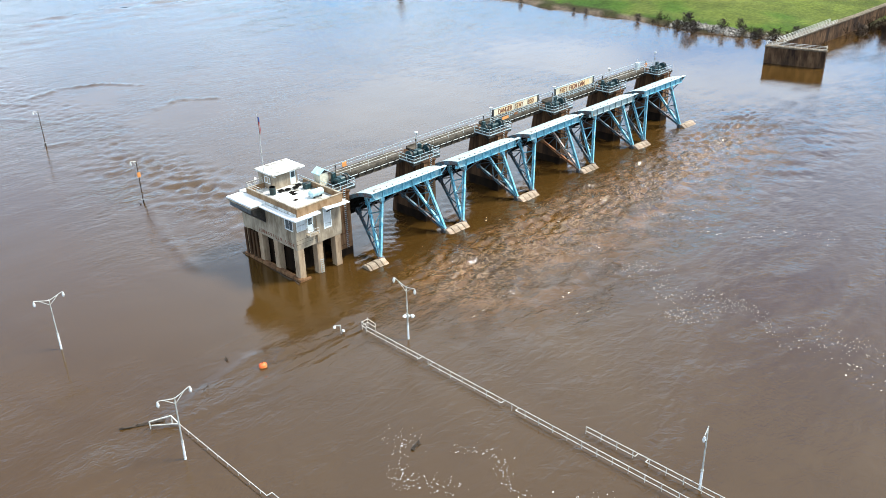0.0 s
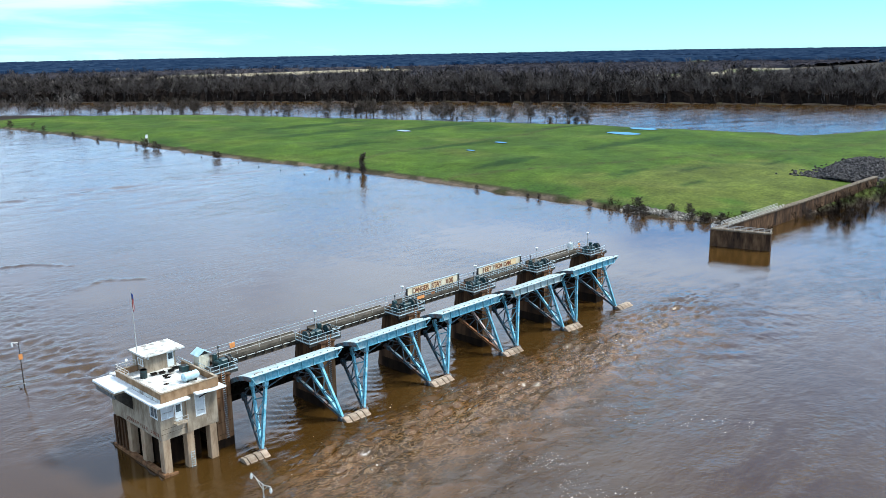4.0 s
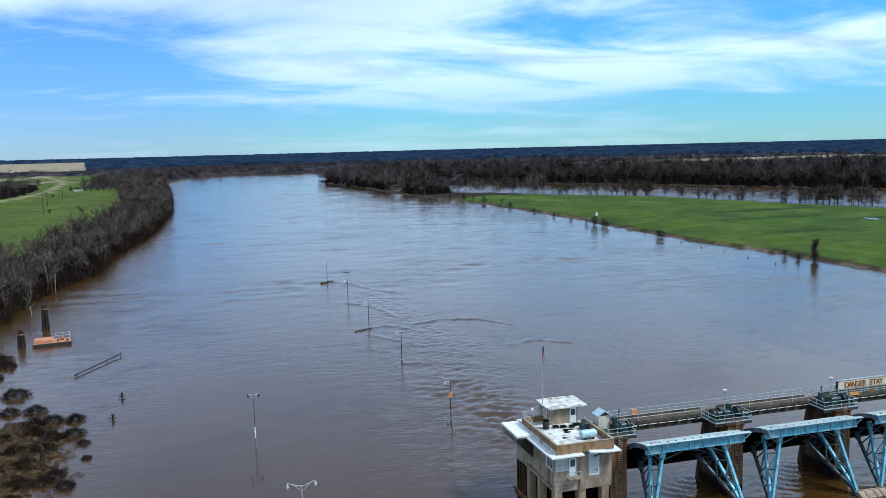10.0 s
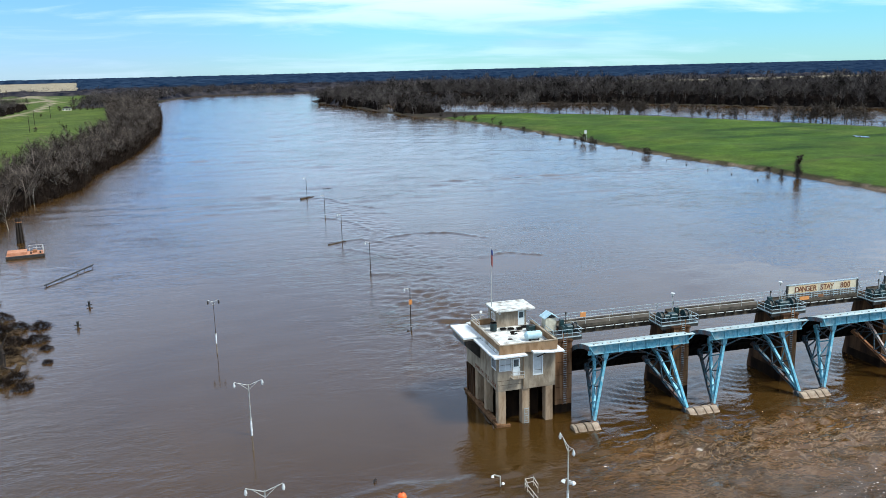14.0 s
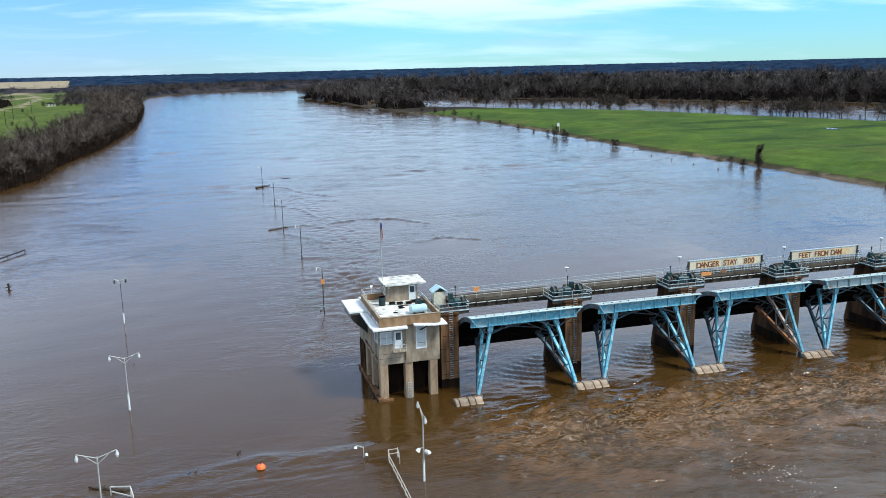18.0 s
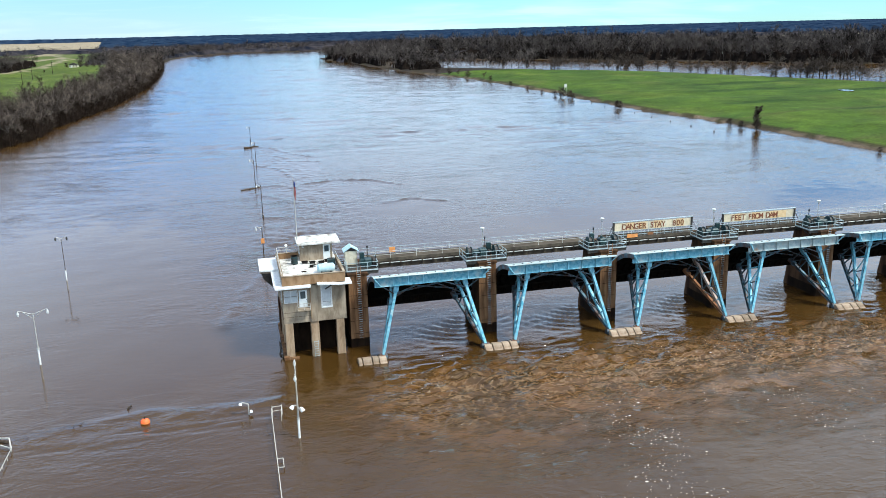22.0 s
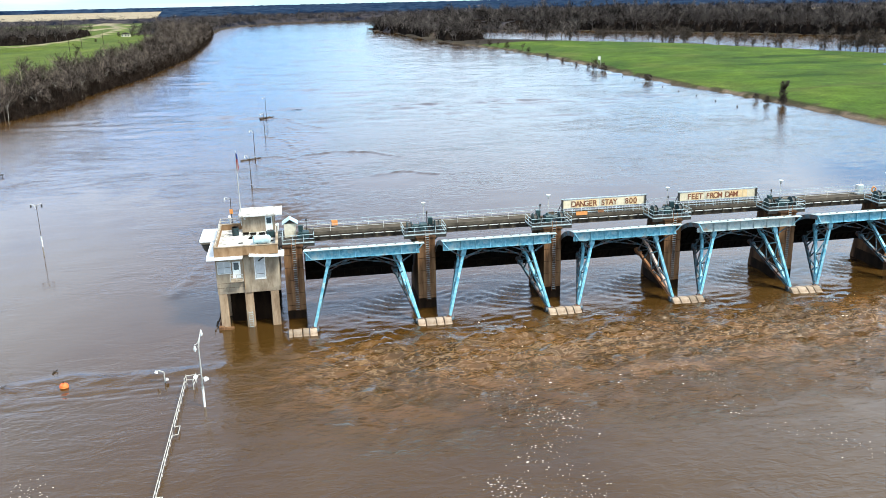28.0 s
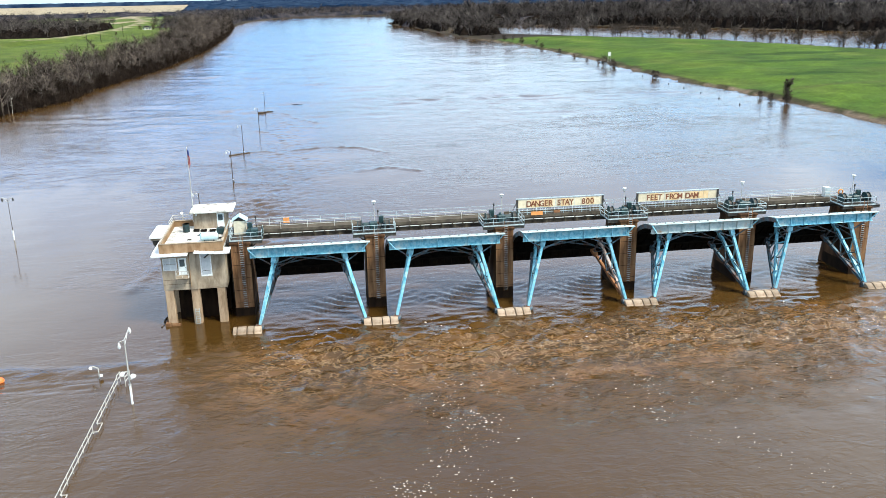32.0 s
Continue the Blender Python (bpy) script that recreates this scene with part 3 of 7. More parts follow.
def signed(poly, x, y):
    """How far points lie outside a closed outline (inside: minus)."""
    p = np.array(poly, float)
    q = np.roll(p, -1, 0)
    far = np.full(x.shape, 1e9)
    inside = np.zeros(x.shape, bool)
    for (ax, ay), (bx, by) in zip(p, q):
        dx, dy = bx - ax, by - ay
        s = np.clip(((x - ax) * dx + (y - ay) * dy) / (dx * dx + dy * dy), 0, 1)
        far = np.minimum(far, np.hypot(x - ax - s * dx, y - ay - s * dy))
        if dy:
            cross = (ay > y) != (by > y)
            inside ^= cross & (x < ax + (y - ay) * dx / dy)
    return np.where(inside, -far, far)


def wobble(x, y, scale, seed):
    """Smooth random values from -1 to 1."""
    r = np.random.RandomState(seed)
    out = np.zeros(np.shape(x))
    for k in range(7):
        a, ph, f = r.uniform(0, 2 * math.pi), r.uniform(0, 6.28), r.uniform(0.6, 1.9) / scale
        out += np.sin((np.cos(a) * x + np.sin(a) * y) * f * 2 * math.pi + ph)
    return out / 4.0


def shore(x, y):
    w = wobble(x, y, 26, 3) * 2.0 + wobble(x, y, 9, 4) * 0.8
    return np.minimum(signed(RIVER, x, y), signed(LAKE, x, y)) + w


def crest_line(y):
    return np.interp(y, [-500, 500, 700, 760, 840, 980, 1250, 1450, 1700, 2000], [-330, -320, -285, -245, -228, -223, -246, -285, -345, -430])


def levee(x, y):
    """The grass dyke on the west side: its crest line and height."""
    return 3.5 * np.clip(1.5 - np.abs(x - crest_line(y)) / 14, 0, 1) * (y < 2000)


def height(x, y):
    d = shore(x, y)
    land = np.minimum(1.1, 0.30 * d) + 1.6 * np.clip((d - 6) / 30, 0, 1) + 0.35 * wobble(x, y, 60, 5) * np.clip(d / 20, 0, 1)
    bed = np.maximum(-5, 0.45 * d)
    h = np.where(d > 0, land, bed)
    h = h + np.where((x < -100) & (d > 0), levee(x, y), 0)
    isle = 1 - ((x + 84 + 0.12 * (y - 58)) / 9.5) ** 2 - ((y - 58) / 20) ** 2 + 0.5 * wobble(x, y, 11, 33)
    h = np.where(isle > 0, np.maximum(h, 0.16 * isle), h)
    return h + 9 * np.clip((np.hypot(x, y) - 3000) / 1800, 0, 1)


def steps(*runs):
    out = []
    for a, b, s in runs:
        out += list(np.arange(a, b, s))
    return np.array(out + [runs[-1][1]], float)


GX = steps((-4700, -700, 200), (-700, -260, 22), (-260, -130, 8), (-130, -60, 3.5), (-60, 140, 20), (140, 215, 3), (215, 480, 6), (480, 760, 14), (760, 1600, 60), (1600, 4700, 200))
GY = steps((-1500, -200, 100), (-200, 0, 12), (0, 260, 3.5), (260, 720, 5), (720, 1300, 10), (1300, 1800, 22), (1800, 4700, 150))


def grid_mesh(name, gx, gy, z):
    nx, ny = len(gx), len(gy)
    co = np.empty((nx * ny, 3))
    X, Y = np.meshgrid(gx, gy)
    co[:, 0], co[:, 1], co[:, 2] = X.ravel(), Y.ravel(), z(X, Y).ravel()
    i = (np.arange(ny - 1)[:, None] * nx + np.arange(nx - 1)).ravel()
    quads = np.stack([i, i + 1, i + nx + 1, i + nx], 1)
    me = bpy.data.meshes.new(name)
    me.vertices.add(len(co))
    me.vertices.foreach_set("co", co.ravel())
    me.loops.add(quads.size)
    me.loops.foreach_set("vertex_index", quads.ravel())
    me.polygons.add(len(quads))
    me.polygons.foreach_set("loop_start", np.arange(0, quads.size, 4))
    me.polygons.foreach_set("use_smooth", np.ones(len(quads), bool))
    me.update()
    me.validate()
    return me, X.ravel(), Y.ravel()


def west_fields(x, y):
    """Ploughland beyond the levee."""
    return (y > 2080) & (y < 4250) & (x < -33 - 0.122 * (y + 94))


def levee_land(x, y):
    """Open grass on both sides of the levee."""
    return (x < -203) & (x > -600) & (y > 500) & (y < 1900)


def zone_colours(x, y):
    """What grows where: grass field, muddy edge, levee, woodland floor, far ploughland."""
    d = shore(x, y)
    grass, deep, dry = np.array((0.054, 0.088, 0.0070)), np.array((0.015, 0.040, 0.004)), np.array((0.105, 0.106, 0.022))
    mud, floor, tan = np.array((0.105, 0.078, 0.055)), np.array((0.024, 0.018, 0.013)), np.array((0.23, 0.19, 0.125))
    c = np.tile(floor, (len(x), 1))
    east = (x > 120) & (signed(LAKE, x, y) > -5) & (x < 520) & (y < 640) & (y > -40) & (np.interp(x, [150, 240, 300, 390, 430, 520], [640, 640, 600, 360, 190, 60]) > y)
    a = np.clip(wobble(x, y, 90, 7) * 0.28 + wobble(x * 0.5, y, 24, 8) * 0.22 + 0.28, 0, 1)[:, None]
    g = grass * (1 - a) + deep * a
    s = np.clip(wobble(x, y * 0.7, 55, 9) * 0.5 - 0.1, 0, 1)[:, None]
    g = g * (1 - 0.7 * s) + dry * 0.7 * s
    worn = np.clip(1.2 - ((x - 240) / 60) ** 2 - ((y - 50) / 45) ** 2 + 0.6 * wobble(x, y, 30, 52), 0, 0.5)[:, None]
    g = g * (1 - worn) + dry * worn
    for px, py, ra, rb in ((262, 330, 42, 7), (330, 300, 60, 8), (235, 262, 26, 6), (300, 380, 50, 8), (390, 230, 40, 5), (270, 215, 30, 4), (330, 150, 50, 5), (230, 150, 22, 5), (236, 92, 14, 3.5), (262, 78, 12, 3), (226, 60, 12, 2.5), (300, 60, 16, 3)):
        k = np.clip(1.3 - ((x - px) / ra) ** 2 - ((y - py) / rb) ** 2 + 0.4 * wobble(x, y, 14, 51), 0, 0.8)[:, None]
        g = g * (1 - k) + deep * 0.8 * k
    rut = np.exp(-((y - (212 + 0.10 * (x - 190) + 4 * np.sin(x / 30))) / 2.2) ** 2) * (x > 182)
    g = g * (1 - 0.6 * rut[:, None]) + np.array((0.05, 0.045, 0.014)) * 0.6 * rut[:, None]
    rut = np.exp(-((y - np.interp(x, [177, 207, 242, 280, 387], [149, 136, 119, 102, 51])) / 1.8) ** 2)
    g = g * (1 - 0.7 * rut[:, None]) + np.array((0.045, 0.04, 0.012)) * 0.7 * rut[:, None]
    c[east] = g[east]
    west = ((x < -112) & (x > -420) & (y > -200) & (y < 1120) & (d > 20)) | ((x < -205) & (x > -560) & (y >= 1120) & (y < 1900))
    c[west] = (0.75 * g + 0.25 * dry)[west]
    track = west & (np.abs(x - crest_line(y)) < 4)
    c[track] = tan
    far = (wobble(x * 0.5, y, 420, 11) > 0.5) & (np.hypot(x, y) > 900) & (d > 90)
    c[far] = tan
    fgreen = far & (wobble(x, y, 500, 12) > 0.3)
    c[fgreen] = (grass * 0.9 + tan * 0.25)
    tanfield = ((np.abs(y - 1480) < 230) & (x > 600) & (x < 1500) & (y > 1430 - 0.12 * (x - 800))) | west_fields(x, y)
    c[tanfield] = tan * 1.1
    edge = (d < 2.6) & (d > -40)
    tuss = (np.abs(x + 84) < 16) & (np.abs(y - 58) < 30)
    c[edge] = mud
    c[(edge | ((d < 7) & (signed(LAKE, x, y) < 9))) & ((signed(LAKE, x, y) < 9) | (x < 0) | (y > 660))] = mud * 0.35
    wet = (d < 0.6) & (d > -40)
    c[wet] = mud * 0.45
    c[tuss] = np.array((0.042, 0.029, 0.018))
    e2 = (d >= 2.6) & (d < 5.5)
    c[e2] = 0.15 * c[e2] + 0.6 * np.array((0.042, 0.034, 0.014))
    return c


ground_me, gxs, gys = grid_mesh("ground", GX, GY, height)
zone = ground_me.attributes.new("zone", "FLOAT_COLOR", "POINT")
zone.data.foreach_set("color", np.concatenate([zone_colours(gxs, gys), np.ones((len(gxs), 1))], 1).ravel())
ground_me.materials.append(M_GROUND)
ground = tagged(new("ground", ground_me), "flat grass river bank with muddy edge and winter woodland floor", "ground", kind="structure")

# the river: one sheet with low swells, finer round the dam
WX = steps((-4000, -200, 200), (-200, -100, 10), (-100, -50, 4), (-50, -22, 1.5), (-22, 114, 0.6), (114, 140, 4), (140, 200, 8), (200, 1000, 80), (1000, 4000, 300))
WY = steps((-1500, -150, 50), (-150, -46, 3), (-46, -14, 0.9), (-14, 18, 0.42), (18, 84, 0.8), (84, 222, 0.8), (222, 240, 2))


WAKES = [([(-8, 217), (-2, 213), (4, 195), (10, 185)], 0.16), ([(2, 178), (12, 173)], 0.12), ([(-9, 173), (-2, 163), (1, 145)], 0.14), ([(-12, 132), (-4, 134), (0, 129)], 0.16),
         ([(3, 133), (12, 137), (22, 133), (28, 124)], 0.2), ([(20, 101), (27, 104), (34, 98)], 0.16), ([(-11, 125), (-6, 117), (-1, 108)], 0.12), ([(-9, 93), (-4, 91)], 0.12),
         ([(-10.5, 48), (-4, 38), (3, 30)], 0.14), ([(-10.5, 48), (-15, 34), (-18, 20)], 0.12), ([(-40, -11), (-33, -8.5), (-27, -6.5), (-20, -8), (-14, -8), (-8, -7), (0, -5)], 0.16)]


def swell(x, y):
    """Standing waves below the gates and the wakes of piers and posts."""
    near = np.clip(1 - np.abs(y + 8) / 26, 0, 1) * np.clip((x + 8) / 14, 0, 1) * np.clip((112 - x) / 20, 0, 1)
    near = near * np.clip((0 - y) / 5, 0.12, 1)
    a = wobble(x * 0.75, y * 1.2, 8.5, 21)
    b = wobble(x * 0.8, y * 1.3, 4.6, 22)
    z = near ** 0.7 * (0.24 * a + 0.24 * (1 - 2 * np.abs(b)) + 0.14 * wobble(x, y, 2.9, 24))
    # wave trains that run off the pier tails
    for k in range(1, 6):
        for nose, y0, a0, tall, length in ((-1.4, 15.5, -2.2, 0.20, 15), (1.0, 15.5, -0.95, 0.08, 12), (-1.8, 1.5, -2.45, 0.18, 13)):
            dx, dy = x - (17.68 * k + nose), y - y0
            r = np.hypot(dx, dy) + 0.25 * wobble(x, y, 4, 40 + k)
            ang = np.arctan2(dy, dx)
            z = z + tall * np.cos(2 * math.pi * r / 1.75) * np.exp(-((ang - a0) / 0.34) ** 2) * np.clip((r - 1.0) / 2, 0, 1) * np.clip((length - r) / 6, 0, 1)
    for run, tall in WAKES:
        far = np.full(x.shape, 1e9)
        for (ax, ay), (bx, by) in zip(run, run[1:]):
            dx, dy = bx - ax, by - ay
            s = np.clip(((x - ax) * dx + (y - ay) * dy) / (dx * dx + dy * dy), 0, 1)
            far = np.minimum(far, np.hypot(x - ax - s * dx, (y - ay - s * dy) * 0.8))
        z = z + 1.7 * tall * (0.6 + 0.5 * wobble(x, y, 5, 27)) * np.exp(-((far + 0.25 * wobble(x, y, 3, 26)) / 0.85) ** 2)
    fan = np.clip(1 - np.abs(x + 3 - (70 - y) * 0.10) / 11, 0, 1) * np.clip((y - 18) / 14, 0, 1) * np.clip((88 - y) / 25, 0, 1)
    z = z + 0.34 * fan * (1 - 2 * np.abs(wobble(x * 0.5, y * 1.2, 5.0, 28)))
    trail = np.interp(y, [20, 60, 100, 150, 216], [-2, -1, 4, 2, -5]) - x
    wide_ = np.interp(y, [20, 60, 100, 150, 216], [8, 10, 11, 8, 3.5])
    z = z + 0.085 * np.clip(1.3 - np.abs(trail) / wide_, 0, 1) * (1 - 2 * np.abs(wobble(x * 0.5, y, 3.6, 30))) * (y > 16) * (y < 217)
    rip = np.clip(1 - np.abs(y + 11.5 - 0.1 * (x + 30)) / 5, 0, 1) * np.clip((x + 44) / 6, 0, 1) * np.clip((-4 - x) / 8, 0, 1)
    z = z + 0.10 * rip * (1 - 2 * np.abs(wobble(x * 0.6, y * 1.3, 3.4, 29)))
    return z + 0.012 * wobble(x, y, 14, 23)


def race(x, y):
    """The broken water of the tail race."""
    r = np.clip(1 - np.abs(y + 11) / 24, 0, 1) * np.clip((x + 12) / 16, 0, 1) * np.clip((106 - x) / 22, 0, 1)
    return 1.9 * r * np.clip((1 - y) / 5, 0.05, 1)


def ruffled(x, y):
    """How broken the surface is: strongest in the tail race, weak in the slack reach upstream."""
    low = np.clip((-y - 5) / 30, 0, 1) * 0.08
    wake = np.clip(1 - np.abs(x + 6 + (y - 60) * -0.06) / 14, 0, 1) * np.clip((y - 15) / 20, 0, 1) * np.clip((150 - y) / 40, 0, 1)
    line = np.clip(1 - np.abs(y + 10 - 0.12 * (x + 40)) / 4, 0, 1) * np.clip((x + 60) / 15, 0, 1) * np.clip((-8 - x) / 8, 0, 1)
    lake = 0.3 * np.clip((x - 200) / 60, 0, 1) * (y > 20)
    calm = np.zeros(x.shape)
    for px, py, ra, rb in ((6, 120, 15, 12), (3, 160, 8, 22), (22, 92, 14, 9), (-45, 60, 26, 46), (60, 60, 30, 22), (-30, 10, 22, 14), (140, 15, 34, 34), (125, 60, 26, 30)):
        calm = np.maximum(calm, np.clip(1.4 - ((x - px) / ra) ** 2 - ((y - py) / rb) ** 2 + 0.35 * wobble(x, y, 12, 36), 0, 1))
    return (0.17 - 0.07 * np.clip(1 - np.abs(y - 22) / 26, 0, 1) + 0.4 * wake) * (1 - 0.85 * calm) + race(x, y) + lake + low + 0.5 * line


def open_reach(x, y):
    """Wind waves where the river and the lake lie open: low, in long patches with slack water between."""
    patch = np.clip(0.55 + 0.75 * wobble(x * 0.8, y, 90, 71) + 0.45 * wobble(x * 0.7, y, 34, 72), 0.12, 1.5)
    waves = wobble(x * 0.45, y, 15, 73) + 0.7 * wobble(x * 0.5, y, 27, 74) + 0.5 * wobble(x * 0.7, y, 11, 75)
    lake = np.clip((x - 200) / 40, 0, 1) * (np.hypot(x, y) > 150)
    return (0.22 * patch * (1 - lake) + 0.26 * lake) * waves


def surface(x, y):
    """The near sheet, sunk where the lake's own sheet lies over it, and running into the open reach."""
    under = (x > 203) & (y > -58)
    return np.where(under, -0.8, swell(x, y) + np.clip((y - 150) / 90, 0, 1) * open_reach(x, y))


def finish_water(me, x, y):
    chop_ = 0.06 + 0.07 * np.clip((x - 200) / 60, 0, 1) * (y > 20) + 0.05 * np.clip((y - 100) / 500, 0, 1) + 0.16 * np.clip((-58 - x) / 25, 0, 1) * (y > 130)
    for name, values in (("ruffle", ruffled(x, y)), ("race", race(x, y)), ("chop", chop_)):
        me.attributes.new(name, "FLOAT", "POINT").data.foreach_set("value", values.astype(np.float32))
    me.materials.append(M_WATER)


water_me, wxs, wys = grid_mesh("water", WX, WY, surface)
finish_water(water_me, wxs, wys)
reach_me, rxs, rys = grid_mesh("water_upper_reach", np.arange(-240, 1001, 5.0), steps((240, 900, 4.0), (900, 1700, 8.0)), open_reach)
finish_water(reach_me, rxs, rys)
tagged(new("water_upper_reach", reach_me), "wide upper river and lake ruffled by wind, reflecting pale sky", "river", kind="structure")
lake_me, lxs, lys = grid_mesh("water_lake", np.arange(200, 1001, 5.0), np.arange(-60, 241, 5.0), open_reach)
finish_water(lake_me, lxs, lys)
tagged(new("water_lake", lake_me), "flooded oxbow lake ruffled by wind, reflecting pale sky", "lake", kind="structure")
water = tagged(new("water", water_me), "muddy brown flood water with ripples reflecting the sky", "river", kind="structure")

# ---- the dam: six piers 17.68 m apart along x, water flowing towards -y ----
SP = 17.68
PIER_X = [SP * k - 0.2 for k in range(6)]
TOP = 10.3


def rails(parent, pts, z, height, mat_, rungs=(1.0, 0.52), gap=1.7, w=0.05, closed=False, post="post", rail="rail"):
    """A pipe railing along a line of (x, y): a post each gap, and rails at shares of the height."""
    pts = [Vector((p[0], p[1], 0)) for p in pts]
    runs = list(zip(pts, pts[1:] + pts[:1])) if closed else list(zip(pts, pts[1:]))
    for a, b in runs:
        n = max(1, round((b - a).length / gap))
        for k in range(n + (0 if closed else 1)):
            p = a.lerp(b, k / n)
            part(post, rod(B(), (p.x, p.y, z), (p.x, p.y, z + height), w * 0.55, n=6), mat_, parent)
        for r in rungs:
            part(rail, bar(B(), (a.x, a.y, z + height * r), (b.x, b.y, z + height * r), w, w), mat_, parent)


def pier_body(bm, half, front, rear_top, rear_low, z0, z1):
    """A pier with an upright face downstream and a sloping rounded nose upstream."""
    rows = []
    for z in (z0, 0.0, z1):
        rear = rear_low + (rear_low - rear_top) / (z1) * -z if z > 0 else rear_low
        ring = [(-half, front), (half, front)]
        for k in range(9):
            a = math.pi * k / 8
            ring.append((half * math.cos(a), rear - half + half * math.sin(a)))
        rows.append([bm.verts.new((x, y, z)) for x, y in ring])
    n = len(rows[0])
    for lo, hi in zip(rows, rows[1:]):
        for k in range(n):
            bm.faces.new([lo[k], lo[(k + 1) % n], hi[(k + 1) % n], hi[k]])
    bm.faces.new(rows[-1])
    bm.faces.new(rows[0][::-1])
    return bm


def hoist(parent_name, x, flip, extra):
    """The gate hoist on a pier top: gearbox, motors, drums with guards, brake and control cabinet."""
    h = thing("gate_hoist", "dark green gate hoist with drums and motor on the pier", "hoist", "gate hoists", at=(x, 9.0, TOP))
    s = -1 if flip else 1
    part("base_frame", bevelled(box(B(), -2.3, 2.3, -0.9, 0.9, 0.0, 0.16), 0.02), M_DARK, h)
    part("gearbox", bevelled(box(B(), -0.55, 0.55, -0.55, 0.6, 0.16, 1.15), 0.12), M_GREEN, h)
    part("motor", rod(B(), (s * 0.55, 0.0, 0.75), (s * 1.35, 0.0, 0.75), 0.33, n=14), M_GREEN, h)
    for sx in (-1, 1):
        bm = rod(B(), (sx * 1.65, 0, 0.72), (sx * 2.1, 0, 0.72), 0.62, n=20)
        part("drum", bm, M_DARK, h)
        for e in (1.58, 2.14):
            part("drum_flange", rod(B(), (sx * e, 0, 0.72), (sx * (e + 0.06), 0, 0.72), 0.78, n=20), M_GREEN, h)
        part("shaft", rod(B(), (sx * 0.5, 0, 0.72), (sx * 2.3, 0, 0.72), 0.09, n=8), M_DARK, h)
        part("bearing", bevelled(box(B(), sx * 1.42 - 0.09, sx * 1.42 + 0.09, -0.25, 0.25, 0.16, 0.95), 0.03), M_GREEN, h)
    part("control_cabinet", bevelled(box(B(), -s * 1.15 - 0.32, -s * 1.15 + 0.32, 0.75, 1.2, 0.0, 1.65), 0.03), M_GREEN, h)
    part("brake_drum", rod(B(), (-s * 0.8, -0.1, 0.55), (-s * 0.95, -0.1, 0.55), 0.4, n=16), M_DARK, h)
    pole = part("limit_switch_pole", rod(B(), (-s * 0.75, 1.35, 0), (-s * 0.75, 1.35, 2.1), 0.05, n=8), M_DARK, h)
    part("switch_head", rod(B(), (-s * 0.75, 1.35, 2.1), (-s * 0.75, 1.35, 2.42), 0.11, n=8), M_DARK, pole)
    if extra:
        part("vent_cap", rod(B(), (-0.2, -0.2, 1.15), (-0.2, -0.2, 1.5), 0.22, 0.16, n=10), M_GREEN, h)


def pier_lamp(x, y, z, tall):
    lamp = thing("pier_lamp", "slim lamp post with white bowl head on the pier platform", "lamp post", "pier lamps", at=(x, y, z))
    part("pole", rod(B(), (0, 0, 0), (0, 0, tall - 0.35), 0.055, 0.04, n=8), M_GALV, lamp)
    part("base_plate", rod(B(), (0, 0, 0), (0, 0, 0.05), 0.16, n=8), M_GALV, lamp)
    head = part("lamp_head", rod(B(), (0, 0, tall - 0.45), (0, 0, tall - 0.06), 0.10, 0.25, n=14), M_LAMP, lamp)
    part("lens", rod(B(), (0, 0, tall - 0.52), (0, 0, tall - 0.45), 0.08, 0.12, n=10), M_DARK, head)
    part("cap", rod(B(), (0, 0, tall - 0.06), (0, 0, tall), 0.32, 0.28, n=14), M_LAMP, head)


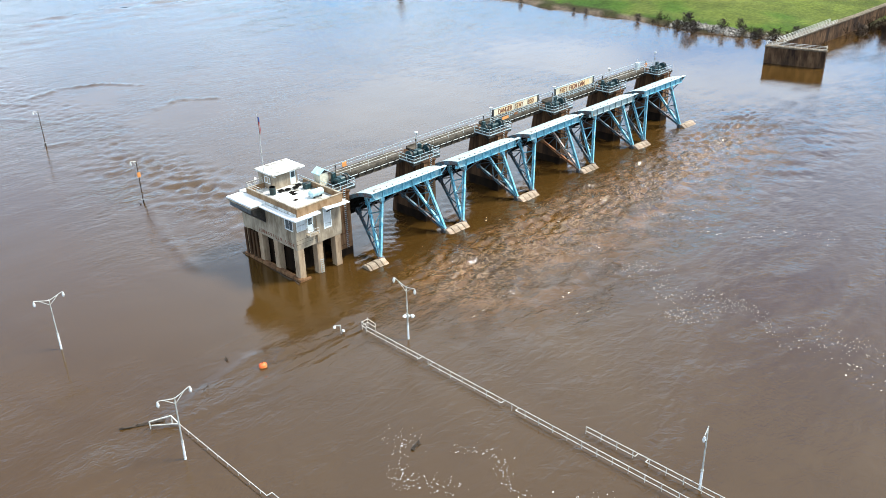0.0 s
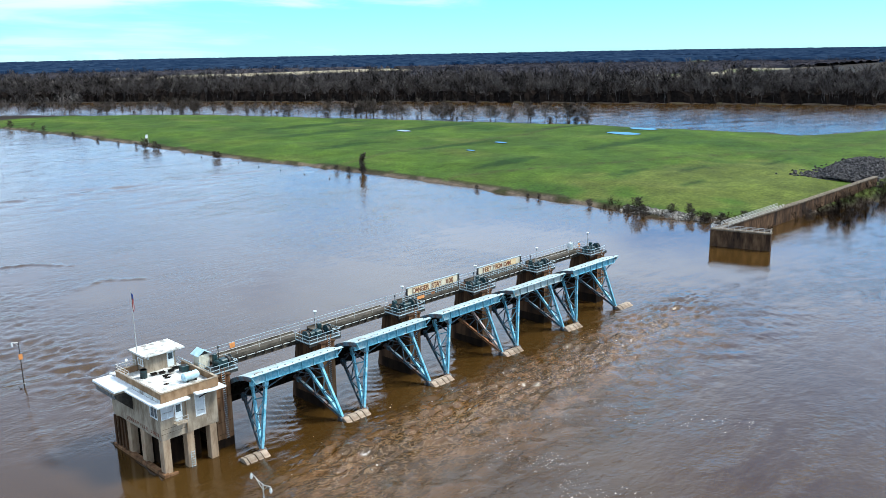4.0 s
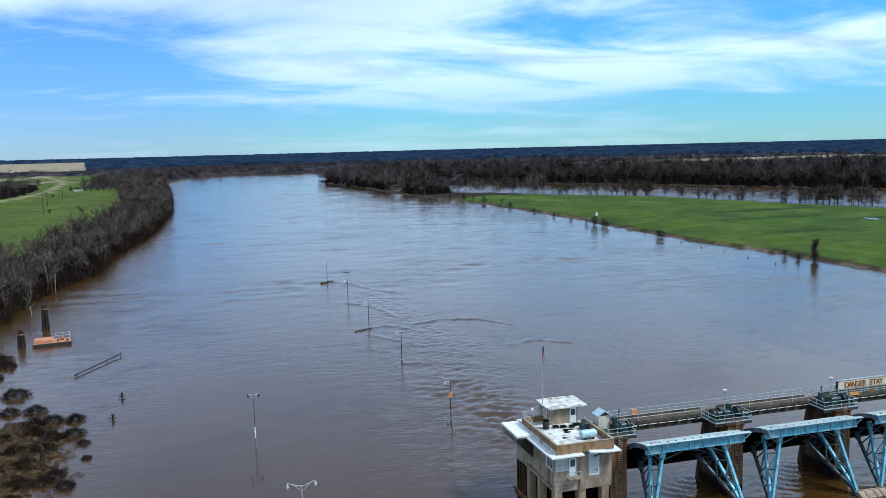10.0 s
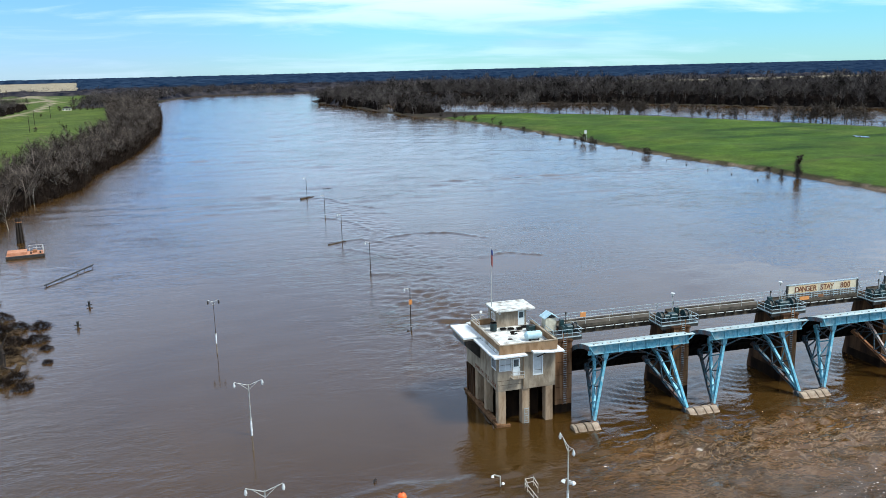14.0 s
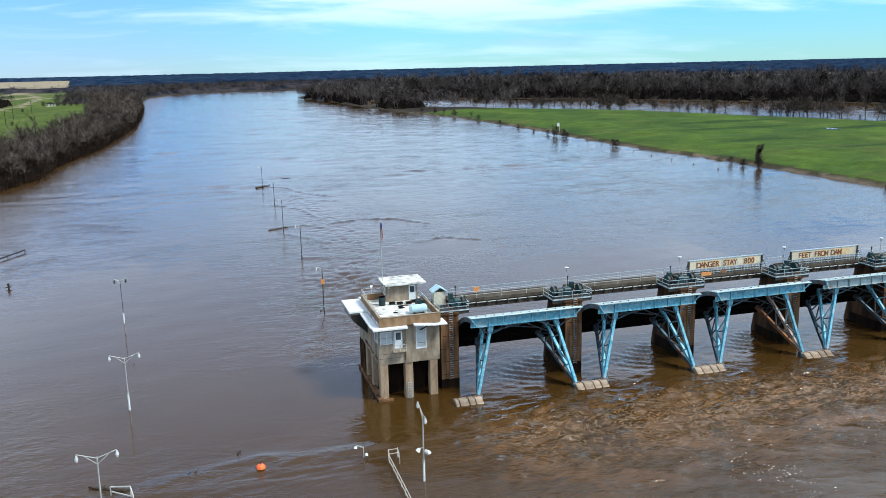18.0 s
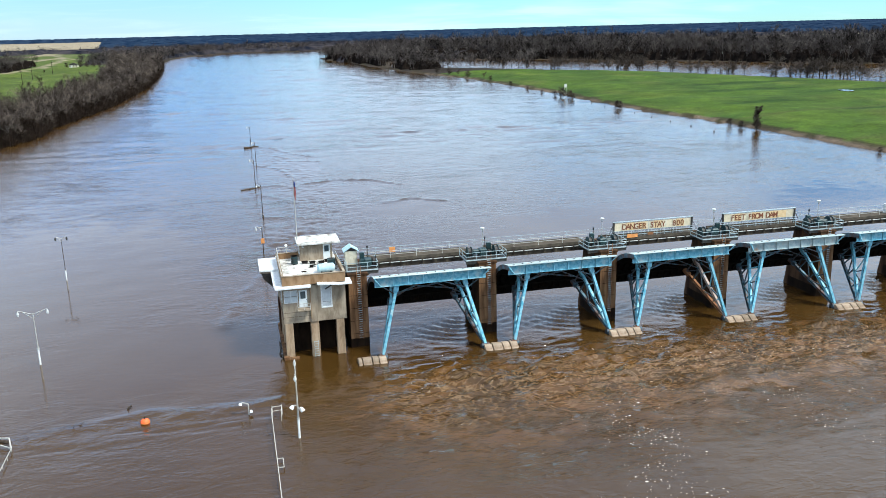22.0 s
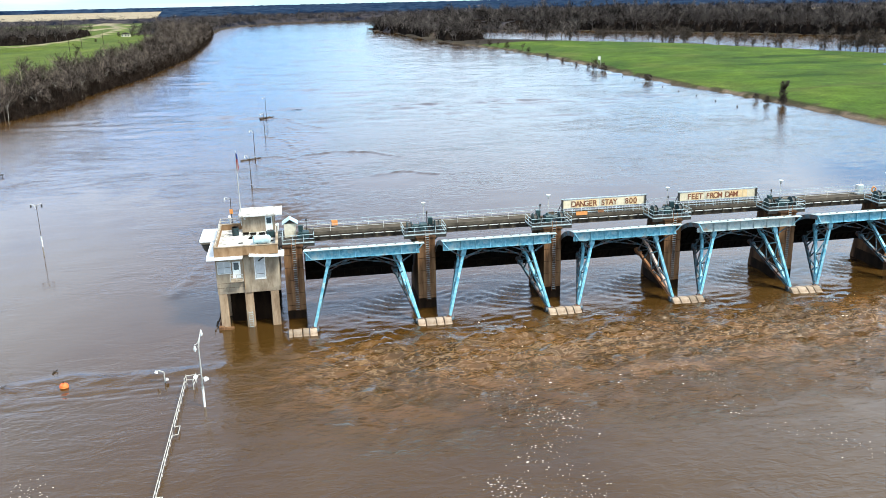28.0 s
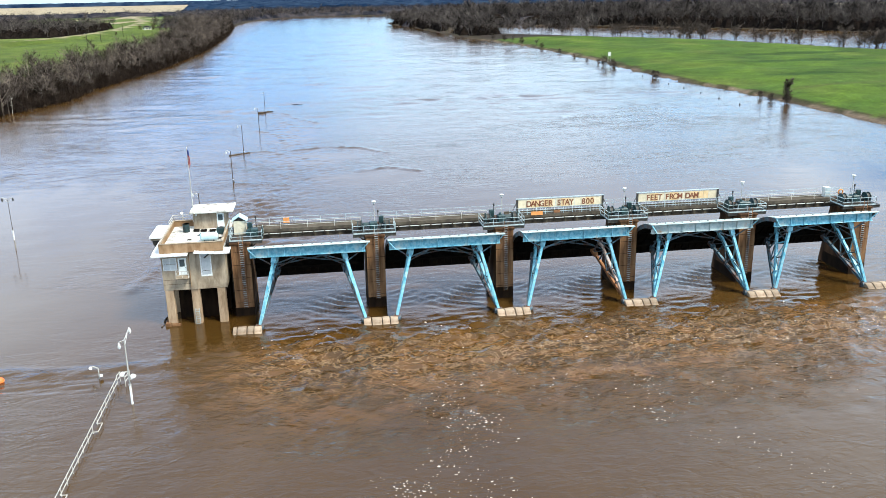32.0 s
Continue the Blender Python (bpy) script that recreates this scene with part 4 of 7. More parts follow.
for k, x in enumerate(PIER_X):
    pier = thing("dam_pier", "tall brown-stained concrete dam pier standing in flood water", "dam pier", "dam piers", at=(x, 0, 0))
    part("shaft", pier_body(B(), 1.22, 6.6, 13.5, 15.3, -4.0, 9.9), M_PIER, pier)
    # thin lighter slab: sun on the front put into its colour
    part("downstream_face", box(B(), -1.20, 1.20, 6.594, 6.7, 1.0, 9.86), M_PIER_FACE, pier, "rust-streaked downstream face in a painted sunlit tone")
    part("footing", box(B(), -2.3, 2.3, -0.6, 6.59, -4.0, -0.32), M_PIER, pier)
    part("waterline_stain", box(B(), -1.226, 1.226, 6.588, 13.4, -1.0, 1.25 + 0.22 * (k % 3)), M_UNDER, pier, "dark wet band above the water")
    part("cap", bevelled(box(B(), -1.36, 1.36, 6.48, 13.6, 9.9, TOP - 0.12), 0.04), M_PIER, pier)
    for j in range(5):
        zj = 1.9 + j * 1.75
        part("pour_joint", box(B(), -1.228, 1.228, 6.585, 6.602, zj, zj + 0.04), M_INNER, pier)
    # ladder down the downstream face
    lad = part("ladder", bar(B(), (-0.27 + 0.15, 6.42, 1.2), (-0.27 + 0.15, 6.42, TOP + 0.9), 0.07, 0.05), M_RUST, pier, "galvanised access ladder")
    part("ladder_side", bar(B(), (0.42, 6.42, 1.2), (0.42, 6.42, TOP + 0.9), 0.07, 0.05), M_RUST, lad)
    for j in range(30):
        part("rung", bar(B(), (-0.12, 6.42, 1.4 + j * 0.31), (0.42, 6.42, 1.4 + j * 0.31), 0.045, 0.045), M_RAIL, lad)
    # machinery platform
    plat = thing("hoist_platform", "steel grating platform with pipe railing round the hoist", "platform", "hoist platforms", at=(x, 0, 0))
    part("deck", bevelled(box(B(), -2.9, 2.9, 7.05, 10.6, TOP - 0.12, TOP), 0.02), M_DARK, plat)
    for e in (-2.7, -1.6, 1.6, 2.7):
        part("bracket", bar(B(), (math.copysign(1.2, e), 8.8, TOP - 1.5), (e, 8.8, TOP - 0.16), 0.14), M_DARK, plat)
    for yy in (7.2, 10.4):
        part("edge_beam", box(B(), -2.88, 2.88, yy - 0.08, yy + 0.08, TOP - 0.45, TOP - 0.125), M_DARK, plat)
    outline = [(-2.85, 10.5), (-2.85, 7.1), (2.85, 7.1), (2.85, 10.5)]
    if k == 0:
        outline = [(-1.3, 7.1), (2.85, 7.1), (2.85, 10.5)]
    if k == 5:
        outline = [(-2.85, 10.5), (-2.85, 7.1), (2.2, 7.1), (2.2, 13.4), (-1.6, 13.4)]
    rails(plat, outline, TOP, 1.12, M_RAIL, gap=1.42, w=0.06)
    for a, b in zip(outline, outline[1:]):
        part("toe_board", bar(B(), (a[0], a[1], TOP + 0.08), (b[0], b[1], TOP + 0.08), 0.03, 0.16), M_RAIL, plat)
    if k != 0:
        hoist("", x, k % 2 == 1, k > 1)
        pier_lamp(x + 0.2, 9.55 + (0.5 if k == 5 else 0), TOP, 3.9)

# hoist of the first pier stands beside the hut
hoist_1 = thing("gate_hoist", "dark green gate hoist squeezed beside a small hut", "hoist", "gate hoists", at=(1.6, 9.0, TOP))
part("gearbox", bevelled(box(B(), -0.5, 0.5, -0.55, 0.6, 0.0, 1.15), 0.12), M_GREEN, hoist_1)
part("motor", rod(B(), (-0.75, -0.6, 0.7), (-0.75, 0.4, 0.7), 0.36, n=14), M_GREEN, hoist_1)
part("drum", rod(B(), (0.6, 0, 0.7), (1.05, 0, 0.7), 0.6, n=20), M_DARK, hoist_1)
part("drum_flange", rod(B(), (1.05, 0, 0.7), (1.1, 0, 0.7), 0.75, n=20), M_GREEN, hoist_1)
part("control_cabinet", bevelled(box(B(), -0.9, -0.3, 0.8, 1.3, 0.0, 1.7), 0.03), M_GREEN, hoist_1)
sw = part("limit_switch_pole", rod(B(), (0.2, 1.4, 0), (0.2, 1.4, 2.2), 0.05, n=8), M_DARK, hoist_1)
part("switch_head", rod(B(), (0.2, 1.4, 2.2), (0.2, 1.4, 2.5), 0.11, n=8), M_DARK, sw)

hut = thing("gauge_hut", "small cream sheet-metal hut with pale blue gabled roof", "hut", at=(-0.38, 11.1, TOP))
part("wall", bevelled(box(B(), -0.8, 0.8, -0.7, 0.7, 0.0, 1.9), 0.02), M_HUT, hut)
bm = B()
prism(bm, [(-1.05, 1.84), (0, 2.5), (1.05, 1.84), (1.05, 1.92), (0, 2.6), (-1.05, 1.92)], -0.95, 0.95, "y")
part("roof", bm, M_TANK, hut, "pale blue sheet roof")
part("gable", prism(B(), [(-0.8, 1.9), (0.8, 1.9), (0, 2.42)], -0.69, 0.69, "y"), M_DARK, hut)
hd = part("door", box(B(), -0.4, 0.35, -0.73, -0.702, 0.05, 1.65), M_HUT, hut)
part("handle", rod(B(), (0.25, -0.76, 0.85), (0.25, -0.73, 0.85), 0.03, n=6), M_DARK, hd)

# blocks of the trunnion yokes, half drowned
def yoke_block(x, wide, lean):
    bm = B()
    prism(bm, [(-0.15, -0.75), (1.5, -0.75), (1.5, 0.5), (0.7, 0.58), (-0.2, 0.02)], -wide / 2, wide / 2, "x")
    bevelled(bm, 0.04)
    ob = part("trunnion_block", bm, M_BLOCK)
    ob.location, ob.rotation_euler = (x, 0.12, 0), (0, radians(lean), 0)
    return tagged(ob, "pale concrete trunnion block with sloping face just above water", "concrete block", "trunnion blocks")


for k, x in enumerate(PIER_X):
    wide = (0.55, 1.2, 0.85, 1.0) if k == 0 else (1.05, 1.35, 1.0, 1.05)
    at = x + (-1.25 if k == 0 else -2.3)
    for j, wd in enumerate(wide):
        yoke_block(at + wd / 2, wd - 0.09, (1.5, -1.0, 2.2, -2.0)[(j + k) % 4])
        at += wd + 0.03

# ---- tainter gates, all raised clear of the flood ----
R_OUT, A_LOW, A_TOP = 10.4, 22.0, 87.5
TRY, TRZ = 1.5, 0.25


def on_arc(r, deg):
    return r * math.cos(radians(deg)), r * math.sin(radians(deg))


def tainter_gate():
    g = thing("tainter_gate", "raised radial dam gate in flaking blue paint, rusty underneath", "dam gate", "tainter gates", at=(0, TRY, TRZ))
    x0, x1 = 1.45, SP - 1.45
    bm = B()
    n = 22
    rows = []
    for k in range(n + 1):
        a = A_LOW + (A_TOP - A_LOW) * k / n
        rows.append([bm.verts.new((x, *on_arc(r, a))) for x, r in ((x0, R_OUT), (x1, R_OUT), (x1, R_OUT - 0.05), (x0, R_OUT - 0.05))])
    for p, q in zip(rows, rows[1:]):
        for j in range(4):
            bm.faces.new([p[j], p[(j + 1) % 4], q[(j + 1) % 4], q[j]])
    bm.faces.new(rows[0][::-1])
    bm.faces.new(rows[-1])
    skin = part("skin_plate", bm, M_SKIN, g, "curved plate in pale flaking blue paint")
    # dark liner added behind the skin: shade inside the gate as colour
    bm = B()
    ring = [on_arc(R_OUT - 0.052, A_LOW + (A_TOP - 3 - A_LOW) * k / 16) for k in range(17)] + [on_arc(R_OUT - 0.085, A_LOW + (A_TOP - 3 - A_LOW) * k / 16) for k in range(16, -1, -1)]
    part("inner_plate", prism(bm, ring, x0 + 0.01, x1 - 0.01, "x"), M_INNER, g, "inner face of the plate, black with painted shade and rust")
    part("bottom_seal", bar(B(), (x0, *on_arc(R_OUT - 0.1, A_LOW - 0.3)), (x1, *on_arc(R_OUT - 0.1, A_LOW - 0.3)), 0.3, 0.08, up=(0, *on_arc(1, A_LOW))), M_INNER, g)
    # lip along the top edge, with bolt heads
    y, z = on_arc(R_OUT + 0.03, A_TOP)
    part("top_lip", bevelled(box(B(), x0 - 0.12, x1 + 0.5, y - 0.22, y + 0.42, z - 0.02, z + 0.07), 0.02), M_BLUE_PALE, g)
    bolts = [x0 + 0.8 + j * (x1 - x0 - 1.6) / 11 for j in range(12)]
    first = part("bolt", rod(B(), (0, 0, 0), (0, 0, 0.06), 0.10, n=8), M_DARK, g)
    first.location = (bolts[0], y + 0.25, z + 0.09)
    for bx in bolts[1:]:
        share("bolt", first.data, g, (bx, y + 0.25, z + 0.09))
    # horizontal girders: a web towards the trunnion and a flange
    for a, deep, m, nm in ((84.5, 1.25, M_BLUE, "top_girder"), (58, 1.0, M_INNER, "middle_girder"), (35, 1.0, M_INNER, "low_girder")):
        c, s = math.cos(radians(a)), math.sin(radians(a))
        side = Vector((0, -s, c)) * 0.04
        bm = B()
        lo, hi = Vector((0, (R_OUT - 0.06) * c, (R_OUT - 0.06) * s)), Vector((0, (R_OUT - deep) * c, (R_OUT - deep) * s))
        vs = [bm.verts.new(Vector((xx, 0, 0)) + p + side * f) for xx in (x0 + 0.1, x1 - 0.1) for p, f in ((lo, -1), (lo, 1), (hi, 1), (hi, -1))]
        for f in ((3, 2, 1, 0), (4, 5, 6, 7), (0, 1, 5, 4), (1, 2, 6, 5), (2, 3, 7, 6), (3, 0, 4, 7)):
            bm.faces.new([vs[q] for q in f])
        gd = part(nm, bm, m, g)
        part("flange", bar(B(), (x0 + 0.1, hi.y, hi.z), (x1 - 0.1, hi.y, hi.z), 0.42, 0.06, up=(0, c, s)), m, gd)
        if nm == "top_girder":
            st = None
            for j in range(8):
                xx = x0 + 0.5 + j * (x1 - x0 - 1.0) / 7
                mid = (lo + hi) / 2 - side * 2.2
                if not st:
                    st = part("stiffener", bar(B(), (0, hi.y, hi.z), (0, lo.y, lo.z), 0.05, 0.30, up=(0, -s, c)), M_BLUE, gd)
                    st.location = (xx, side.y * 3, side.z * 3)
                else:
                    share("stiffener", st.data, gd, (xx, side.y * 3, side.z * 3))
    # curved ribs inside the plate
    bm = B()
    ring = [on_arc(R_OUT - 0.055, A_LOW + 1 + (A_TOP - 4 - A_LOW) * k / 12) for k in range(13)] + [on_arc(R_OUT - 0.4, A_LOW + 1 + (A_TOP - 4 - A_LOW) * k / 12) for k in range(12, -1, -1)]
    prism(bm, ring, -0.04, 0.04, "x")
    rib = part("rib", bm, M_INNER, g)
    rib.location.x = x0 + 0.15
    for j in range(1, 15):
        share("rib", rib.data, g, (x0 + 0.15 + j * (x1 - x0 - 0.3) / 14, 0, 0))
    # end plates
    for xe in (x0, x1):
        ring = [on_arc(R_OUT - 0.06, A_LOW + (A_TOP - A_LOW) * k / 12) for k in range(13)] + [on_arc(R_OUT - 0.62, A_LOW + (A_TOP - A_LOW) * k / 12) for k in range(12, -1, -1)]
        part("end_plate", prism(B(), ring, xe - 0.03, xe + 0.03, "x"), M_BLUE_DK, g)
    # arms, in a fan on each side, with lattice bracing
    for sx, xt, xa in ((1, 2.15, 4.55), (-1, SP - 1.95, SP - 4.25)):
        tr = part("trunnion", rod(B(), (xt - 0.5, 0, 0), (xt + 0.5, 0, 0), 0.42, n=16), M_BLUE_DK, g)
        part("hub_pin", rod(B(), (xt - 0.62, 0, 0), (xt + 0.62, 0, 0), 0.18, n=12), M_DARK, tr)
        ends = []
        for a, m, wd in ((79, M_BLUE, 0.44), (55.5, M_BLUE, 0.36), (34, M_BLUE_DK, 0.36)):
            e = Vector((xa, *on_arc(R_OUT - 1.28, a)))
            s0 = Vector((xt, *on_arc(0.35, a)))
            ends.append((s0, e))
            d = (e - s0).normalized()
            side = d.cross(Vector((1, 0, 0))).normalized()
            arm = part("arm", bar(B(), s0, e, 0.10, wd, up=side), m, g)
            for f in (-1, 1):
                part("arm_flange", bar(B(), s0 + side * f * wd / 2, e + side * f * wd / 2, 0.34, 0.05, up=side), m, arm)
            part("gusset", bar(B(), e - d * 0.9, e + d * 0.25, 0.62, 0.5, up=side), m, arm)
        for (p0, p1), (q0, q1), fr in ((ends[0], ends[1], (0.28, 0.5, 0.74, 0.98)), (ends[1], ends[2], (0.3, 0.56, 0.8, 0.98))):
            for j, f in enumerate(fr):
                m = M_BLUE if j % 2 == 0 and p0 == ends[0][0] else M_BLUE_DK
                part("strut", bar(B(), p0.lerp(p1, f), q0.lerp(q1, f), 0.16), m, g)
                if j:
                    f0 = fr[j - 1]
                    a_, b_ = (p0.lerp(p1, f0), q0.lerp(q1, f)) if j % 2 else (q0.lerp(q1, f0), p0.lerp(p1, f))
                    part("lattice_brace", bar(B(), a_, b_, 0.15), m, g)
        # knee braces from the front arm to the top girder
        top = ends[0][0].lerp(ends[0][1], 0.86)
        gy, gz = on_arc(R_OUT - 1.2, 84)
        for off in (-2.1, 3.2):
            part("knee_brace", bar(B(), top, (xa + sx * off, gy, gz), 0.14), M_BLUE_DK, g)
        y2, z2 = on_arc(R_OUT - 1.0, 58)
        part("knee_brace", bar(B(), ends[1][0].lerp(ends[1][1], 0.82), (xa + sx * 3.6, y2, z2), 0.14), M_BLUE_DK, g)
        # side guide and brace at the end of the lip
        xe = x0 if sx == 1 else x1 + 0.2
        yl, zl = on_arc(R_OUT, A_TOP)
        part("end_brace", bar(B(), (xe, yl - 0.2, zl - 0.05), (xe - sx * -0.9, yl + 0.3, zl - 1.25), 0.12), M_BLUE, g)
    # cross bracing between the two fans, under the plate
    for a, b in (((4.6, 62), (SP - 4.3, 40)), ((4.6, 40), (SP - 4.3, 62))):
        part("cross_brace", bar(B(), (a[0], *on_arc(R_OUT - 1.05, a[1])), (b[0], *on_arc(R_OUT - 1.05, b[1])), 0.16), M_BLUE_DK, g)
    return g


gate = tainter_gate()
gate.location.x = PIER_X[0]
gates = [gate] + [copy_thing(gate, Matrix.Translation((x, TRY, TRZ))) for x in PIER_X[1:5]]


def repaint(ob, material):
    """Another paint on one piece and the pieces under it."""
    ob.data = ob.data.copy()
    ob.data.materials[0] = material
    for c in ob.children:
        repaint(c, material)


# the fourth gate's girder is bleached, and one arm of the third is bare rusty primer
for k, g in enumerate(gates):
    arms = [c for c in g.children if c.name.startswith("arm")]
    if k == 3:
        for c in g.children:
            if c.name.startswith("top_girder"):
                repaint(c, M_BLUE_PALE)
    if k == 2:
        far_arms = sorted((a for a in arms if sum(v.co.x for v in a.data.vertices) / len(a.data.vertices) > SP / 2), key=lambda a: -max(v.co.z for v in a.data.vertices))
        repaint(far_arms[1], M_RUST_PALE)
        repaint(far_arms[2], M_RUST)

# ---- service bridge over the bays ----
DECK = 10.5
for k in range(5):
    xa, xb = PIER_X[k] + 1.38, PIER_X[k + 1] - 1.38
    br = thing("service_bridge", "narrow concrete service bridge span with dark girder and railings", "bridge", "bridge spans", at=(xa, 0, 0))
    w = xb - xa
    part("deck", bevelled(box(B(), 0, w, 10.85, 13.45, DECK - 0.22, DECK), 0.02), M_DECK, br)
    for yy in (10.95, 13.3):
        part("kerb", box(B(), 0, w, yy - 0.1, yy + 0.1, DECK + 0.002, DECK + 0.2), M_DECK, br)
        part("girder", box(B(), 0, w, yy - 0.06, yy + 0.12, DECK - 1.0, DECK - 0.222), M_GIRDER, br)
        part("bottom_flange", box(B(), 0, w, yy - 0.16, yy + 0.22, DECK - 1.08, DECK - 1.002), M_GIRDER, br)
    part("conduit", rod(B(), (0, 10.76, DECK - 0.42), (w, 10.76, DECK - 0.42), 0.06, n=8), M_GALV, br)
    brk = None
    for j in range(10):
        xx = 0.7 + j * (w - 1.4) / 9
        if not brk:
            brk = part("bracket", prism(B(), [(10.9, -0.25), (10.62, -0.35), (10.62, -0.62), (10.9, -0.95)], -0.09, 0.09, "x"), M_GIRDER, br)
            brk.location = (xx, 0, DECK)
        else:
            share("bracket", brk.data, br, (xx, 0, DECK))
    if k in (0, 1, 4):
        rails(br, [(0.2, 10.9), (w - 0.2, 10.9)], DECK + 0.2, 0.95, M_RAIL_W, gap=3.4, w=0.06)
    else:
        rails(br, [(0.2, 10.9), (w - 0.2, 10.9)], DECK + 0.2, 0.95, M_RAIL, rungs=(1.0, 0.66, 0.33), gap=1.3, w=0.05)
    rails(br, [(-1.3, 13.35), (w + 1.3, 13.35)], DECK + 0.2, 0.95, M_RAIL, gap=3.2, w=0.05)


def letters(text, size, parent, at, rot, wide):
    """Raised characters side by side over the given width, each a part of its own."""
    step, turn = wide / len(text), Euler([radians(a) for a in rot]).to_matrix()
    for j, ch in enumerate(text):
        if ch != " ":
            share("letter", GLYPH[ch], parent, Vector(at) + turn @ Vector(((j + 0.5) * step - wide / 2, 0, 0)), rot, (size * 0.92, size, 1))


def danger_sign(x0, x1, words, blanks, lower):
    s = thing("warning_sign", "long river warning sign with brown letters on cream panels, dark frame", "sign", "warning signs", at=(x0, 11.3, DECK + 0.0))
    w, top = x1 - x0, 2.38
    for xx in (0, w):
        part("post", box(B(), xx - 0.12, xx + 0.12, -0.12, 0.12, -0.002, top), M_DARK, s)
        part("stay", bar(B(), (xx, 0.1, top - 0.3), (xx + (-0.9 if xx == 0 else 0.9), -0.15, 0.3), 0.07), M_DARK, s)
    part("top_beam", box(B(), -0.16, w + 0.16, -0.1, 0.1, top + 0.002, top + 0.1), M_RAIL, s)
    part("mid_beam", box(B(), 0.122, w - 0.122, -0.05, 0.05, 0.98, 1.06), M_DARK, s)
    part("backing", box(B(), 0.122, w - 0.122, 0.0, 0.04, 1.08, 2.26), M_PANEL, s, "cream painted sheet")
    for j in range(1, 9):
        part("mullion", box(B(), w * j / 9 - 0.03, w * j / 9 + 0.03, -0.02, -0.002, 1.07, 2.34), M_GALV, s)
    for a, b, text in words:
        n = len(text)
        for j in range(n):
            pa = a + (b - a) * j / n
            part("letter_panel", box(B(), pa + 0.02, pa + (b - a) / n - 0.02, -0.045, -0.025, 1.10, 2.22), M_AMBER if j % 3 else M_PANEL, s)
        letters(text, 1.16, s, ((a + b) / 2, -0.06, 1.26), (90, 0, 0), b - a)
    for a, b in blanks:
        part("blank_panel", box(B(), a, b, -0.045, -0.025, 1.12, 2.2), M_AMBER, s)
    for a, b, z0, z1, m in lower:
        part("plate", box(B(), a, b, -0.5, -0.46, z0, z1), m, s)
    for j in range(24):
        xx = 0.3 + j * (w - 0.6) / 23
        part("fence_bar", rod(B(), (xx, 0.02, 0.05), (xx, 0.02, 0.98), 0.018, n=5), M_GALV, s)


danger_sign(38.0, 50.5, [(1.35, 5.15, "DANGER"), (5.75, 8.2, "STAY"), (9.35, 11.25, "800")], [], [(1.9, 3.6, 0.1, 0.62, M_ORANGE), (5.2, 6.1, 0.3, 0.7, M_RUST)])
danger_sign(55.7, 67.9, [(1.3, 3.7, "FEET"), (4.2, 6.75, "FROM"), (7.3, 9.2, "DAM")], [(9.3, 10.0), (10.05, 10.8)], [])

mark = thing("orange_marker_board", "small orange board on the bridge railing", "sign board", at=(5.7, 13.2, DECK))
part("board", bevelled(box(B(), -0.42, 0.42, -0.04, 0.04, 0.35, 1.1), 0.02), M_ORANGE, mark)
part("leg", rod(B(), (-0.3, 0, 0), (-0.3, 0, 0.35), 0.04, n=6), M_DARK, mark)
part("leg", rod(B(), (0.3, 0, 0), (0.3, 0, 0.35), 0.04, n=6), M_DARK, mark)

ring = thing("life_ring_box", "orange life ring hung on the end railing of the dam", "life ring", at=(PIER_X[5] - 0.6, 11.6, TOP))
bm = B()
for k in range(16):
    a, b = 2 * math.pi * k / 16, 2 * math.pi * (k + 1) / 16
    rod(bm, (0.36 * math.cos(a), 0, 1.05 + 0.36 * math.sin(a)), (0.36 * math.cos(b), 0, 1.05 + 0.36 * math.sin(b)), 0.1, n=6)
part("ring", bm, M_ORANGE, ring)
part("post", rod(B(), (0, 0.2, 0), (0, 0.2, 1.7), 0.05, n=6), M_GALV, ring)
cab = thing("bridge_end_cabinet", "grey steel cabinets at the end of the service bridge", "cabinet", at=(PIER_X[5] - 2.3, 12.6, DECK))
part("body", bevelled(box(B(), -0.45, 0.45, -0.4, 0.4, 0, 1.5), 0.03), M_LAMP, cab)
part("door", box(B(), -0.4, 0.4, -0.43, -0.402, 0.08, 1.42), M_RAIL, cab)
part("mast", rod(B(), (0.3, 0.2, 1.5), (0.3, 0.2, 2.3), 0.04, n=6), M_GALV, cab)

# ---- lock control house ----
house = thing("control_house", "tan concrete lock control house on columns, white eaves and roof", "building")
X0, X1, Y0, Y1 = -10.05, -2.05, 5.0, 18.2


def wall_with_holes(name, axis, at, thick, lo, hi, z0, z1, holes, material, parent):
    """A wall along x or y, cut by openings (from, to, low, high); one solid per strip between them."""
    bm = B()
    cuts = sorted({lo, hi, *[h[0] for h in holes], *[h[1] for h in holes]})
    for a, b in zip(cuts, cuts[1:]):
        here = [h for h in holes if h[0] <= a + 1e-6 and h[1] >= b - 1e-6]
        spans = [(z0, z1)]
        for h in here:
            spans = [s for u, v in spans for s in ((u, min(v, h[2])), (max(u, h[3]), v)) if s[1] - s[0] > 1e-3]
        for u, v in spans:
            if axis == "x":
                box(bm, a, b, at, at + thick, u, v)
            else:
                box(bm, at, at + thick, a, b, u, v)
    bmesh.ops.remove_doubles(bm, verts=bm.verts, dist=1e-4)
    return part(name, bm, material, parent)


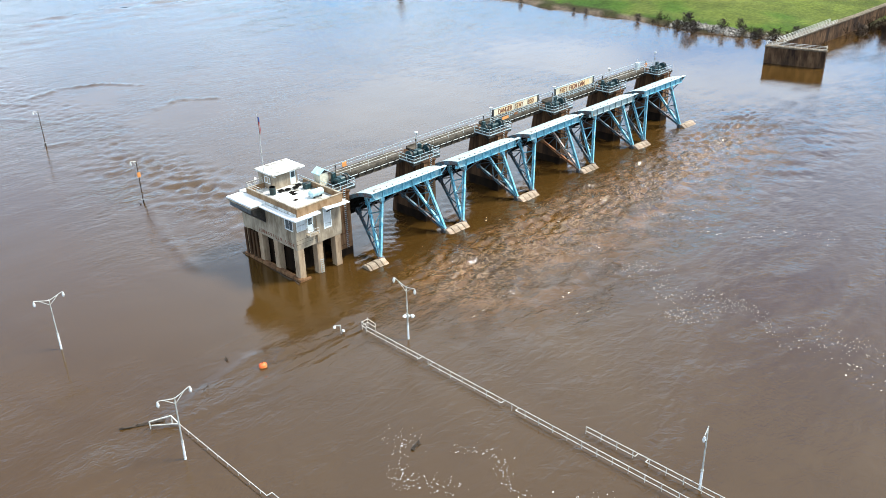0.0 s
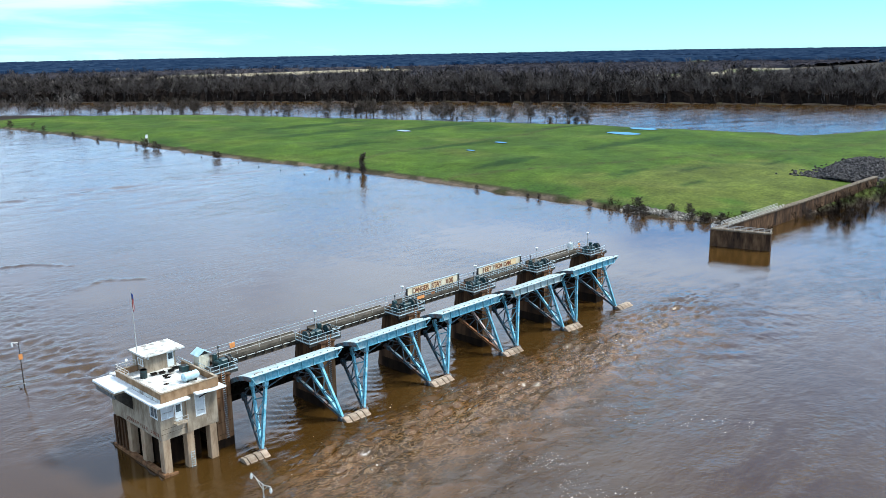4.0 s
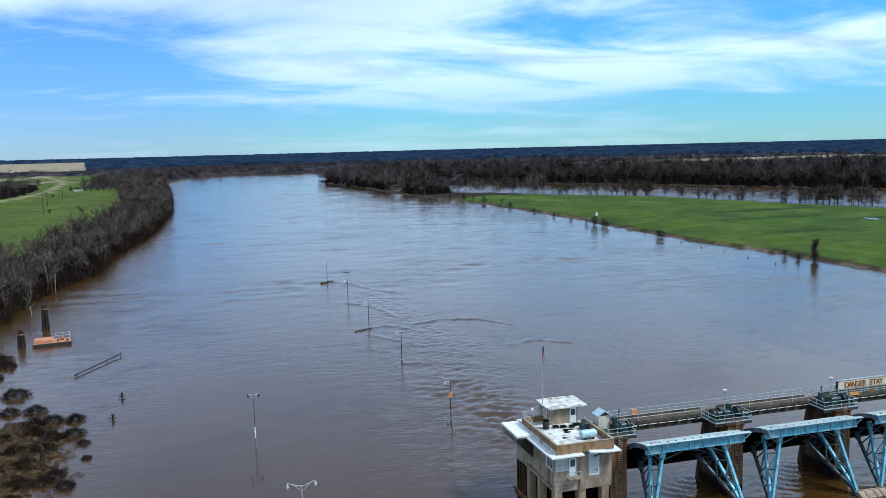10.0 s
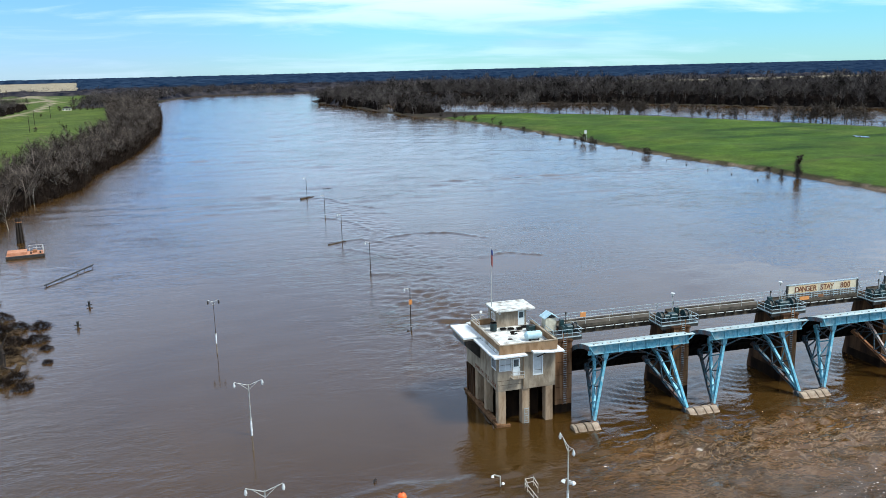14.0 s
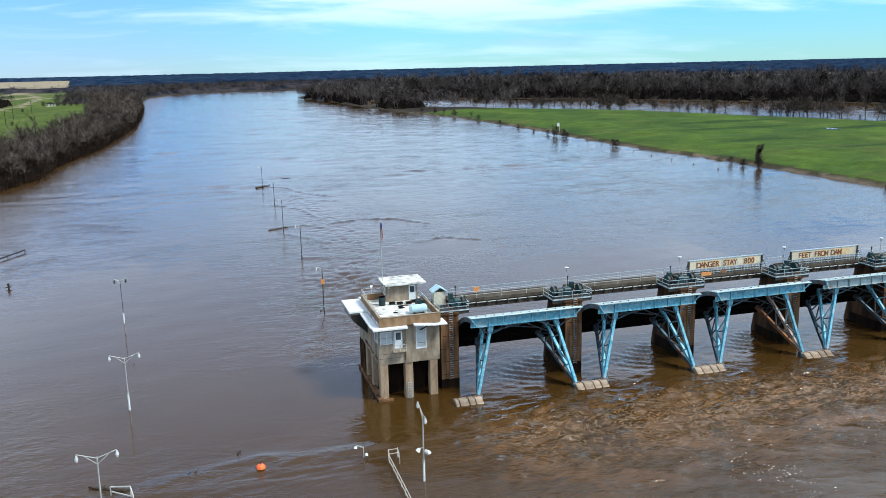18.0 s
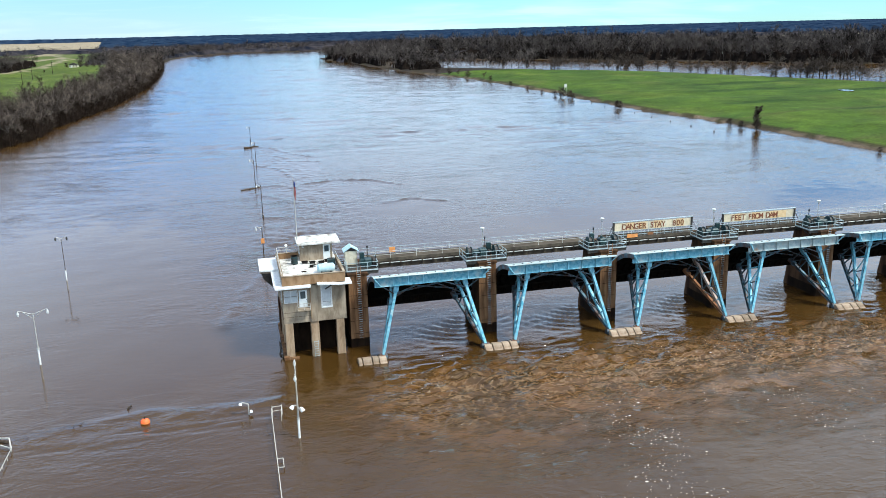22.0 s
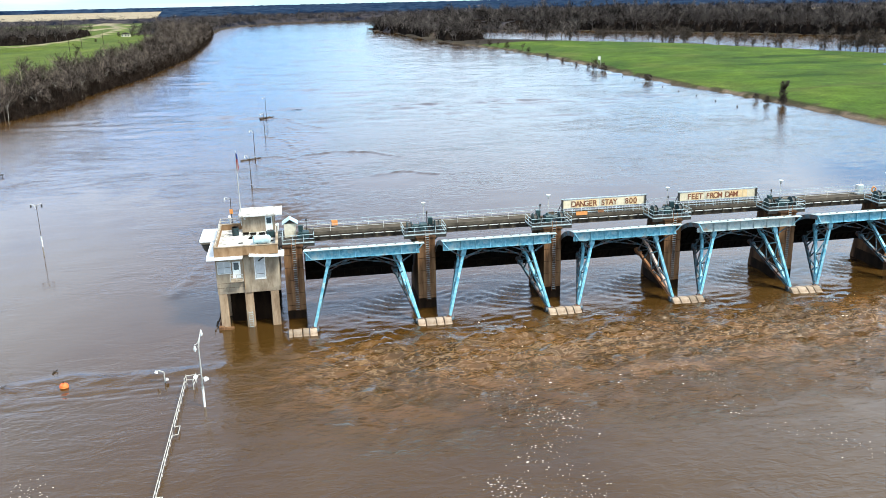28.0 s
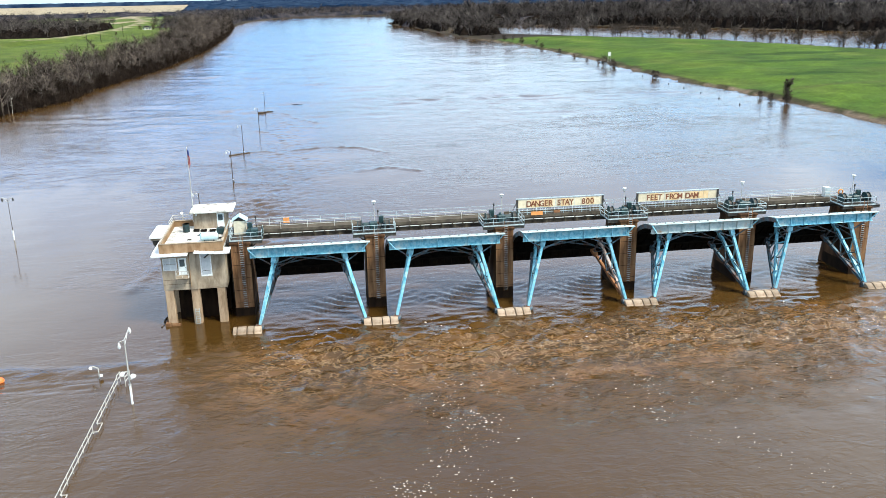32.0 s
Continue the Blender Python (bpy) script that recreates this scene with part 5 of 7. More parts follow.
# columns and the dark space under the house, its shade put into the colour
for cx in (-9.45, -6.17, -2.9):
    part("column", bevelled(box(B(), cx - 0.52, cx + 0.52, 5.02, 6.1, -3.5, 4.78), 0.05), M_COLUMN, house)
for cy in (10.4, 14.2, 17.5):
    part("column", bevelled(box(B(), -9.97, -8.95, cy - 0.5, cy + 0.5, -3.5, 4.78), 0.05), M_COLUMN, house)
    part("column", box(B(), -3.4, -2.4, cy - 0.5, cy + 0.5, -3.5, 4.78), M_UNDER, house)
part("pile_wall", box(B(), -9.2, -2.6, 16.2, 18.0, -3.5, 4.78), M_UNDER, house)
# solid block added between the columns where only shade lies
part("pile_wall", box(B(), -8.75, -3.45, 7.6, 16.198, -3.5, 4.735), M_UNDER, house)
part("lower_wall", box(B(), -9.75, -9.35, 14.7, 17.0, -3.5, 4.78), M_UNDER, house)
for j in range(4):
    part("fender_post", box(B(), -10.15, -9.9, 14.9 + j * 0.9, 15.35 + j * 0.9, -3.5, 4.6), M_PIER, house)
part("footing", box(B(), -10.3, -2.2, 4.7, 18.4, -4.0, -0.25), M_PIER, house)
part("base_sill", bevelled(box(B(), -10.35, -9.6, 4.6, 18.5, -4.0, 0.42), 0.05), M_PIER_FACE, house)
part("base_sill", bevelled(box(B(), -9.598, -8.4, 4.6, 5.0, -4.0, 0.30), 0.05), M_PIER_FACE, house)
# floor slab and upper storey
part("floor_slab", bevelled(box(B(), X0, X1, Y0, Y1, 4.782, 5.1), 0.03), M_CONC, house)
# thin plate that blackens the slab's underside with painted shade
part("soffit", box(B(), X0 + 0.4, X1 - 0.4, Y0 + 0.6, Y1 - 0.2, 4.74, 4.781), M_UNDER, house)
wall_with_holes("front_wall", "x", Y0, 0.3, X0, X1, 5.102, 9.72, [(-9.85, -8.12, 7.5, 9.15), (-8.0, -6.92, 6.75, 9.08), (-5.2, -3.8, 6.5, 9.6)], M_CONC, house)
wall_with_holes("lock_side_wall", "y", X0, 0.3, Y0 + 0.302, Y1, 5.102, 9.72, [(5.5, 7.4, 7.5, 9.15)], M_CONC, house)
wall_with_holes("dam_side_wall", "y", X1 - 0.3, 0.3, Y0 + 0.302, Y1, 5.102, 9.72, [], M_CONC, house)
part("rear_wall", box(B(), X0 + 0.302, X1 - 0.302, Y1 - 0.3, Y1, 5.102, 9.72), M_CONC, house)
part("pilaster", bevelled(box(B(), -6.62, -5.72, Y0 - 0.14, Y0 - 0.002, 4.8, 9.72), 0.02), M_CONC, house)
for zz in (5.6, 6.2):
    part("wall_joint", box(B(), X0 - 0.006, -6.64, Y0 - 0.008, Y0 - 0.001, zz, zz + 0.035), M_PIER, house)


def glazed(parent, name, axis, at, lo, hi, z0, z1, nx, nz, fw=0.08, behind=None):
    """A white-framed window with panes, set in an opening."""
    w = part(name, B_frame(axis, at, lo, hi, z0, z1, fw), M_WHITE, parent)
    for i in range(nx):
        for j in range(nz):
            a, b = lo + fw + (hi - lo - 2 * fw) * i / nx, lo + fw + (hi - lo - 2 * fw) * (i + 1) / nx
            c, d = z0 + fw + (z1 - z0 - 2 * fw) * j / nz, z0 + fw + (z1 - z0 - 2 * fw) * (j + 1) / nz
            g = 0.025
            bm = B()
            if axis == "x":
                box(bm, a + g, b - g, at + 0.06, at + 0.075, c + g, d - g)
            else:
                box(bm, at + 0.06, at + 0.075, a + g, b - g, c + g, d - g)
            part("pane", bm, behind or M_GLASS, w)
            if i:
                bm = B()
                (box(bm, a - 0.025, a + 0.025, at + 0.03, at + 0.09, c, d) if axis == "x" else box(bm, at + 0.03, at + 0.09, a - 0.025, a + 0.025, c, d))
                part("mullion", bm, M_WHITE, w)
    return w


def B_frame(axis, at, lo, hi, z0, z1, fw):
    bm = B()
    for a, b, c, d in ((lo, hi, z0, z0 + fw), (lo, hi, z1 - fw, z1), (lo, lo + fw, z0 + fw, z1 - fw), (hi - fw, hi, z0 + fw, z1 - fw)):
        if axis == "x":
            box(bm, a, b, at - 0.05, at + 0.12, c, d)
        else:
            box(bm, at - 0.05, at + 0.12, a, b, c, d)
    return bm


glazed(house, "window", "x", Y0, -9.85, -8.12, 7.5, 9.15, 2, 2, behind=M_BLIND)
glazed(house, "window", "y", X0, 5.5, 7.4, 7.5, 9.15, 2, 1)
glazed(house, "large_window", "x", Y0, -5.2, -3.8, 6.5, 9.6, 1, 1, 0.14, behind=M_BLIND)
part("rope", rod(B(), (-4.95, Y0 - 0.12, 7.35), (-4.05, Y0 - 0.12, 7.2), 0.03, n=5), M_DARK, house)
door = part("door", bevelled(box(B(), -7.98, -6.94, Y0 + 0.05, Y0 + 0.11, 6.77, 9.06), 0.01), M_DOOR, house, "pale door with glazed upper half")
part("pane", box(B(), -7.78, -7.14, Y0 + 0.03, Y0 + 0.048, 7.95, 8.9), M_GLASS, door)
part("handle", rod(B(), (-7.06, Y0, 7.8), (-7.06, Y0 + 0.05, 7.8), 0.04, n=6), M_DARK, door)
balcony = part("balcony", box(B(), -8.3, -6.64, 4.1, Y0 - 0.001, 6.55, 6.68), M_CONC, house)
for xx in (-8.25, -7.46, -6.68):
    part("post", rod(B(), (xx, 4.15, 6.68), (xx, 4.15, 7.55), 0.035, n=6), M_RAIL_W, balcony)
for zz in (7.1, 7.55):
    part("rail", bar(B(), (-8.25, 4.15, zz), (-6.68, 4.15, zz), 0.07), M_RAIL_W, balcony)
    part("rail", bar(B(), (-8.25, 4.15, zz), (-8.25, Y0, zz), 0.06), M_RAIL_W, balcony)
part("downpipe", rod(B(), (-6.55, Y0 - 0.2, 5.2), (-6.55, Y0 - 0.2, 9.6), 0.05, n=8), M_PARA, house)
ladder = part("ladder", bar(B(), (-6.4, 4.85, -0.4), (-6.4, 4.85, 2.2), 0.05), M_RAIL, house)
part("ladder_side", bar(B(), (-5.9, 4.85, -0.4), (-5.9, 4.85, 2.2), 0.05), M_RAIL, ladder)
for j in range(7):
    part("rung", bar(B(), (-6.4, 4.85, 0.1 + j * 0.33), (-5.9, 4.85, 0.1 + j * 0.33), 0.05), M_RAIL, ladder)
letters("JONESVILLE LOCK", 0.66, house, (X0 - 0.02, 9.9, 5.2), (90, 0, -90), 8.9)

# eaves: white slab along the front and the lock side, with the corner bay upstream
part("front_eave", bevelled(box(B(), -10.95, -6.5, 3.55, 4.998, 9.74, 9.98), 0.03), M_WHITE, house)
part("side_eave", bevelled(box(B(), -11.05, -10.06, 4.998, 12.2, 9.74, 9.98), 0.03), M_WHITE, house)
bm = B()
prism(bm, [(-5.68, 9.98), (-3.22, 9.80), (-3.22, 9.98), (-5.68, 10.2)], 3.55, 4.998, "y")
part("door_canopy", bevelled(bm, 0.02), M_WHITE, house)
part("end_canopy", bevelled(box(B(), -3.2, -1.3, 3.7, 6.2, 9.72, 9.9), 0.02), M_WHITE, house)
part("canopy_bracket", bar(B(), (-4.6, 4.9, 9.0), (-3.9, 3.9, 9.75), 0.14), M_DARK, house)
bay = part("corner_bay", prism(B(), [(-10.06, 9.7), (-12.2, 9.7), (-12.0, 8.9), (-10.06, 7.0)], 12.0, 17.6, "y"), M_DARK, house, "dark glazed corner bay with sloping underside")
part("bay_roof", bevelled(box(B(), -12.5, -9.99, 11.7, 17.8, 10.0, 10.3), 0.03), M_WHITE, bay)
for j in range(6):
    part("pane", box(B(), -12.22, -12.18, 12.2 + j * 0.9, 13.0 + j * 0.9, 8.95, 9.66), M_GLASS, bay)
part("fascia", box(B(), -12.4, -10.06, 11.9, 17.7, 9.702, 9.998), M_CONC, bay)
# roof deck, parapet and what stands on it
part("roof_slab", box(B(), X0 + 0.002, X1 - 0.002, Y0 - 0.5, Y1, 9.99, 10.4), M_ROOF, house)
for a, b, c, d in ((-10.0, -2.05, 4.3, 4.52), (-10.0, -9.78, 4.522, 16.3), (-2.27, -2.05, 4.522, 13.2), (-9.778, -7.0, 16.08, 16.3)):
    p = part("parapet", bevelled(box(B(), a, b, c, d, 10.0 if c < 4.6 and d < 4.6 else 10.402, 11.2), 0.015), M_PARA, house)
    part("coping", bevelled(box(B(), a - 0.05, b + 0.05, c - 0.05, d + 0.05, 11.202, 11.28), 0.015), M_CONC, p)
rails(part("roof_rail", bar(B(), (-9.9, 5.4, 11.3), (-9.9, 16.2, 11.3), 0.05), M_RAIL_W, house), [(-9.9, 12.6), (-9.9, 16.2), (-7.2, 16.2)], 11.28, 0.75, M_RAIL_W, gap=1.3, w=0.06)
r = random.Random(5)
for j in range(16):
    x, y, s = r.uniform(-9.2, -3), r.uniform(5.2, 13.5), r.uniform(0.3, 1.1)
    bm = B()
    ring = [(x + s * r.uniform(0.6, 1) * math.cos(a * 0.7), y + s * r.uniform(0.4, 0.8) * math.sin(a * 0.7)) for a in range(9)]
    part("roof_patch", prism(bm, ring, 10.402, 10.402 + 0.006 + 0.002 * j, "z"), M_WHITE if j % 3 else M_INNER, house)
pent = part("penthouse", box(B(), -6.9, -2.5, 14.2, 17.6, 10.402, 12.72), M_CONC, house, "tan concrete penthouse")
part("penthouse_roof", bevelled(box(B(), -7.25, -1.4, 13.5, 18.15, 12.722, 12.98), 0.04), M_ROOF, pent)
pd = part("penthouse_door", box(B(), -3.72, -2.78, 14.15, 14.198, 10.45, 12.5), M_DOOR, pent)
part("pane", box(B(), -3.56, -2.94, 14.13, 14.148, 11.5, 12.35), M_GLASS, pd)
glazed(pent, "window", "y", -6.955, 14.6, 16.0, 11.3, 12.3, 2, 1, 0.06)
part("wall_lamp", bevelled(box(B(), -6.6, -6.35, 13.95, 14.198, 12.3, 12.5), 0.02), M_LAMP, pent)

tank = thing("roof_tank", "pale blue horizontal steel tank on the roof", "tank", at=(-4.1, 7.6, 10.4))
bm = B()
rod(bm, (-0.95, 0, 0.66), (0.95, 0, 0.66), 0.56, n=20)
rod(bm, (-1.15, 0, 0.66), (-0.95, 0, 0.66), 0.34, 0.56, n=20)
rod(bm, (0.95, 0, 0.66), (1.15, 0, 0.66), 0.56, 0.34, n=20)
part("shell", bm, M_TANK, tank)
for xx in (-0.6, 0.6):
    part("saddle", box(B(), xx - 0.08, xx + 0.08, -0.45, 0.45, 0, 0.3), M_DARK, tank)
part("filler_pipe", rod(B(), (0.3, 0, 1.2), (0.3, 0, 1.42), 0.06, n=8), M_DARK, tank)
barrel = thing("roof_barrel", "black steel barrel on the roof", "barrel", at=(-7.75, 13.0, 10.4))
part("drum", rod(B(), (0, 0, 0), (0, 0, 1.15), 0.45, n=18), M_GREEN, barrel)
for zz in (0.05, 0.4, 0.75, 1.1):
    part("hoop", rod(B(), (0, 0, zz), (0, 0, zz + 0.05), 0.475, n=18), M_DARK, barrel)
for j, (x, y) in enumerate(((-6.4, 12.9), (-5.4, 12.6), (-4.2, 12.4), (-3.3, 12.9))):
    v = thing("roof_vent", "low dark roof vent box", "vent", "roof vents", at=(x, y, 10.4))
    part("body", bevelled(box(B(), -0.36, 0.36, -0.28, 0.28, 0, 0.22), 0.03), M_DARK, v)
    part("lid", bevelled(box(B(), -0.42, 0.42, -0.34, 0.34, 0.222, 0.28), 0.02), M_INNER, v)
ac = thing("air_conditioner", "weathered dark machine unit beside the roof tank", "machine", at=(-3.0, 11.2, 10.4))
part("casing", bevelled(box(B(), -0.5, 0.5, -0.45, 0.45, 0.05, 0.85), 0.04), M_GREEN, ac)
part("fan_guard", rod(B(), (0, 0, 0.85), (0, 0, 0.9), 0.34, n=16), M_DARK, ac)
dish = thing("satellite_dish", "small white dish at the roof edge", "dish", at=(-8.6, 16.0, 11.28))
part("mast", rod(B(), (0, 0, 0), (0, 0, 1.0), 0.035, n=6), M_GALV, dish)
part("bowl", rod(B(), (0, -0.05, 1.05), (0, -0.2, 1.12), 0.07, 0.2, n=16), M_LAMP, dish)

flag = thing("flag_pole", "grey flag pole with a furled red, white and blue flag", "flag pole", at=(-7.03, 15.83, 12.98))
part("pole", rod(B(), (0, 0, 0), (0, 0, 8.45), 0.07, 0.04, n=8), M_GALV, flag)
part("finial", rod(B(), (0, 0, 8.45), (0, 0, 8.58), 0.07, 0.03, n=8), M_GALV, flag)
cloth = part("flag", prism(B(), [(0.03, 6.2), (0.16, 5.6), (0.30, 6.3), (0.24, 7.4), (0.05, 8.2)], -0.07, 0.07, "y"), M_FLAG_R, flag)
part("canton", prism(B(), [(0.045, 7.5), (0.25, 7.35), (0.22, 8.05), (0.045, 8.2)], -0.085, 0.085, "y"), M_FLAG_B, cloth)
part("stripe", prism(B(), [(0.10, 5.9), (0.16, 5.85), (0.19, 7.2), (0.13, 7.25)], -0.08, 0.08, "y"), M_FLAG_W, cloth)

# steps and rails between house and first pier
steps_ = thing("roof_stair", "grey steel stair with railings from roof to pier platform", "stair", at=(-1.75, 12.0, TOP))
for j in range(4):
    part("tread", box(B(), -0.3, 0.3, -1.6 + j * 0.35, -1.3 + j * 0.35, 0.1 + j * 0.19, 0.15 + j * 0.19), M_RAIL, steps_)
part("landing", box(B(), -0.6, 0.4, -0.2, 2.6, -0.1, 0.0), M_DARK, steps_)
rails(steps_, [(0.35, -4.9), (0.35, -1.8)], 0.0, 1.1, M_RAIL, gap=1.3, w=0.06)
rails(steps_, [(-0.35, -1.7), (-0.35, 2.5)], 0.0, 1.15, M_RAIL, gap=1.4, w=0.06)

# ---- drowned lock: lamp posts, railings, drift ----
def lock_lamp(x, y, tall, arms, lean=(0, 0), band=2.2, extra=False, label="", paint=None, dark_top=False):
    """A lamp post standing in the water: tapered pole, white lower length, bracket arms with hanging lamps."""
    p = thing("lock_lamp_post", label or "galvanised lamp post with bracket arms standing in flood water", "lamp post", "lock lamp posts", at=(x, y, 0))
    top = Vector((lean[0], lean[1], tall))
    at = lambda z: top * (z / tall)
    part("pole", rod(B(), at(band), at(tall), 0.09 if not dark_top else 0.05, 0.06 if not dark_top else 0.04, n=10), M_DRIFT if dark_top else paint or M_GALV, p)
    part("lower_pole", rod(B(), at(-3), at(band), 0.12, n=10), paint or M_WHITE, p)
    part("collar", rod(B(), at(band - 0.06), at(band + 0.06), 0.16, n=10), M_GALV, p)
    for dx, dy, dz in arms:
        e = top + Vector((dx, dy, dz))
        arm = part("arm", rod(B(), top - Vector((0, 0, 0.15)), e, 0.05, 0.04, n=6), M_GALV, p)
        part("stay", rod(B(), top - Vector((0, 0, 0.75)), top + Vector((dx, dy, dz)) * 0.72, 0.035, n=5), M_GALV, arm)
        lamp = part("lamp", rod(B(), e - Vector((0, 0, 0.5)), e - Vector((0, 0, 0.12)), 0.18, 0.08, n=12), M_DARK if dark_top else M_LAMP, p)
        part("globe", rod(B(), e - Vector((0, 0, 0.72)), e - Vector((0, 0, 0.502)), 0.09, 0.15, n=10), M_DARK if dark_top else M_WHITE, lamp)
    if extra:
        for dx, dy, z in ((-0.45, -0.1, 3.7), (0.35, -0.3, 3.4), (0.3, 0.25, 3.2)):
            f = part("floodlight", rod(B(), at(z) + Vector((dx, dy, 0)), at(z) + Vector((dx * 1.5, dy * 1.5, -0.28)), 0.16, 0.24, n=12), M_WHITE, p)
            part("bracket", rod(B(), at(z), at(z) + Vector((dx, dy, 0)), 0.04, n=5), M_GALV, f)
    return p


V2 = [(-1.75, 0, 0.45), (1.75, 0, 0.45)]
lock_lamp(-10.25, -17.3, 7.4, [(0.1, 2.3, 0.4), (-0.15, -1.65, 0.3)], lean=(0.03, 0.05), extra=True, label="galvanised lamp post with two arms and small floodlights in flood water")
lock_lamp(-41.2, -17.2, 7.5, V2, lean=(0.1, 0.05))
lock_lamp(-40.9, 12.8, 7.0, V2)
lock_lamp(-44.4, 53.4, 7.6, [(-0.9, 0, 0.2), (0.9, 0, 0.2)], band=1.8, dark_top=True)
lock_lamp(-10.0, -57.0, 7.3, [(-1.2, -0.3, -0.2)])
ONE = [(-1.0, 0, 0.1)]
for x, y, h in ((-10.9, 48.6, 7.9), (-9.4, 93.0, 7.6), (-9.8, 130.0, 8.0), (-8.2, 173.0, 7.2), (-8.6, 216.0, 7.6)):
    lock_lamp(x, y, h, ONE, band=0.9, paint=M_DRIFT, label="slim dark lamp post with one short arm in mid-river")
board = thing("channel_marker_board", "orange diamond board on the first mid-river lamp post", "sign board", at=(-10.9, 48.45, 0))
part("board", bevelled(box(B(), -0.3, 0.3, -0.05, 0.02, 4.95, 5.85), 0.02), M_ORANGE, board)
part("clamp", box(B(), -0.12, 0.12, 0.021, 0.2, 5.2, 5.5), M_GALV, board)


def lock_rail(name, x, y0, y1, gap, bump_at=(), heights=(0.9, 0.34), label="white pipe railing of the drowned lock wall just above water"):
    r = thing(name, label, "railing", "lock railings", at=(x, 0, 0))
    n = round(abs(y1 - y0) / gap)
    for k in range(n + 1):
        y = y0 + (y1 - y0) * k / n
        part("post", rod(B(), (0, y, -1.2), (0, y, heights[0]), 0.035, n=6), M_RAIL_W, r)
    for z in heights:
        bumps = bump_at if z == heights[-1] else ()
        cuts = [y0, *bumps, y1]
        for j, (a, b) in enumerate(zip(cuts, cuts[1:])):
            off = 0.58 if j % 2 else 0.0
            part("rail", bar(B(), (off, a, z), (off, b, z), 0.065, 0.06), M_RAIL_W, r)
        for b in bumps:
            part("offset_rail", bar(B(), (0, b, z), (0.58, b, z), 0.065), M_RAIL_W, r)
    return r


lock_rail("lock_railing", -12.8, -12.3, -95.0, 1.85, (-21.8, -23.6, -34.7, -36.7))
lock_rail("lock_railing", -10.55, -44.3, -95.0, 1.85, (-50.2, -51.4))
lock_rail("lock_railing", -38.9, -12.0, -70.0, 1.9, (-28.1, -29.3), heights=(0.42,), label="single white railing of the drowned land-side lock wall")
gate_rail = thing("rail_end_gate", "small white pipe frame closing the railing end above water", "railing", at=(-12.8, -12.3, 0))
corners = [(0.0, 0.0), (0.1, 0.95), (1.15, 1.05), (1.0, -0.6)]
for (ax, ay), (bx, by) in zip(corners, corners[1:]):
    for z in (1.1, 0.6):
        part("rail", bar(B(), (ax, ay, z), (bx, by, z), 0.065), M_RAIL_W, gate_rail)
for ax, ay in corners:
    part("post", rod(B(), (ax, ay, -1.0), (ax, ay, 1.25), 0.04, n=6), M_RAIL_W, gate_rail)
mast = thing("floodlight_mast", "short white bent pipe with two small floodlights above water", "mast", at=(-15.2, -10.2, 0))
part("pipe", rod(B(), (0, 0, -1.5), (0, 0, 1.3), 0.06, n=8), M_RAIL_W, mast)
part("bend", bar(B(), (0, 0, 1.27), (-0.7, 0.3, 1.45), 0.1), M_RAIL_W, mast)
for dx, dy, z in ((-0.8, 0.2, 1.45), (0.25, -0.1, 0.6)):
    part("floodlight", rod(B(), (dx, dy, z), (dx * 1.1, dy - 0.1, z - 0.25), 0.12, 0.2, n=12), M_WHITE, mast)
land_end = thing("pipe_barrier", "white bent pipe frame at the land wall railing end", "railing", at=(-38.9, -12.0, 0))
for a, b in (((0, 0, 0.42), (-0.3, 0.9, 1.15)), ((-0.3, 0.9, 1.15), (-2.3, 1.9, 0.95)), ((-2.3, 1.9, 0.95), (-2.3, 1.9, -0.9)), ((-0.3, 0.9, 1.15), (-0.3, 0.9, -0.9)), ((0, 0, 0.4), (-2.3, 1.9, 0.45))):
    part("rail", bar(B(), a, b, 0.11), M_RAIL_W, land_end)


def drift_log(x, y, length, turn, r0, group="drift logs", label="dark wet drift log caught in the flood"):
    rg = random.Random(int(x * 13 + y * 7))
    ob = thing("drift_log", label, "log", group, at=(x, y, 0))
    bm, p = B(), Vector((-length / 2, 0, 0.02))
    for k in range(5):
        q = p + Vector((length / 5, rg.uniform(-0.15, 0.15), rg.uniform(-0.06, 0.1)))
        rod(bm, p, q, r0 * (1 - k * 0.14), r0 * (0.86 - k * 0.14), n=7)
        p = q
    part("trunk", bm, M_DRIFT, ob)
    for k in range(3):
        s = Vector((rg.uniform(-length / 2, length / 2), 0, 0.05))
        part("branch", rod(B(), s, s + Vector((rg.uniform(-0.6, 0.6), rg.uniform(-0.6, 0.6), rg.uniform(0.1, 0.5))), r0 * 0.35, r0 * 0.12, n=5), M_DRIFT, ob)
    ob.rotation_euler.z = radians(turn)


for x, y, ln, tn, r0 in ((-41.5, -8.8, 4.6, 150, 0.28), (-33.5, -8.0, 1.2, 10, 0.14), (-28.2, -4.5, 0.9, 60, 0.1), (-8.4, 216.5, 5.5, 20, 0.45), (-8.0, 218.0, 4.0, 70, 0.4), (-10.8, 49.2, 1.8, 35, 0.16),
                         (-9.4, 93.8, 1.2, 80, 0.16), (-11.0, 131.0, 6.0, 28, 0.28), (-10.2, 18.3, 2.6, 95, 0.2), (-10.6, 9.0, 5.5, 88, 0.14), (-10.5, 6.0, 3.2, 80, 0.12), (-24.0, -33.0, 1.3, 5, 0.2)):
    drift_log(x, y, ln, tn, r0)

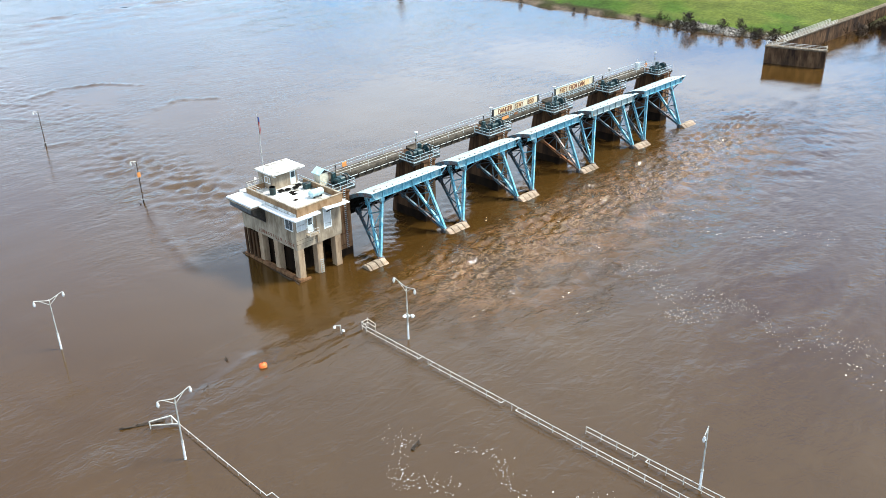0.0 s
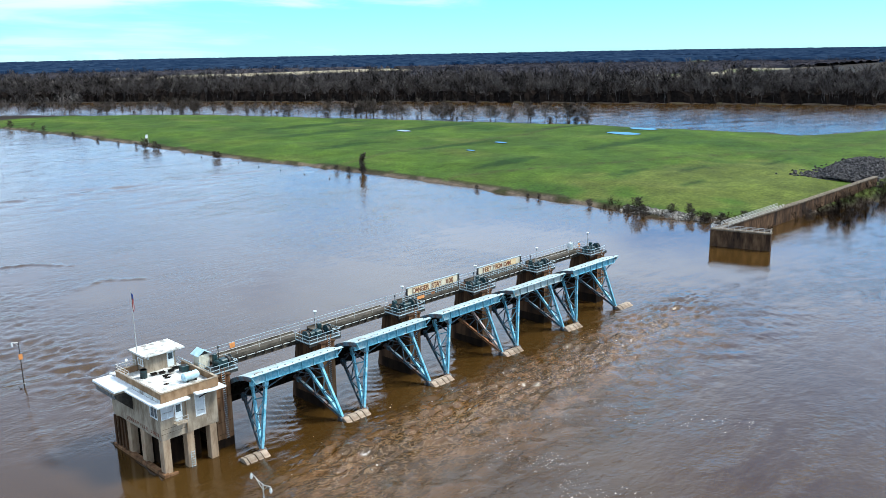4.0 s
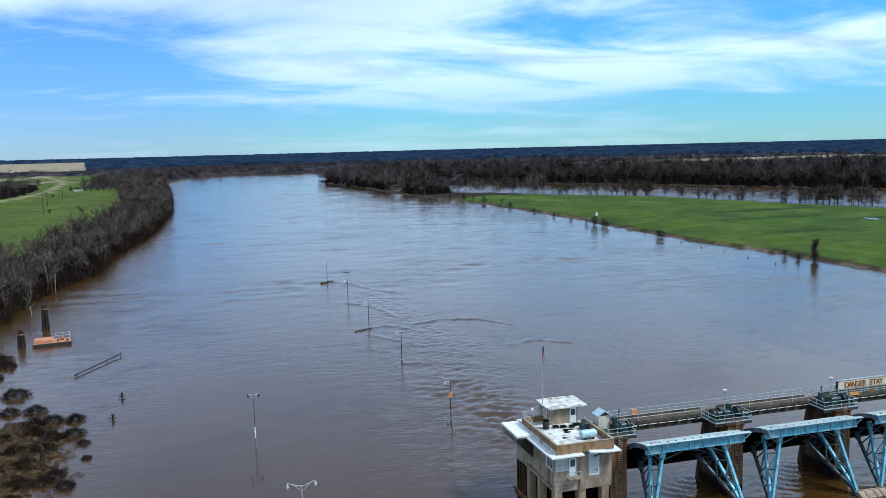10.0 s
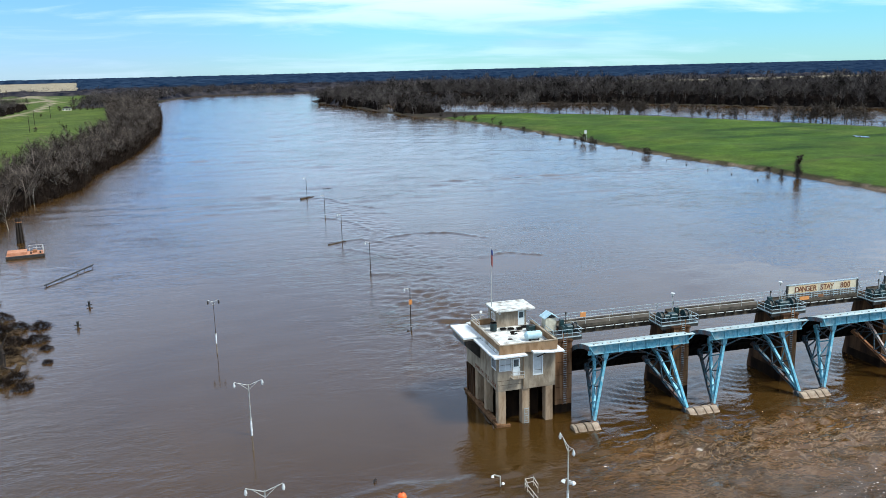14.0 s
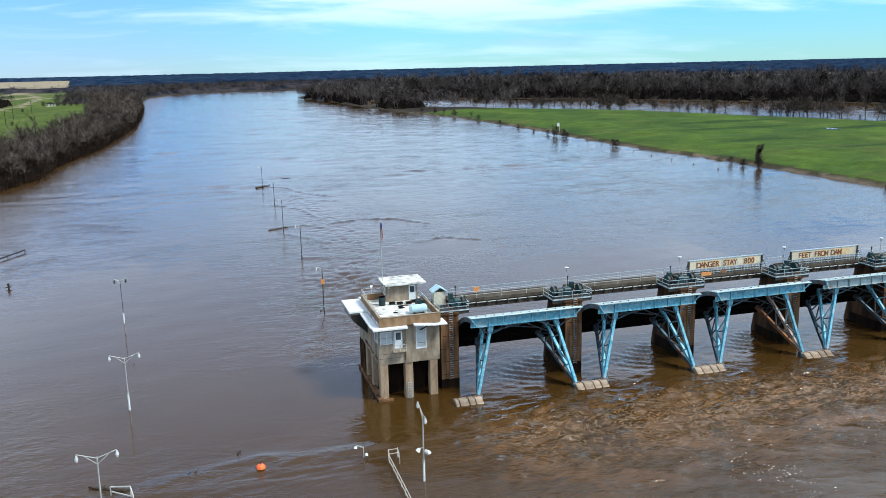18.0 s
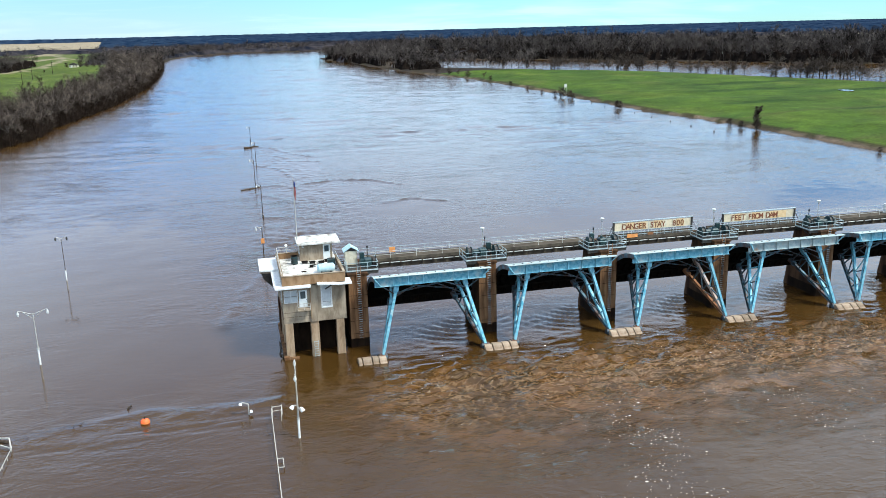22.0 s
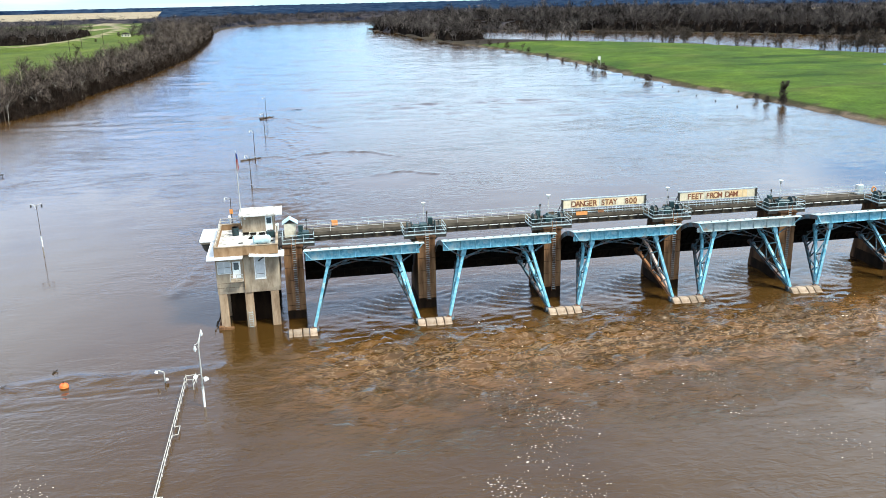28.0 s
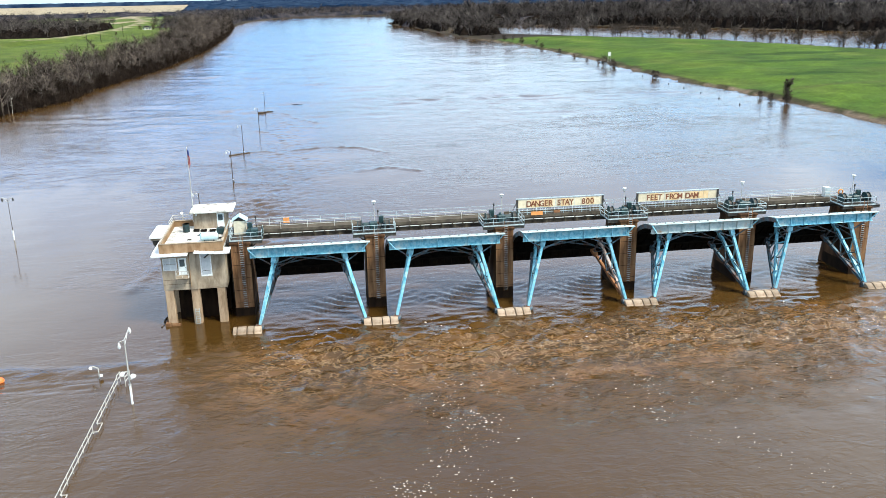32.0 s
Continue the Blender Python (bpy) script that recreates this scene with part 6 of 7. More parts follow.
buoy = thing("orange_buoy", "orange plastic mooring buoy riding in the current", "buoy", at=(-26.2, -9.1, 0))
bm = B()
bmesh.ops.create_uvsphere(bm, u_segments=16, v_segments=10, radius=0.5)
bmesh.ops.scale(bm, vec=(1.0, 0.95, 0.85), verts=bm.verts)
bmesh.ops.translate(bm, vec=(0, 0, 0.18), verts=bm.verts)
part("float", bm, M_BUOY, buoy)
part("eye", rod(B(), (0, 0, 0.58), (0, 0, 0.78), 0.09, n=8), M_DARK, buoy)
part("band", rod(B(), (0, 0, 0.12), (0, 0, 0.2), 0.505, n=16), M_ORANGE, buoy)

# ---- west side: barge, dolphins, mooring stubs, boom ----
barge = thing("work_barge", "small rusty work barge with faded red deck and pipe rail", "barge", at=(-90.5, 145.5, 0))
part("hull", bevelled(box(B(), -4.6, 4.6, -2.6, 2.6, -0.6, 0.75), 0.12), M_DARK, barge)
part("deck", box(B(), -4.45, 4.45, -2.45, 2.45, 0.752, 0.85), M_BARGE, barge)
part("hatch", bevelled(box(B(), -4.2, 0.4, -1.9, 2.1, 0.852, 1.55), 0.05), M_BARGE, barge, "raised faded red hatch cover")
for dx in (1.4, 3.6):
    part("bollard", rod(B(), (dx, -1.6, 0.85), (dx, -1.6, 1.4), 0.18, n=10), M_DARK, barge)
part("winch", bevelled(box(B(), 1.8, 2.8, -0.5, 0.6, 0.85, 1.5), 0.06), M_RUST, barge)
rails(barge, [(0.9, 2.3), (4.3, 2.3), (4.3, -2.3)], 0.85, 1.5, M_RAIL_W, gap=1.6, w=0.07)
barge.rotation_euler.z = radians(8)


def dolphin(x, y, tall, n):
    d = thing("mooring_dolphin", "cluster of black timber mooring piles standing in water", "piles", "mooring dolphins", at=(x, y, 0))
    rg = random.Random(int(x * 3 + y))
    for k in range(n):
        a = 2 * math.pi * k / n
        bx, by = 0.75 * math.cos(a), 0.75 * math.sin(a)
        part("timber_post", rod(B(), (bx * 1.25, by * 1.25, -3), (bx * 0.7, by * 0.7, tall + rg.uniform(-0.4, 0.3)), 0.3, 0.24, n=8), M_WOOD, d)
    part("wire_band", rod(B(), (0, 0, tall - 1.0), (0, 0, tall - 0.7), 0.86, n=14), M_RUST, d)


dolphin(-97.6, 144.5, 4.2, 6)
dolphin(-95.3, 166.0, 6.8, 6)
for x, y in ((-68.6, 87.0), (-69.0, 72.5)):
    s = thing("mooring_stub", "short dark mooring post stub poking from the water", "post", "mooring stubs", at=(x, y, 0))
    part("post", rod(B(), (0, 0, -2), (0, 0, 0.95), 0.22, 0.2, n=8), M_DARK, s)
    part("cap", rod(B(), (0, 0, 0.95), (0, 0, 1.1), 0.34, 0.3, n=10), M_DARK, s)
    part("cleat", bar(B(), (-0.6, 0, 0.35), (0.6, 0, 0.35), 0.16), M_DARK, s)
boom = thing("floating_boom", "thin dark pipe boom with posts lying on the water", "boom", at=(-76, 116.5, 0))
part("pipe", rod(B(), (-4.2, -8.6, 0.35), (4.0, 8.4, 0.55), 0.16, n=8), M_DARK, boom)
for f in (-0.95, -0.35, 0.3, 0.62, 0.95):
    part("post", rod(B(), (4.1 * f, 8.5 * f, -0.8), (4.1 * f, 8.5 * f, 0.75), 0.08, n=6), M_DARK, boom)
part("walk_plank", bar(B(), (2.6, 5.5, 0.62), (4.3, 8.9, 0.72), 0.22, 0.06), M_DARK, boom)
for j in range(8):
    f = thing("float_marker", "small dark float of the line along the bank", "float", "bank floats", at=(169.6 - j * 1.02, 319 - j * 18.6, 0))
    part("ball", rod(B(), (0, 0, -0.25), (0, 0, 0.42), 0.34, 0.22, n=10), M_DARK, f)
    part("ring", rod(B(), (0, 0, 0.42), (0, 0, 0.5), 0.08, n=6), M_RUST, f)

# ---- east side: guide wall, riprap, spoil heap, bank marker ----
gw = thing("guide_wall", "brown stained concrete river guide wall with white railings", "wall")
ring_ = [(149.4, 13.4), (152.6, -1.3), (154.2, -1.0), (152.3, 11.6), (206.0, 10.3), (268.0, 9.8), (268.0, 11.2), (206.0, 11.8), (154.0, 13.6)]
part("wall_body", prism(B(), ring_, -4, 4.3, "z"), M_WALL, gw)
part("coping", prism(B(), [(149.25, 13.55), (152.5, -1.5), (154.4, -1.1), (152.5, 11.4), (206, 10.1), (268.1, 9.6), (268.1, 11.4), (206, 12.0), (154.0, 13.8)], 4.302, 4.62, "z"), M_WALL_TOP, gw)
part("stain_patch", bar(B(), (149.7, 12.2, 4.25), (150.9, 8.6, 0.4), 0.22, 0.03, up=(1, 0.2, 0)), M_WHITE, gw)
gr = part("railing", bar(B(), (149.6, 13.3, 5.7), (152.8, -1.1, 5.7), 0.09), M_RAIL_W, gw)
rails(gr, [(154.1, -0.9), (152.8, -1.1), (149.6, 13.3), (151.4, 13.4)], 4.62, 1.1, M_RAIL_W, rungs=(1.0, 0.66, 0.33), gap=1.5, w=0.08)
for yy in (10.9, 12.9):
    rails(gr, [(154.6, yy), (189.0, yy - 0.35)], 4.62, 1.1, M_RAIL_W, rungs=(1.0, 0.66, 0.33), gap=2.6, w=0.08)


def rocks(name, label, n, area, size, material, seed):
    """A scatter of broken stones, joined: too many to count."""
    rg = random.Random(seed)
    verts, faces = [], []
    shape = [(-1, -1, -1), (1, -1, -1), (1, 1, -1), (-1, 1, -1), (-0.7, -0.8, 1), (0.8, -0.6, 0.8), (0.6, 0.8, 1), (-0.8, 0.6, 0.7)]
    quads = ((3, 2, 1, 0), (4, 5, 6, 7), (0, 1, 5, 4), (1, 2, 6, 5), (2, 3, 7, 6), (3, 0, 4, 7))
    spots = np.array([area(rg) for _ in range(n)])
    q = 1 - np.hypot((spots[:, 0] - 292) / 34, (spots[:, 1] - 24) / 13)
    mound = np.where(q > 0, 2.0 + 5.5 * np.sin(1.4 * np.clip(q, 0, 1)), -9)
    for (x, y), z in zip(spots, np.maximum(height(spots[:, 0], spots[:, 1]), mound)):
        s = rg.uniform(*size)
        m = Matrix.Translation((x, y, z + s * 0.25)) @ Euler((rg.uniform(-0.6, 0.6), rg.uniform(-0.6, 0.6), rg.uniform(0, 6))).to_matrix().to_4x4() @ Matrix.Diagonal((s, s * rg.uniform(0.6, 1), s * rg.uniform(0.4, 0.8), 1))
        k = len(verts)
        verts += [(m @ Vector(v))[:] for v in shape]
        faces += [[k + i for i in q] for q in quads]
    me = bpy.data.meshes.new(name)
    me.from_pydata(verts, [], faces)
    me.materials.append(material)
    return tagged(new(name, me), label, "rocks", kind="stuff")


rocks("riprap", "pale broken stone riprap along the muddy bank", 520, lambda g: (g.uniform(175, 180.5), g.choice((g.uniform(16, 58), g.uniform(34, 52)))), (0.22, 0.6), M_ROCK, 3)
rocks("spoil_heap_stones", "dark stone spoil heap on the grass by the wall", 2200, lambda g: (264 + abs(g.gauss(0, 26)), 24 + g.gauss(0, 6)), (0.25, 0.75), M_ROCK_DK, 4)
heap = B()
n = 14
rows_ = []
for j in range(7):
    f = j / 6
    rows_.append([heap.verts.new((292 + math.cos(2 * math.pi * k / n) * 34 * (1 - f) * (0.9 + 0.15 * math.sin(k * 2.3)), 24 + math.sin(2 * math.pi * k / n) * 13 * (1 - f), 2.0 + 5.5 * math.sin(f * 1.4))) for k in range(n)])
for lo, hi in zip(rows_, rows_[1:]):
    for k in range(n):
        heap.faces.new([lo[k], lo[(k + 1) % n], hi[(k + 1) % n], hi[k]])
heap_ob = part("gravel_mound", heap, M_ROCK_DK)
tagged(heap_ob, "low dark gravel spoil heap on the field", "heap")
post = thing("bank_marker", "white square marker board on a post at the field edge", "marker", at=(176.7, 373.2, 2.2))
part("board", box(B(), -0.8, 0.8, -0.06, 0.06, 2.6, 4.6), M_LAMP, post)
for dx in (-0.8, 0.8):
    part("leg", rod(B(), (dx, 0, -1), (dx, 0, 2.6), 0.12, n=6), M_GALV, post)

# ---- far west: poles on the levee, pump house ----
for x, y in ((-172, 638), (-186, 745), (-190, 862)):
    z = float(height(np.array([float(x)]), np.array([float(y)]))[0])
    u = thing("utility_pole", "dark wooden utility pole with crossarm on the levee grass", "utility pole", "utility poles", at=(x, y, z))
    part("pole", rod(B(), (0, 0, -0.5), (0, 0, 13), 0.22, 0.16, n=8), M_WOOD, u)
    part("crossarm", bar(B(), (-1.4, 0, 12.3), (1.4, 0, 12.3), 0.16), M_WOOD, u)
    for dx in (-1.25, 0, 1.25):
        part("insulator", rod(B(), (dx, 0, 12.38), (dx, 0, 12.65), 0.07, n=6), M_LAMP, u)
pump = thing("pump_house", "small pale pump house with dark roof by the levee", "building", at=(-200, 1055, float(height(np.array([-200.0]), np.array([1055.0]))[0])))
part("wall", box(B(), -5, 5, -4, 4, -0.3, 3.2), M_HUT, pump)
part("roof", prism(B(), [(-5.8, 3.202), (5.8, 3.202), (0, 5.4)], -4.8, 4.8, "y"), M_ROCK_DK, pump)
for dx in (-3.6, 0.5, 3.6):
    part("window", box(B(), dx - 0.7, dx + 0.7, -4.03, -4.002, 1.2, 2.6), M_GLASS, pump)
part("door", box(B(), -2.4, -1.3, -4.03, -4.002, -0.2, 2.0), M_DOOR, pump)

# ---- winter woods ----
def tree_shape(seed, tall, spread, limbs, twigs, droop=0.15, thick=0.022, bushy=False, flat=False, wide=1.0, rise=(0.2, 0.85)):
    """A bare tree as two lists of triangles: trunk with limbs, and a crown of thin twigs."""
    rg = random.Random(seed)
    wood, fine = [], []

    def limb(a, b, r0, r1, out):
        d = (b - a).normalized()
        s = d.cross(Vector((0.3, 0.2, 1))).normalized()
        u = s.cross(d)
        if flat:
            s = (s * rg.uniform(-1, 1) + u * rg.uniform(-1, 1)).normalized()
            out.append((a - s * r0, a + s * r0, b + s * r1))
            out.append((a - s * r0, b + s * r1, b - s * r1))
            return
        ring = lambda p, r: [p + (s * math.cos(t) + u * math.sin(t)) * r for t in (0, 2.09, 4.19)]
        p, q = ring(a, r0), ring(b, r1)
        for k in range(3):
            j = (k + 1) % 3
            out.append((p[k], p[j], q[j]))
            out.append((p[k], q[j], q[k]))

    def twig(a, d, ln, w):
        s = d.cross(Vector((rg.uniform(-1, 1), rg.uniform(-1, 1), rg.uniform(-1, 1)))).normalized() * w
        fine.append((a - s, a + s, a + d * ln))

    stems = 3 if bushy else 1
    for st in range(stems):
        base = Vector((rg.uniform(-0.12, 0.12) * tall, rg.uniform(-0.12, 0.12) * tall, 0)) if bushy else Vector((0, 0, 0))
        top = base + Vector((rg.uniform(-0.12, 0.12) * tall, rg.uniform(-0.12, 0.12) * tall, tall * rg.uniform(0.7, 0.85)))
        mid = base.lerp(top, 0.5) + Vector((rg.uniform(-0.03, 0.03) * tall, rg.uniform(-0.03, 0.03) * tall, 0))
        r0 = tall * thick
        limb(base - Vector((0, 0, tall * 0.06)), mid, r0, r0 * 0.65, wood)
        limb(mid, top, r0 * 0.65, r0 * 0.2, wood)
        for k in range(limbs):
            f = rg.uniform(0.02 if bushy else 0.3, 0.98)
            a = base.lerp(mid, f * 2) if f < 0.5 else mid.lerp(top, f * 2 - 1)
            ang = rg.uniform(0, 6.28)
            reach = spread * tall * rg.uniform(0.5, 1.0) * ((1.15 - 0.6 * f) if bushy else (0.45 + 0.75 * math.sin(math.pi * min(1, (f - 0.1) / 0.95))))
            b = a + Vector((math.cos(ang) * reach, math.sin(ang) * reach, reach * rg.uniform(*rise)))
            limb(a, b, r0 * 0.34, r0 * 0.1, wood)
            for j in range(twigs):
                g = rg.uniform(0.25, 1.0)
                p = a.lerp(b, g)
                d = ((b - a).normalized() * rg.uniform(0.2, 1) + Vector((rg.uniform(-1, 1), rg.uniform(-1, 1), rg.uniform(-droop, 1.0)))).normalized()
                twig(p, d, tall * rg.uniform(0.08, 0.17), tall * rg.uniform(0.004, 0.010) * wide)
    return wood, fine


def tri_mesh(name, tris, material):
    co = np.array([[v[:] for v in t] for t in tris], np.float32).reshape(-1, 3)
    return raw_mesh(name, co, material)


def raw_mesh(name, co, material):
    me = bpy.data.meshes.new(name)
    n = len(co)
    me.vertices.add(n)
    me.vertices.foreach_set("co", np.ascontiguousarray(co, np.float32).ravel())
    me.loops.add(n)
    me.loops.foreach_set("vertex_index", np.arange(n))
    me.polygons.add(n // 3)
    me.polygons.foreach_set("loop_start", np.arange(0, n, 3))
    me.update()
    me.materials.append(material)
    return me


def stand(name, label, spots, shapes, material, seed, size=(0.7, 1.15), sink=0.3):
    """Woodland: many bare trees joined into one object, from a few shapes turned and scaled."""
    r = np.random.RandomState(seed)
    spots = np.asarray(spots, float)
    z = height(spots[:, 0], spots[:, 1])
    packs = [np.array([[v[:] for v in t] for t in (w + f)], np.float32).reshape(-1, 3) for w, f in shapes]
    out = []
    lumps = 1 + 0.28 * wobble(spots[:, 0], spots[:, 1], 30, seed) + 0.12 * wobble(spots[:, 0], spots[:, 1], 9, seed + 1)
    kind = r.randint(0, len(packs), len(spots))
    for k, pack in enumerate(packs):
        mine = np.where(kind == k)[0]
        if not len(mine):
            continue
        a, s = r.uniform(0, 6.28, len(mine)), r.uniform(*size, len(mine)) * lumps[mine]
        c, sn = np.cos(a) * s, np.sin(a) * s
        x = pack[None, :, 0] * c[:, None] - pack[None, :, 1] * sn[:, None] + spots[mine, 0][:, None]
        y = pack[None, :, 0] * sn[:, None] + pack[None, :, 1] * c[:, None] + spots[mine, 1][:, None]
        zz = pack[None, :, 2] * (s * r.uniform(0.85, 1.15, len(mine)))[:, None] + np.maximum(z[mine], -0.3)[:, None] - sink
        out.append(np.stack([x, y, zz], -1).reshape(-1, 3))
    return tagged(new(name, raw_mesh(name, np.concatenate(out), material)), label, "woods", kind="stuff")


def scatter(n, xr, yr, keep, seed):
    r = np.random.RandomState(seed)
    x, y = r.uniform(*xr, n), r.uniform(*yr, n)
    ok = keep(x, y)
    return np.stack([x[ok], y[ok]], 1)


FULL = [tree_shape(10 + k, 15, 0.30, 15, 22, droop=0.4, flat=True, wide=0.42, rise=(0.5, 1.5)) for k in range(5)]
MID = [tree_shape(30 + k, 22, 0.27, 14, 11, droop=0.1, thick=0.011, flat=True, wide=0.9, rise=(0.7, 1.7)) for k in range(6)]
FAR = [tree_shape(50 + k, 17, 0.6, 8, 7, droop=0.7, thick=0.014, flat=True, wide=2.2) for k in range(5)]
MOUND = [tree_shape(80 + k, 3.2, 0.8, 12, 10, droop=0.8, bushy=True, flat=True, wide=1.4) for k in range(4)]
SHRUB = [tree_shape(70 + k, 5, 0.5, 9, 9, bushy=True, flat=True) for k in range(4)]

d_river = lambda x, y: signed(RIVER, x, y)
d_lake = lambda x, y: signed(LAKE, x, y)
west_bank = scatter(16000, (-170, -66), (168, 1140), lambda x, y: (d_river(x, y) > -3) & (d_river(x, y) < np.interp(y, [135, 300, 600, 800, 1140], [34, 32, 30, 45, 60])), 1)
west_bank = west_bank[np.random.RandomState(2).permutation(len(west_bank))[:2150]]
stand("west_bank_woods", "dense leafless brown woods along the flooded bank", west_bank, FULL, M_TWIG_NEAR, 3, (0.42, 1.0))
edge = scatter(9000, (-125, -66), (170, 1140), lambda x, y: (d_river(x, y) > -4) & (d_river(x, y) < 6), 4)[:1300]
# brush darkened to cover lit trunks: base shade given as colour
stand("west_bank_brush", "low dark leafless brush at the water's edge", edge, SHRUB, M_DARK_BRUSH, 5, (0.8, 1.7))
east_far = scatter(26000, (100, 1050), (-40, 1300), lambda x, y: (d_lake(x, y) > 2) & (d_lake(x, y) < 150) & (d_river(x, y) > 3) & (y > np.interp(x, [100, 240, 322, 436, 557, 642, 700, 900], [1250, 1100, 915, 734, 509, 304, 150, -60]) - 4), 6)
east_far = east_far[np.random.RandomState(7).permutation(len(east_far))[:3600]]
stand("lake_shore_woods", "tall leafless dark woods along the far lake shore", east_far, MID, M_TWIG, 8, (0.75, 1.15))
point = scatter(20000, (90, 420), (640, 1300), lambda x, y: (d_river(x, y) > 4) & (d_lake(x, y) > 2) & (y > np.interp(x, [100, 180, 260, 330], [760, 690, 640, 640])) & ((x < np.interp(y, [640, 800, 1000, 1300], [330, 240, 220, 420]))), 9)
point = point[np.random.RandomState(10).permutation(len(point))[:1700]]
stand("river_point_woods", "leafless woods on the point between river and lake", point, MID, M_TWIG, 11, (0.5, 0.85))


bend = np.concatenate([scatter(9000, (-201, -98), (1070, 1420), lambda x, y: (d_river(x, y) > 3) & (x < -104 + 0.1 * (y - 1070) + 60 * (y > 1200)), 22)[:520],
                       scatter(9000, (-200, 150), (1400, 1760), lambda x, y: (d_river(x, y) > 4) & (d_river(x, y) < 70), 23)[:420]])
stand("river_bend_woods", "leafless woods along the far bend of the river", bend, MID, M_TWIG, 24, (0.45, 0.75))


def far_keep(x, y):
    open_field = ((wobble(x * 0.5, y, 420, 11) > 0.5) & (shore(x, y) > 90)) | ((np.abs(y - 1480) < 230) & (x > 600) & (x < 1500)) | west_fields(x, y) | levee_land(x, y)
    return (shore(x, y) > 12) & ~((x < 0) & (y < 1180)) & ~open_field & (np.hypot(x, y) > 1000) & (np.abs(np.arctan2(x + 30, y + 90) - 0.42) < 0.95)


mid_far = scatter(52000, (-900, 2400), (600, 2400), lambda x, y: far_keep(x, y) & (np.hypot(x, y) < 2300), 12)[:6200]
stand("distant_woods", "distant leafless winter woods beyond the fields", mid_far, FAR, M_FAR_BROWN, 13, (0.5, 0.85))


def canopy(name, label, gx, gy, keep, tall, material, seed, rag=0.25):
    """Far woods as one closed roof of crowns, with lumps and glades."""
    def roof(x, y):
        ground_z = height(x, y)
        lumps = tall * (1 + rag * np.random.RandomState(seed).uniform(-1, 1, x.shape))
        return np.where(keep(x, y), ground_z + lumps, ground_z - 3)
    me, _, _ = grid_mesh(name, gx, gy, roof)
    me.polygons.foreach_set("use_smooth", np.zeros(len(me.polygons), bool))
    me.materials.append(material)
    return tagged(new(name, me), label, "woods", kind="stuff")


canopy("horizon_woods", "far horizon woods with blue-grey haze in their colour", np.arange(-2600, 4650, 21), np.arange(300, 4650, 21), lambda x, y: (far_keep(x, y) & (np.hypot(x, y) >= 2250)) | ((np.hypot(x, y) > 3350) & ~west_fields(x, y)), 13, M_FAR, 14, 0.2)
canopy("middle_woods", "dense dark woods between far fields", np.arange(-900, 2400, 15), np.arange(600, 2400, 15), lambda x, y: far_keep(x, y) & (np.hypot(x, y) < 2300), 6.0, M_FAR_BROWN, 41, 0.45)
# lumpy sheets whose near-black stands in for shade beneath the crowns
canopy("lake_shore_thicket", "dark sheet of thicket and painted shade under the lake shore woods", np.arange(90, 1050, 6.5), np.arange(-60, 1300, 6.5), lambda x, y: (d_lake(x, y) > 7) & (d_lake(x, y) < 150) & (d_river(x, y) > 8) & (y > np.interp(x, [100, 180, 240, 322, 436, 557, 642, 700, 900], [760, 700, 1000, 915, 734, 509, 304, 150, -60])), 7.0, M_THICKET, 43, 0.5)
canopy("west_bank_thicket", "dark sheet of thicket and painted shade under the flooded bank woods", np.arange(-180, -60, 2.6), np.arange(166, 1150, 4.0), lambda x, y: (d_river(x, y) > 0.5) & (d_river(x, y) < np.interp(y, [135, 300, 600, 800, 1140], [30, 28, 27, 42, 56])), 4.2, M_THICKET, 45, 0.5)
canopy("brush_mat", "matted brown grass heaped on the flooded bank", np.arange(-104, -64, 0.6), np.arange(26, 96, 0.6), lambda x, y: (((x + 81 + 0.12 * (y - 58)) / 9) ** 2 + ((y - 56) / 22) ** 2 < 0.85 + 0.6 * wobble(x, y, 9, 61)) & (wobble(x, y, 5, 62) > -0.3), 0.20, M_BRUSH, 47, 0.8)
mat_growth = scatter(4000, (-96, -68), (32, 84), lambda x, y: ((x + 81 + 0.12 * (y - 58)) / 9) ** 2 + ((y - 56) / 22) ** 2 < 0.9 + 0.6 * wobble(x, y, 9, 61), 32)[:420]
stand("tangled_mat", "tangled dead brown stems matted over the flooded bank", mat_growth, MOUND, M_STEMS, 33, (0.12, 0.42))
levee_woods = scatter(9000, (-520, -246), (880, 1130), lambda x, y: x < np.interp(y, [880, 960, 1130], [-262, -250, -258]) + 4 * wobble(x, y, 25, 15), 16)[:900]
stand("levee_woods", "dark leafless woods behind the grass levee", levee_woods, MID, M_TWIG, 17, (0.5, 0.85))
# the same shade-black sheet for the levee woods
canopy("levee_thicket", "dark sheet of thicket and painted shade under the woods behind the levee", np.arange(-530, -244, 4.5), np.arange(874, 1140, 4.5), lambda x, y: (x < np.interp(y, [880, 960, 1130], [-266, -254, -262]) + 4 * wobble(x, y, 25, 15)) & (y > 882) & (y < 1128), 6.0, M_THICKET, 48, 0.5)
isle = scatter(900, (-112, -98), (20, 150), lambda x, y: d_river(x, y) > -5, 21)[:130]
stand("flooded_brush", "tangled brown leafless brush on the flooded bank", isle, MOUND, M_DARK_BRUSH, 19, (0.5, 1.0))


